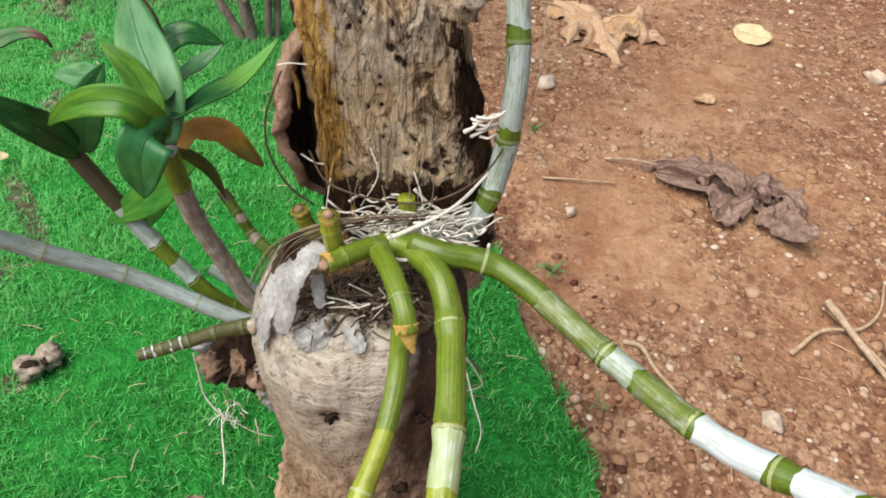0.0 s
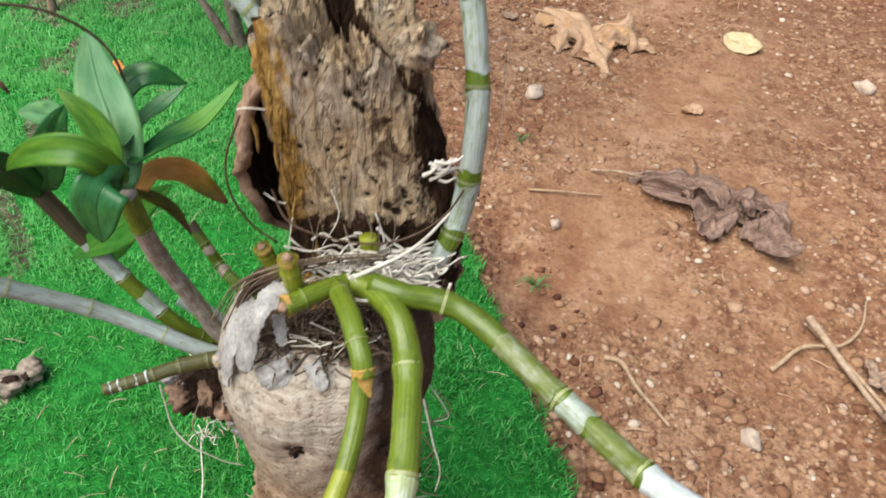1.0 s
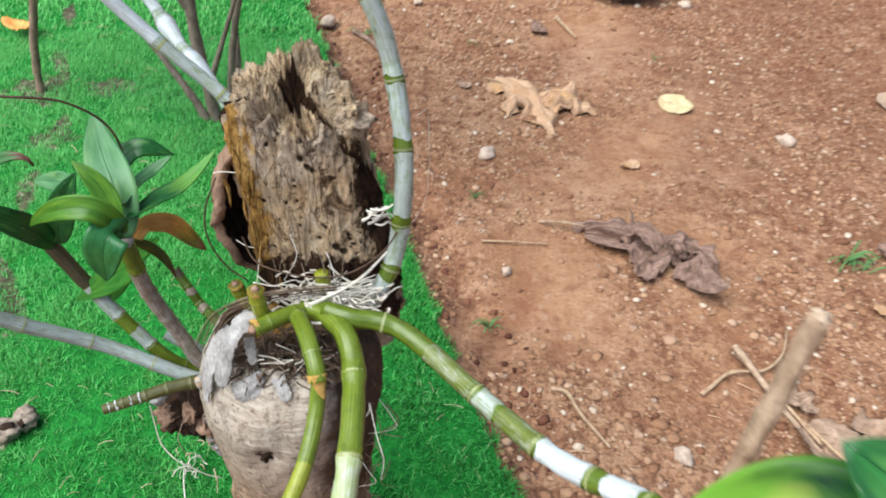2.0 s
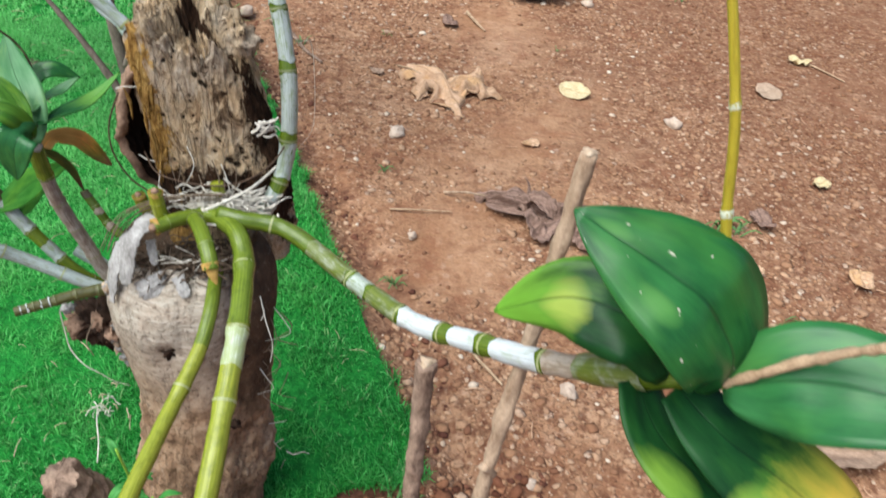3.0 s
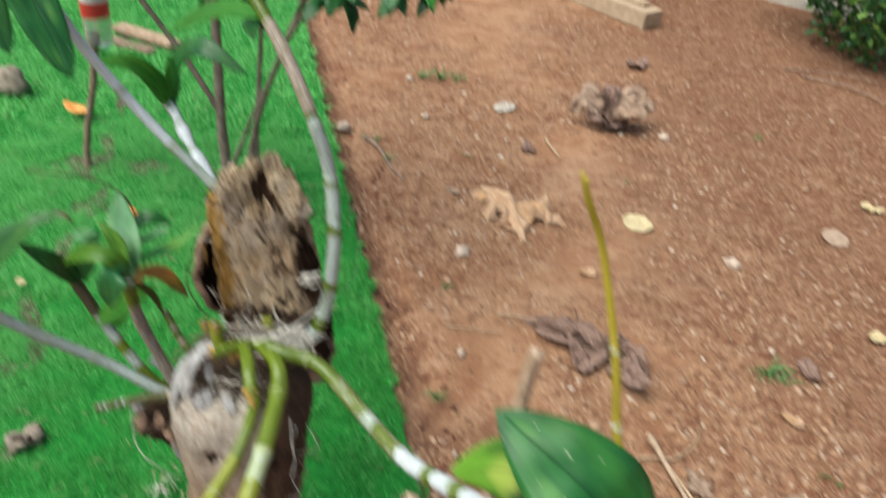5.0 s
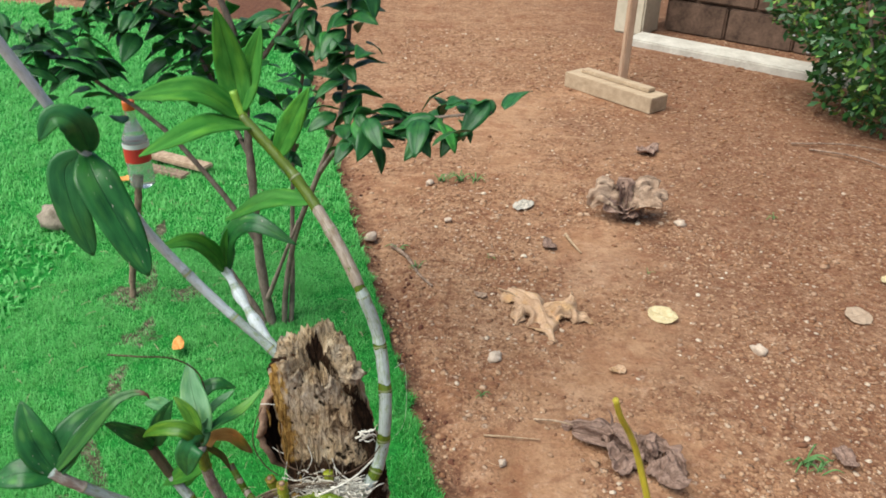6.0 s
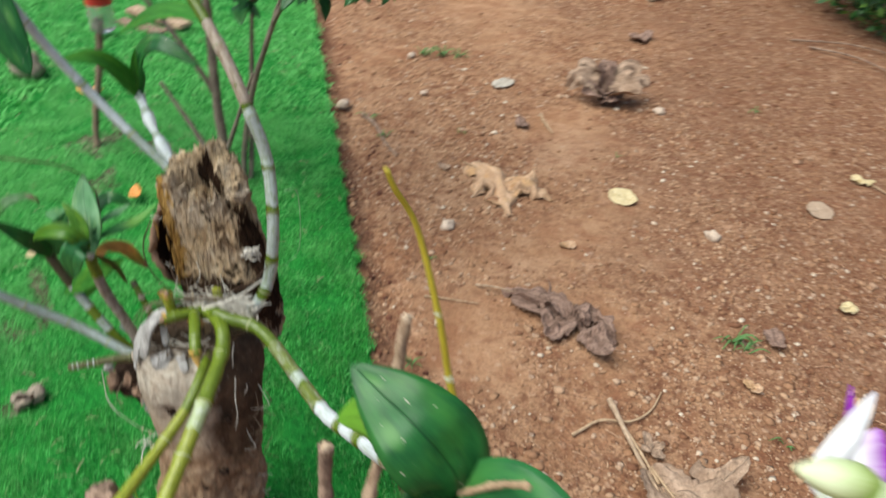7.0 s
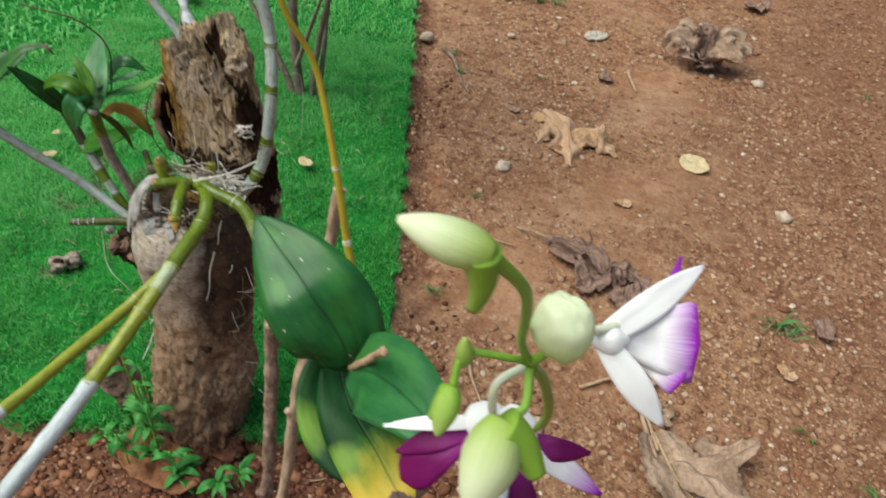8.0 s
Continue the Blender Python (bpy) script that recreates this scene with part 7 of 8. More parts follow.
    part("leaf_blade", sheet(lobed(2, 0.12, 12.0, 1.5, 0.3), (-0.118, 0.337, 0.006), -0.25, 0.038, 0.3, 12.0, 0.1, (0.0, 0.15)), RUST_DRY, t)
    stem((-0.18, 0.352, 0.008), (-0.15, 0.345, 0.012), 0.0015, t)
    for x, y, s, m, lb, sd in ((0.798, 2.636, 0.034, BROWN_DRY, "small dark brown dry leaf on the soil", 51), (0.353, 1.848, 0.02, BROWN_DRY, "small dark brown dry leaf on the soil", 52), (0.15, 1.56, 0.012, PALE_DRY, "small tan dry leaf scrap on the soil", 53), (1.055, 1.127, 0.016, CREAM_DRY, "small pale dry leaf on the soil", 54),
                               (0.865, 1.0, 0.021, BROWN_DRY, "small dark dry leaf on the soil", 55), (1.286, 1.704, 0.02, CREAM_DRY, "small pale dry leaf on the soil", 56), (0.925, 0.5, 0.02, PALE_DRY, "small tan dry leaf scrap on the soil", 57), (0.584, 0.383, 0.012, CREAM_DRY, "small pale dry husk on the soil", 58),
                               (0.79, 0.86, 0.013, TAN_DRY, "small tan dry leaf scrap on the soil", 59), (0.46, 1.26, 0.014, TAN_DRY, "small tan dry leaf scrap on the soil", 60), (0.98, 0.83, 0.02, TAN_DRY, "small tan dry leaf scrap on the soil", 61)):
        single("leaf_scrap", sheet(lobed(3, 0.15, sd, 1.5), (x, y, 0.002), sd, s, 0.5, sd, 0.2, rings=6, spokes=24), m, lb, "dead leaf", g)
    for x, y, s, sd in ((-0.544, 1.249, 0.014, 71), (-0.866, 1.728, 0.022, 72), (-1.02, 2.16, 0.02, 73)):
        single("leaf_scrap", sheet(lobed(2, 0.1, sd, 1.7), (x, y, 0.03), sd, s, 0.4, sd, 0.2, rings=6, spokes=24), ORANGE_BIT, "orange fallen leaf on the lawn", "dead leaf")
    for x, y, s, m, lb, sd in ((-0.217, 1.084, 0.014, CREAM_DRY, "pale fallen leaf on the lawn", 75), (-0.7, 0.9, 0.01, CREAM_DRY, "yellowish fallen leaf on the lawn", 76), (-0.74, 0.974, 0.007, CREAM_DRY, "yellowish fallen leaf on the lawn", 77), (-0.658, 0.995, 0.009, CREAM_DRY, "yellowish fallen leaf on the lawn", 78)):
        single("leaf_scrap", sheet(lobed(2, 0.1, sd, 1.2), (x, y, 0.03), sd, s, 0.3, sd, 0.2, rings=6, spokes=24), m, lb, "dead leaf")


def stones():
    for x, y, s, sd in ((0.18, 1.292, 0.021, 1), (0.815, 1.36, 0.021, 2), (0.783, 2.03, 0.02, 3), (-0.175, 1.867, 0.024, 4), (0.385, 0.6, 0.015, 5), (0.05, 2.0, 0.014, 16), (-0.02, 2.28, 0.018, 17), (0.93, 0.43, 0.012, 18), (0.3, 0.45, 0.01, 19), (0.185, 0.955, 0.01, 20)):
        single("stone", lump((x, y, s * 0.32), (s * 0.95, s * 0.72, s * 0.52), sd * 1.7, 0.55, 1.3, turn=sd), STONE, "pale angular pebble lying on the soil", "stone", "pebbles on the soil")


def twig(pts, r, label, material=TWIG):
    single("twig", tube(pts, lambda f: r * (1.1 - 0.6 * f), 8, 40, wobble=0.3, seed=r * 1e4), material, label, "twig")


def fallen_twigs():
    twig([(0.225, 0.71, 0.005), (0.245, 0.7, 0.009), (0.258, 0.668, 0.006), (0.268, 0.645, 0.01), (0.29, 0.612, 0.005)], 0.0034, "pale wavy dead root lying on the soil")
    twig([(0.508, 0.778, 0.02), (0.53, 0.715, 0.014), (0.555, 0.645, 0.008), (0.575, 0.6, 0.005)], 0.0052, "straight dry brown twig lying on the soil", STICK)
    twig([(0.44, 0.7, 0.004), (0.49, 0.735, 0.009), (0.545, 0.742, 0.008), (0.585, 0.775, 0.006), (0.612, 0.825, 0.004)], 0.003, "thin forked dry twig lying on the soil")
    twig([(0.15, 1.03, 0.004), (0.2, 1.025, 0.007), (0.265, 1.024, 0.004)], 0.002, "thin dry straw lying on the soil")
    twig([(0.412, 1.93, 0.005), (0.42, 1.88, 0.01), (0.445, 1.815, 0.004)], 0.005, "short orange-brown twig lying on the soil")
    twig([(-0.11, 1.82, 0.005), (-0.06, 1.75, 0.008), (-0.02, 1.66, 0.005), (0.02, 1.6, 0.004)], 0.006, "grey dead twig lying along the lawn edge", STICK_DARK)
    twig([(1.3, 1.72, 0.004), (1.33, 1.66, 0.008), (1.37, 1.6, 0.005)], 0.003, "thin pale dry twig lying on the soil")
    twig([(1.45, 2.72, 0.01), (1.6, 2.62, 0.02), (1.72, 2.45, 0.01)], 0.004, "dry twig lying near the hedge", STICK_DARK)
    twig([(1.4, 2.78, 0.01), (1.62, 2.76, 0.02), (1.8, 2.7, 0.01)], 0.0035, "dry twig lying near the hedge", STICK_DARK)


def tuft(x, y, size, seed, count=16, label="small green grass tuft growing in the soil"):
    r = np.random.default_rng(seed)
    t = thing("weed", (x, y, 0), label, "weed", "weeds in the soil")
    for k in range(int(count * 0.7)):
        a, L = r.uniform(0, 6.28), size * r.uniform(0.4, 1.2)
        d = np.array((math.cos(a), math.sin(a), 0)) * L
        p = np.array((x, y, 0.0)) + (r.uniform(-0.2, 0.2) * size, r.uniform(-0.2, 0.2) * size, 0)
        part("blade", blade([p, p + d * 0.5 + (0, 0, L * 0.5), p + d + (0, 0, L * r.uniform(0.15, 0.5))], size * r.uniform(0.07, 0.12), (r.uniform(-0.4, 0.4), r.uniform(-0.4, 0.4), 1), slim_shape, 0.2, 0, 0.0005, 7, 4, 0, k), TUFT_LEAF, t)


def weed(x, y, height, seed, leaves=8, lean=(0, 0), size=0.022):
    r = np.random.default_rng(seed)
    t = thing("weed", (x, y, 0), "low broad-leaved green weed growing at the stump foot", "weed", "weeds at the stump foot")
    top = np.array((x + lean[0], y + lean[1], height))
    P = spline([(x, y, 0), (np.array((x, y, 0)) + top) / 2 + (0.004, 0, 0.01), top], 8)
    part("stem", tube([(x, y, -0.005), (np.array((x, y, 0)) + top) / 2 + (0.004, 0, 0.01), top], 0.0012, 7, 20), STALK, t)
    for k in range(leaves):
        p = P[int((0.3 + 0.7 * (k + r.random()) / leaves) * (len(P) - 1))]
        a = k * 2.4 + r.uniform(-0.7, 0.7)
        L = size * r.uniform(0.6, 1.5)
        d = np.array((math.cos(a), math.sin(a), 0)) * L
        rise = r.uniform(-0.3, 0.7) * L
        part("leaf", blade([p, p + d * 0.5 + (0, 0, 0.3 * L + rise * 0.5), p + d + (0, 0, rise)], L * r.uniform(0.3, 0.46), (r.uniform(-0.5, 0.5), r.uniform(-0.5, 0.3), 1), None, 0.25, 0.1, 0.0005, 9, 6, 0.2, k), WEED_LEAF, t)


def dry_chips(count, seed):
    """Slivers of straw, bark and root strewn over the soil."""
    r = np.random.default_rng(seed)
    bits = []
    while len(bits) < count:
        x, y = r.uniform(-0.2, 1.4), r.uniform(0.15, 2.4)
        if in_lawn(np.array(x), np.array(y), -0.01):
            continue
        a, L = r.uniform(0, 6.28), r.uniform(0.004, 0.016)
        d = np.array((math.cos(a), math.sin(a), r.uniform(-0.1, 0.1))) * L
        p = np.array((x, y, relief(x, y) + 0.0035))
        bits.append(tube([p - d, p + r.uniform(-0.2, 0.2, 3) * (L, L, 0.004), p + d], r.uniform(0.0005, 0.0013), 5, 6, 3, squash=0.6))
    single("dry_chips", join(*bits), CHIP, "small dry slivers of straw and bark strewn over the soil", "litter", kind="stuff")


def weeds():
    for k, (x, y, s, n) in enumerate(((0.149, 0.834, 0.03, 18), (0.147, 1.159, 0.022, 12), (0.179, 0.619, 0.018, 8), (0.019, 2.31, 0.05, 16), (0.09, 2.32, 0.055, 18), (0.14, 2.315, 0.045, 14), (-0.082, 1.794, 0.04, 14), (-0.03, 1.7, 0.03, 10), (0.78, 0.99, 0.05, 18), (0.8, 0.965, 0.035, 10), (0.816, 0.733, 0.03, 8), (0.905, 0.62, 0.045, 18), (0.93, 0.54, 0.05, 20), (0.96, 0.6, 0.04, 14),
                                     (0.54, 0.4, 0.024, 8), (0.41, 0.358, 0.02, 8), (0.515, 0.372, 0.02, 7), (0.18, 1.77, 0.02, 8), (0.62, 1.72, 0.018, 8), (1.1, 2.1, 0.03, 8), (0.32, 0.36, 0.016, 6), (0.12, 0.43, 0.03, 14), (0.15, 0.44, 0.022, 10))):
        tuft(x, y, s, 300 + k, n)
    for k, (x, y, h, n, lean, s) in enumerate(((-0.148, 0.372, 0.1, 9, (0.005, -0.01), 0.026), (-0.15, 0.36, 0.07, 8, (-0.01, 0), 0.022), (-0.19, 0.34, 0.035, 8, (-0.01, 0), 0.022), (-0.13, 0.335, 0.045, 8, (0.01, 0), 0.024), (-0.02, 0.335, 0.03, 7, (0.0, -0.01), 0.024), (-0.005, 0.35, 0.035, 7, (0.01, 0), 0.022), (-0.075, 0.325, 0.03, 6, (0, 0), 0.024), (-0.165, 0.4, 0.1, 8, (0, 0), 0.02), (-0.08, 0.35, 0.05, 6, (0, 0), 0.016), (-0.118, 0.345, 0.19, 9, (-0.002, -0.012), 0.028), (-0.135, 0.35, 0.25, 7, (-0.01, -0.005), 0.02), (-0.085, 0.325, 0.09, 6, (0.01, -0.01), 0.026), (-0.155, 0.325, 0.09, 6, (0.0, -0.01), 0.027))):
        weed(x, y, h, 400 + k, n, lean, s)


def dry_weed():
    """A withered pale weed that lies curled in the turf by the stump."""
    r = np.random.default_rng(77)
    t = thing("dry_weed", (-0.24, 0.57, 0.015), "withered pale weed with curled strands lying in the turf", "weed")
    part("stem", tube([(-0.25, 0.568, 0.03), (-0.245, 0.545, 0.034), (-0.237, 0.515, 0.03), (-0.234, 0.49, 0.024)], 0.0009, 6, 24), ROOT, t)
    for k in range(20):
        a, e = r.uniform(0, 6.28), r.uniform(0.006, 0.015)
        p = np.array((-0.238 + r.normal(0, 0.01), 0.573 + r.normal(0, 0.008), 0.028 + r.uniform(0, 0.012)))
        d = np.array((math.cos(a), math.sin(a), r.uniform(-0.2, 0.4))) * e
        part("strand", tube([p - d * 0.5, p + (0, 0, 0.005), p + d * 0.6 + r.uniform(-0.004, 0.004, 3), p + d], r.uniform(0.0004, 0.0008), 5, 9, 4), ROOT if k % 3 else PALEWOOD, t)


def coconut_scrap():
    t = thing("husk_piece", (-0.47, 0.635, 0.02), "grey-brown dried fruit husk with a dark hollow lying on the lawn", "husk")
    part("shell", lump((-0.48, 0.624, 0.03), (0.0175, 0.015, 0.013), 4.0, 0.55, 1.5, 16, 24, -0.5), SHELL, t)
    part("lobe", lump((-0.4645, 0.641, 0.031), (0.0155, 0.014, 0.013), 9.0, 0.55, 1.6, 16, 24, 0.5), SHELL, t)
    # near-black lumps stand for the shade in the husk's openings
    part("hole", lump((-0.477, 0.6215, 0.0415), (0.0085, 0.0045, 0.0022), 2.0, 0.6, 2.0, 10, 14, 0.3), HOLLOW, t)
    part("hole", lump((-0.463, 0.629, 0.037), (0.004, 0.005, 0.004), 5.0, 0.6, 2.0, 10, 14, 0.6), HOLLOW, t)
    t = thing("brick_piece", (-1.1, 1.83, 0.02), "broken reddish brown brick piece lying on the lawn", "brick")
    part("body", lump((-1.1, 1.83, 0.05), (0.05, 0.04, 0.04), 7.0, 0.4, 1.4, 10, 14), SHELL, t)


def bottle():
    t = thing("bottle_on_stick", (-0.741, 1.48, 0.0), "clear plastic bottle with orange cap set on a dark stick", "bottle")
    part("stick", tube([(-0.745, 1.478, -0.02), (-0.73, 1.485, 0.1), (-0.7, 1.49, 0.22), (-0.676, 1.496, 0.35)], 0.008, 9, 40, wobble=0.3), STICK_DARK, t)
    a, b = np.array((-0.672, 1.5, 0.318)), np.array((-0.674, 1.5, 0.512))
    def prof(f):
        if f < 0.62:
            return 0.029 * (1 - 0.05 * math.sin(f * 30) ** 8) * min(1, 0.75 + f * 8)
        if f < 0.85:
            return 0.029 - (f - 0.62) / 0.23 * 0.018
        return 0.0112
    part("body", tube([a, (a + b) / 2, b], prof, 24, 60, cap=True), CLEAR, t, "clear ribbed plastic body")
    part("cap", tube([b - (0, 0, 0.006), b + (0, 0, 0.004), b + (0, 0, 0.014)], 0.0138, 20, 8), CAP, t, "orange screw cap")
    part("label_band", tube([a, (a + b) / 2, b], 0.0298, 24, 10, f0=0.34, f1=0.53, cap=False), LABEL, t, "red label with white marks")
    part("label_mark", tube([a, (a + b) / 2, b], 0.0302, 24, 4, f0=0.52, f1=0.58, cap=False), LABEL_WHITE, t)


def plank():
    t = thing("plank_piece", (-0.9, 2.3, 0.02), "broken brown wooden plank piece leaning on the lawn", "plank")
    part("board", box(-0.13, -0.028, 0, 0.13, 0.028, 0.018, radians(-25), (-0.9, 2.32, 0.03), 0.004), STICK, t, smooth=False)
    part("dark_underside", box(-0.1, -0.05, 0, 0.1, 0.0, 0.022, radians(-22), (-0.93, 2.29, 0.006), 0.004), STICK_DARK, t, smooth=False)


def board_and_post():
    t = thing("timber_beam", (0.8, 3.32, 0.0), "sawn timber beam with a thinner batten on top, lying on the soil", "beam")
    ang = math.atan2(3.09 - 3.46, 0.89 - 0.571)
    at = ((0.571 + 0.89) / 2 + 0.055, (3.46 + 3.09) / 2 + 0.065, 0.0)
    part("beam", box(-0.26, -0.06, 0, 0.25, 0.06, 0.07, ang, at, 0.003), TIMBER, t, smooth=False)
    part("batten", box(-0.21, -0.005, 0.071, 0.19, 0.045, 0.088, ang, at, 0.003), TIMBER, t, smooth=False)
    p = thing("post", (0.868, 3.6, 0), "slim weathered wooden post standing in the soil", "post")
    part("shaft", box(-0.019, -0.019, -0.05, 0.019, 0.019, 1.6, 0.3, (0.872, 3.62, 0), 0.005), POST, p, smooth=False)


def kerb_and_wall():
    d = np.array((1.944 - 1.041, 3.656 - 4.355))
    ang, L = math.atan2(d[1], d[0]), np.linalg.norm(d)
    at = (1.041, 4.355, 0.0)
    v, f, c = box(-0.03, -0.02, -0.05, L + 0.09, 0.2, 0.042, ang, at, 0.008)
    tagged(new("kerb", mesh_of("kerb", v, f, CONCRETE, None, False)), "pale cast concrete kerb slab, chipped at the edge", "kerb", kind="structure")
    wall = new("wall_blocks")
    tagged(wall, "dark low wall of rough laterite blocks in shade", "wall", kind="structure")
    ORIGIN[wall.name] = np.zeros(3)
    r = np.random.default_rng(61)
    for row in range(5):
        x = -0.02 - 0.2 * (row % 2)
        while x < 2.6:
            w = r.uniform(0.36, 0.42)
            part("block", box(x, 0.5, 0.2 * row, x + w - 0.012, 0.72 + r.uniform(-0.012, 0.012), 0.2 * row + 0.188, ang, at, 0.01), BLOCK, wall, smooth=False)
            x += w
    part("mortar", box(-0.04, 0.53, 0.0, 2.6, 0.7, 0.99, ang, at, 0.004), BLOCK, wall, smooth=False)
    v, f, c = box(-0.24, 0.24, 0.0, -0.05, 0.46, 1.9, ang, at, 0.01)
    tagged(new("pillar", mesh_of("pillar", v, f, PLASTER, None, False)), "cream plastered pillar at the end of the kerb", "pillar", kind="structure")
    v, f, c = box(-0.3, 1.5, 0.0, 4.5, 1.7, 2.4, ang, at, 0.01)
    tagged(new("wall_back", mesh_of("wall_back", v, f, BLOCK, None, False)), "dark rear wall of the shed", "wall", kind="structure")
    # slab out of view, added to keep daylight off the walls below
    v, f, c = box(-0.4, 0.2, 1.9, 4.6, 2.2, 1.98, ang, at, 0.01)
    tagged(new("added_roof_slab", mesh_of("added_roof_slab", v, f, CONCRETE, None, False)), "unseen flat concrete slab added to keep the shed dark", "roof", kind="structure")


# ---- shrubs ----
def shared_leaf(name, length, width, material, seed):
    v, f, c = blade([(0, 0, 0), (length * 0.5, 0, length * 0.06), (length, 0, -length * 0.08)], width, (0, 0, 1), None, 0.25, 0.05, 0.0005, 9, 4, 0.15, seed)
    return mesh_of(name, v, f, material, c)


def put_leaf(mesh, parent, at, direction, roll, scale):
    ob = new("leaf", mesh)
    ob.parent = parent
    x = Vector(direction).normalized()
    up = Vector((0, 0, 1)) - x * x.z
    up = up.normalized() if up.length > 1e-3 else Vector((0, 1, 0))
    y = up.cross(x)
    rot = Matrix((x, y, up)).transposed().to_4x4() @ Matrix.Rotation(roll, 4, "X")
    o = ORIGIN[parent.name]
    ob.matrix_local = Matrix.Translation(Vector(at) - Vector(o)) @ rot @ Matrix.Diagonal((scale, scale, scale, 1))
    return ob


def shrub():
    s = thing("shrub", (-0.36, 1.38, 0), "young shrub with grey-brown stems and glossy dark green leaves", "shrub")
    stems = [
        ([(-0.36, 1.385, -0.01), (-0.374, 1.38, 0.18), (-0.373, 1.38, 0.45), (-0.374, 1.38, 0.68), (-0.405, 1.38, 0.8), (-0.43, 1.38, 0.95)], 0.0125, 0.005),
        ([(-0.335, 1.39, -0.01), (-0.32, 1.385, 0.12), (-0.28, 1.36, 0.28), (-0.21, 1.3, 0.45), (-0.15, 1.25, 0.6), (-0.135, 1.27, 0.72), (-0.13, 1.3, 0.84)], 0.0075, 0.004),
        ([(-0.21, 1.3, 0.45), (-0.14, 1.2, 0.56), (-0.07, 1.13, 0.62), (0.04, 1.07, 0.66), (0.13, 1.045, 0.68)], 0.005, 0.0022),
        ([(-0.374, 1.38, 0.24), (-0.45, 1.37, 0.38), (-0.55, 1.36, 0.52), (-0.66, 1.34, 0.62), (-0.8, 1.3, 0.745)], 0.007, 0.003),
        ([(-0.374, 1.38, 0.45), (-0.44, 1.42, 0.58), (-0.5, 1.46, 0.68), (-0.58, 1.5, 0.79)], 0.006, 0.003),
        ([(-0.32, 1.395, -0.01), (-0.31, 1.4, 0.1), (-0.3, 1.42, 0.3), (-0.28, 1.42, 0.5), (-0.23, 1.4, 0.72)], 0.007, 0.003),
        ([(-0.36, 1.36, 0.1), (-0.31, 1.33, 0.22), (-0.26, 1.3, 0.34)], 0.006, 0.003),
        ([(-0.374, 1.38, 0.6), (-0.3, 1.36, 0.7), (-0.2, 1.36, 0.82), (-0.1, 1.34, 0.88)], 0.006, 0.003),
        ([(-0.374, 1.38, 0.68), (-0.48, 1.37, 0.74), (-0.6, 1.36, 0.78), (-0.7, 1.36, 0.8)], 0.005, 0.0025),
        ([(-0.37, 1.38, -0.01), (-0.4, 1.385, 0.06), (-0.46, 1.4, 0.16), (-0.52, 1.42, 0.24)], 0.009, 0.004),
    ]
    for pts, a, b in stems:
        part("stem", tube(pts, lambda f, a=a, b=b: a + (b - a) * f, 9, 44, wobble=0.22, seed=a * 999), SHRUB_BARK, s)
    r = np.random.default_rng(77)
    kinds = [shared_leaf("shrub_leaf", 0.075, 0.034, SHRUB_LEAF, k) for k in range(3)]
    pale = shared_leaf("shrub_leaf_pale", 0.06, 0.026, WEED_LEAF, 9)
    dense = ((2, 0.3, 1.0, 64, 0.05), (1, 0.7, 1.0, 40, 0.06), (7, 0.3, 1.0, 60, 0.08), (8, 0.3, 1.0, 110, 0.11), (4, 0.4, 1.0, 70, 0.09), (3, 0.65, 1.0, 64, 0.08), (5, 0.6, 1.0, 26, 0.06), (0, 0.55, 1.0, 26, 0.06))
    for idx, f0, f1, count, spread_ in dense:
        C = spline(stems[idx][0], 8)
        for k in range(count):
            p = resample(C, [r.uniform(f0, f1)])[0][0] + r.normal(0, spread_ * 0.35, 3)
            a = r.uniform(0, 6.28)
            put_leaf(pale if r.random() < 0.07 else kinds[k % 3], s, p, (math.cos(a), math.sin(a), r.uniform(-0.75, 0.25)), r.uniform(-0.6, 0.6), r.uniform(0.65, 1.2))


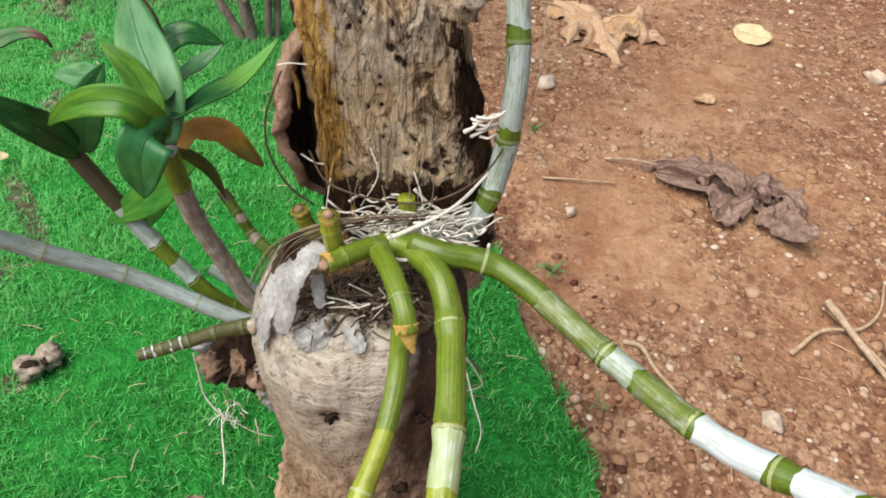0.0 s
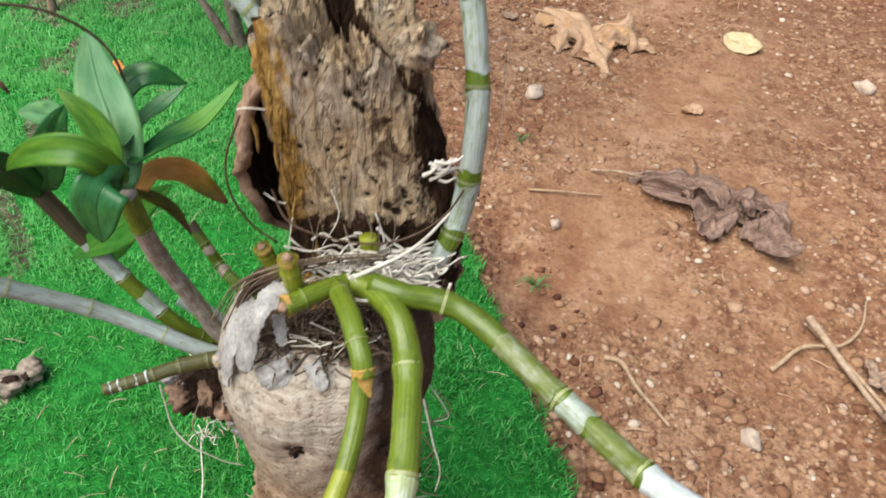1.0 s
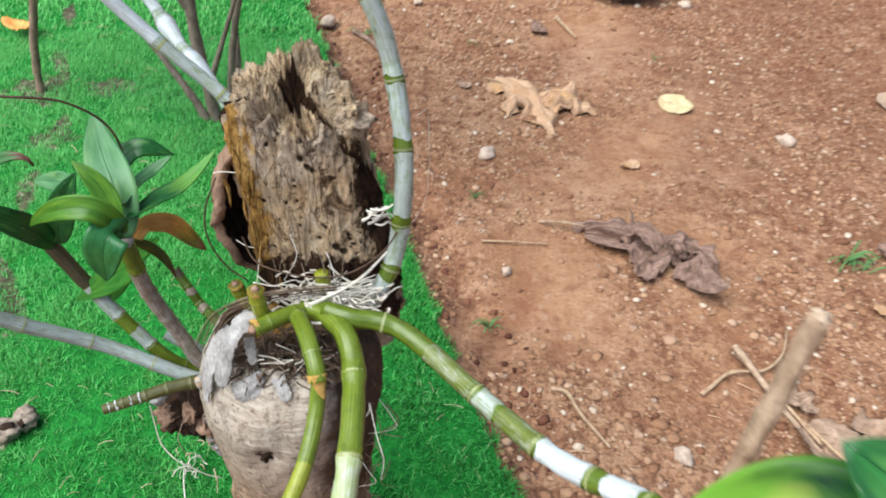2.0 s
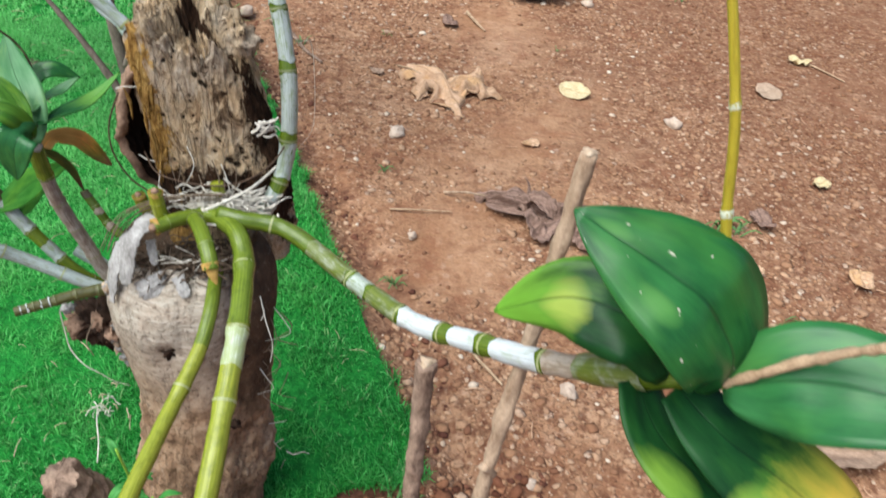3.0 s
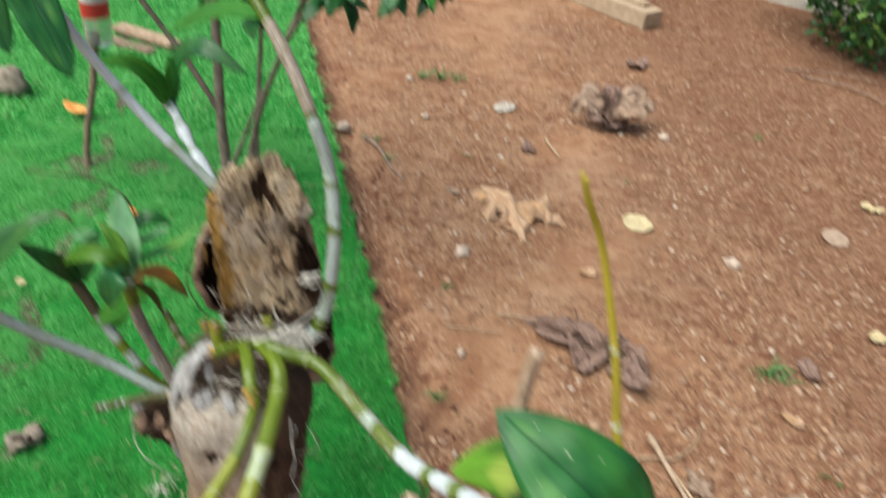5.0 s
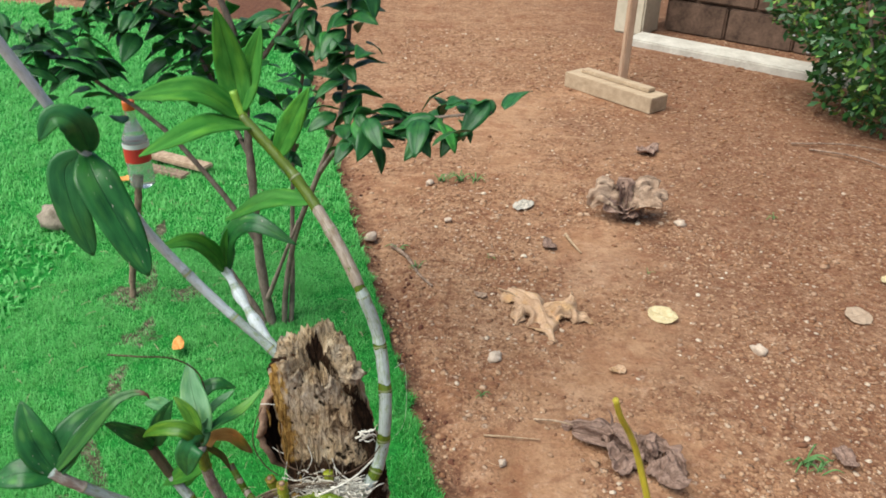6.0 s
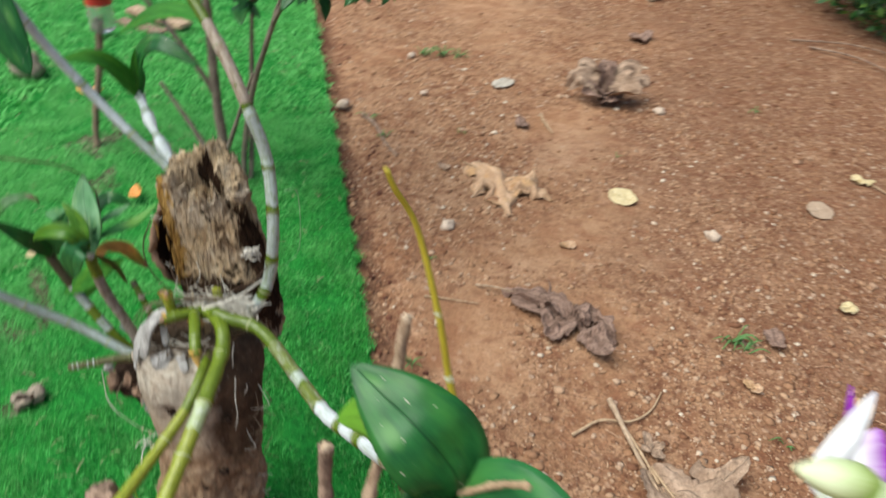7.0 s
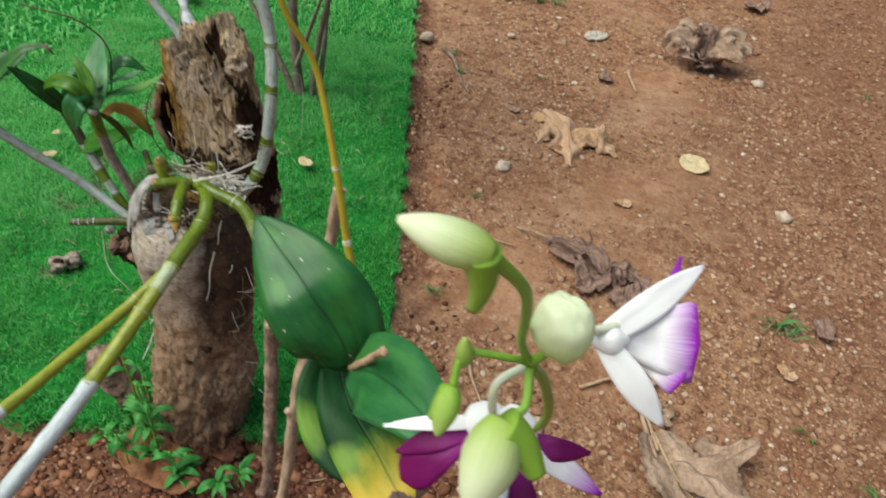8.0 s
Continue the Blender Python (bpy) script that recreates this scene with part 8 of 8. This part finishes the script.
def hedge():
    s = thing("hedge_bush", (2.1, 3.1, 0), "dense dark green bush with small white flowers beside the kerb", "bush")
    r = np.random.default_rng(88)
    for k in range(14):
        a, h = r.uniform(0, 6.28), r.uniform(0.4, 0.9)
        p = np.array((2.1 + r.uniform(-0.15, 0.15), 3.1 + r.uniform(-0.2, 0.2), -0.02))
        d = np.array((math.cos(a) * 0.35, math.sin(a) * 0.45, h))
        part("stem", tube([p, p + d * 0.5 + (0, 0, 0.1), p + d], lambda f: 0.012 - 0.008 * f, 7, 20, wobble=0.2, seed=k), SHRUB_BARK, s)
    def crown(name, count, L, W, material, seed, pick=None):
        q = np.random.default_rng(seed)
        u = q.normal(size=(count, 3))
        u /= np.linalg.norm(u, axis=1)[:, None]
        k = 0.72 + 0.28 * q.random(count) ** 0.5
        lump_ = np.array([1 + 0.3 * noise.noise((a * 2.2, b * 2.2, c * 2.2 + seed * 0.0)) for a, b, c in u])
        P = np.stack([2.06 + u[:, 0] * 0.58 * k * lump_, 3.12 + u[:, 1] * 0.62 * k * lump_, 0.58 + u[:, 2] * 0.6 * k * lump_], 1)
        P = P[P[:, 2] > 0.02]
        n = len(P)
        d = q.normal(size=(n, 3)) + (P - (2.12, 3.12, 0.4)) * 1.2
        d /= np.linalg.norm(d, axis=1)[:, None]
        up = np.cross(d, q.normal(size=(n, 3)))
        up /= np.linalg.norm(up, axis=1)[:, None]
        s_ = q.uniform(0.6, 1.2, n)[:, None]
        V = np.stack([P, P + d * L * 0.5 * s_ + up * W * s_, P + d * L * s_, P + d * L * 0.5 * s_ - up * W * s_], 1).reshape(-1, 3)
        ob = quick_mesh(name, V, np.arange(n * 4).reshape(-1, 4), np.zeros((0, 3), int), material)
        ob.parent = s
        ob.location = -ORIGIN[s.name]
        return tagged(ob, kind="stuff")
    crown("foliage", 11500, 0.05, 0.011, HEDGE_LEAF, 90)
    crown("fresh_foliage", 2300, 0.045, 0.011, HEDGE_FRESH, 91)
    crown("blossom", 420, 0.018, 0.008, PETAL, 92)


m = Mat("hedge_leaf", 0.4, 0.4)
HEDGE_LEAF = m.color(m.ramp(m.island(), (0.0, (0.012, 0.05, 0.012)), (1.0, (0.04, 0.13, 0.025)))).m
m = Mat("hedge_young_leaf", 0.45, 0.4)
HEDGE_FRESH = m.color(m.ramp(m.island(), (0.0, (0.12, 0.26, 0.04)), (1.0, (0.25, 0.4, 0.07)))).m

fallen_leaves()
stones()
fallen_twigs()
dry_chips(260, 97)
weeds()
dry_weed()
coconut_scrap()
bottle()
plank()
board_and_post()
kerb_and_wall()
shrub()
hedge()


# ---- loose clods and pebbles that lie nearest the path ----
def loose_pieces():
    r = np.random.default_rng(95)
    for name, material, x0, x1, y0, y1, count, lo, hi in (("clod", FRONT_CLOD, -0.42, 0.3, 0.1, 0.4, 90, 0.0045, 0.009), ("pebble", GRIT, 0.2, 1.15, 0.3, 1.6, 170, 0.004, 0.008)):
        shapes = [mesh_of(name, *lump((0, 0, 0), (1.0, 0.8, 0.6), k * 3.1, 1.15, 2.2, 6, 8)[:2], material, None, False) for k in range(6)]
        k = 0
        while k < count:
            x, y = r.uniform(x0, x1), r.uniform(y0, y1)
            if in_lawn(np.array(x), np.array(y), -0.01) or r.random() > 0.15 + float(loose_share(np.array([x]), np.array([y]))[0]):
                continue
            ob = new(name, shapes[k % 6])
            ob.parent = GROUND
            size = lo * (hi / lo) ** (r.random() ** 1.8)
            ob.matrix_local = Matrix.Translation((x, y, relief(x, y) + size * 0.22)) @ Matrix.Rotation(r.uniform(0, 6.28), 4, "Z") @ Matrix.Diagonal((size, size, size, 1))
            k += 1


loose_pieces()
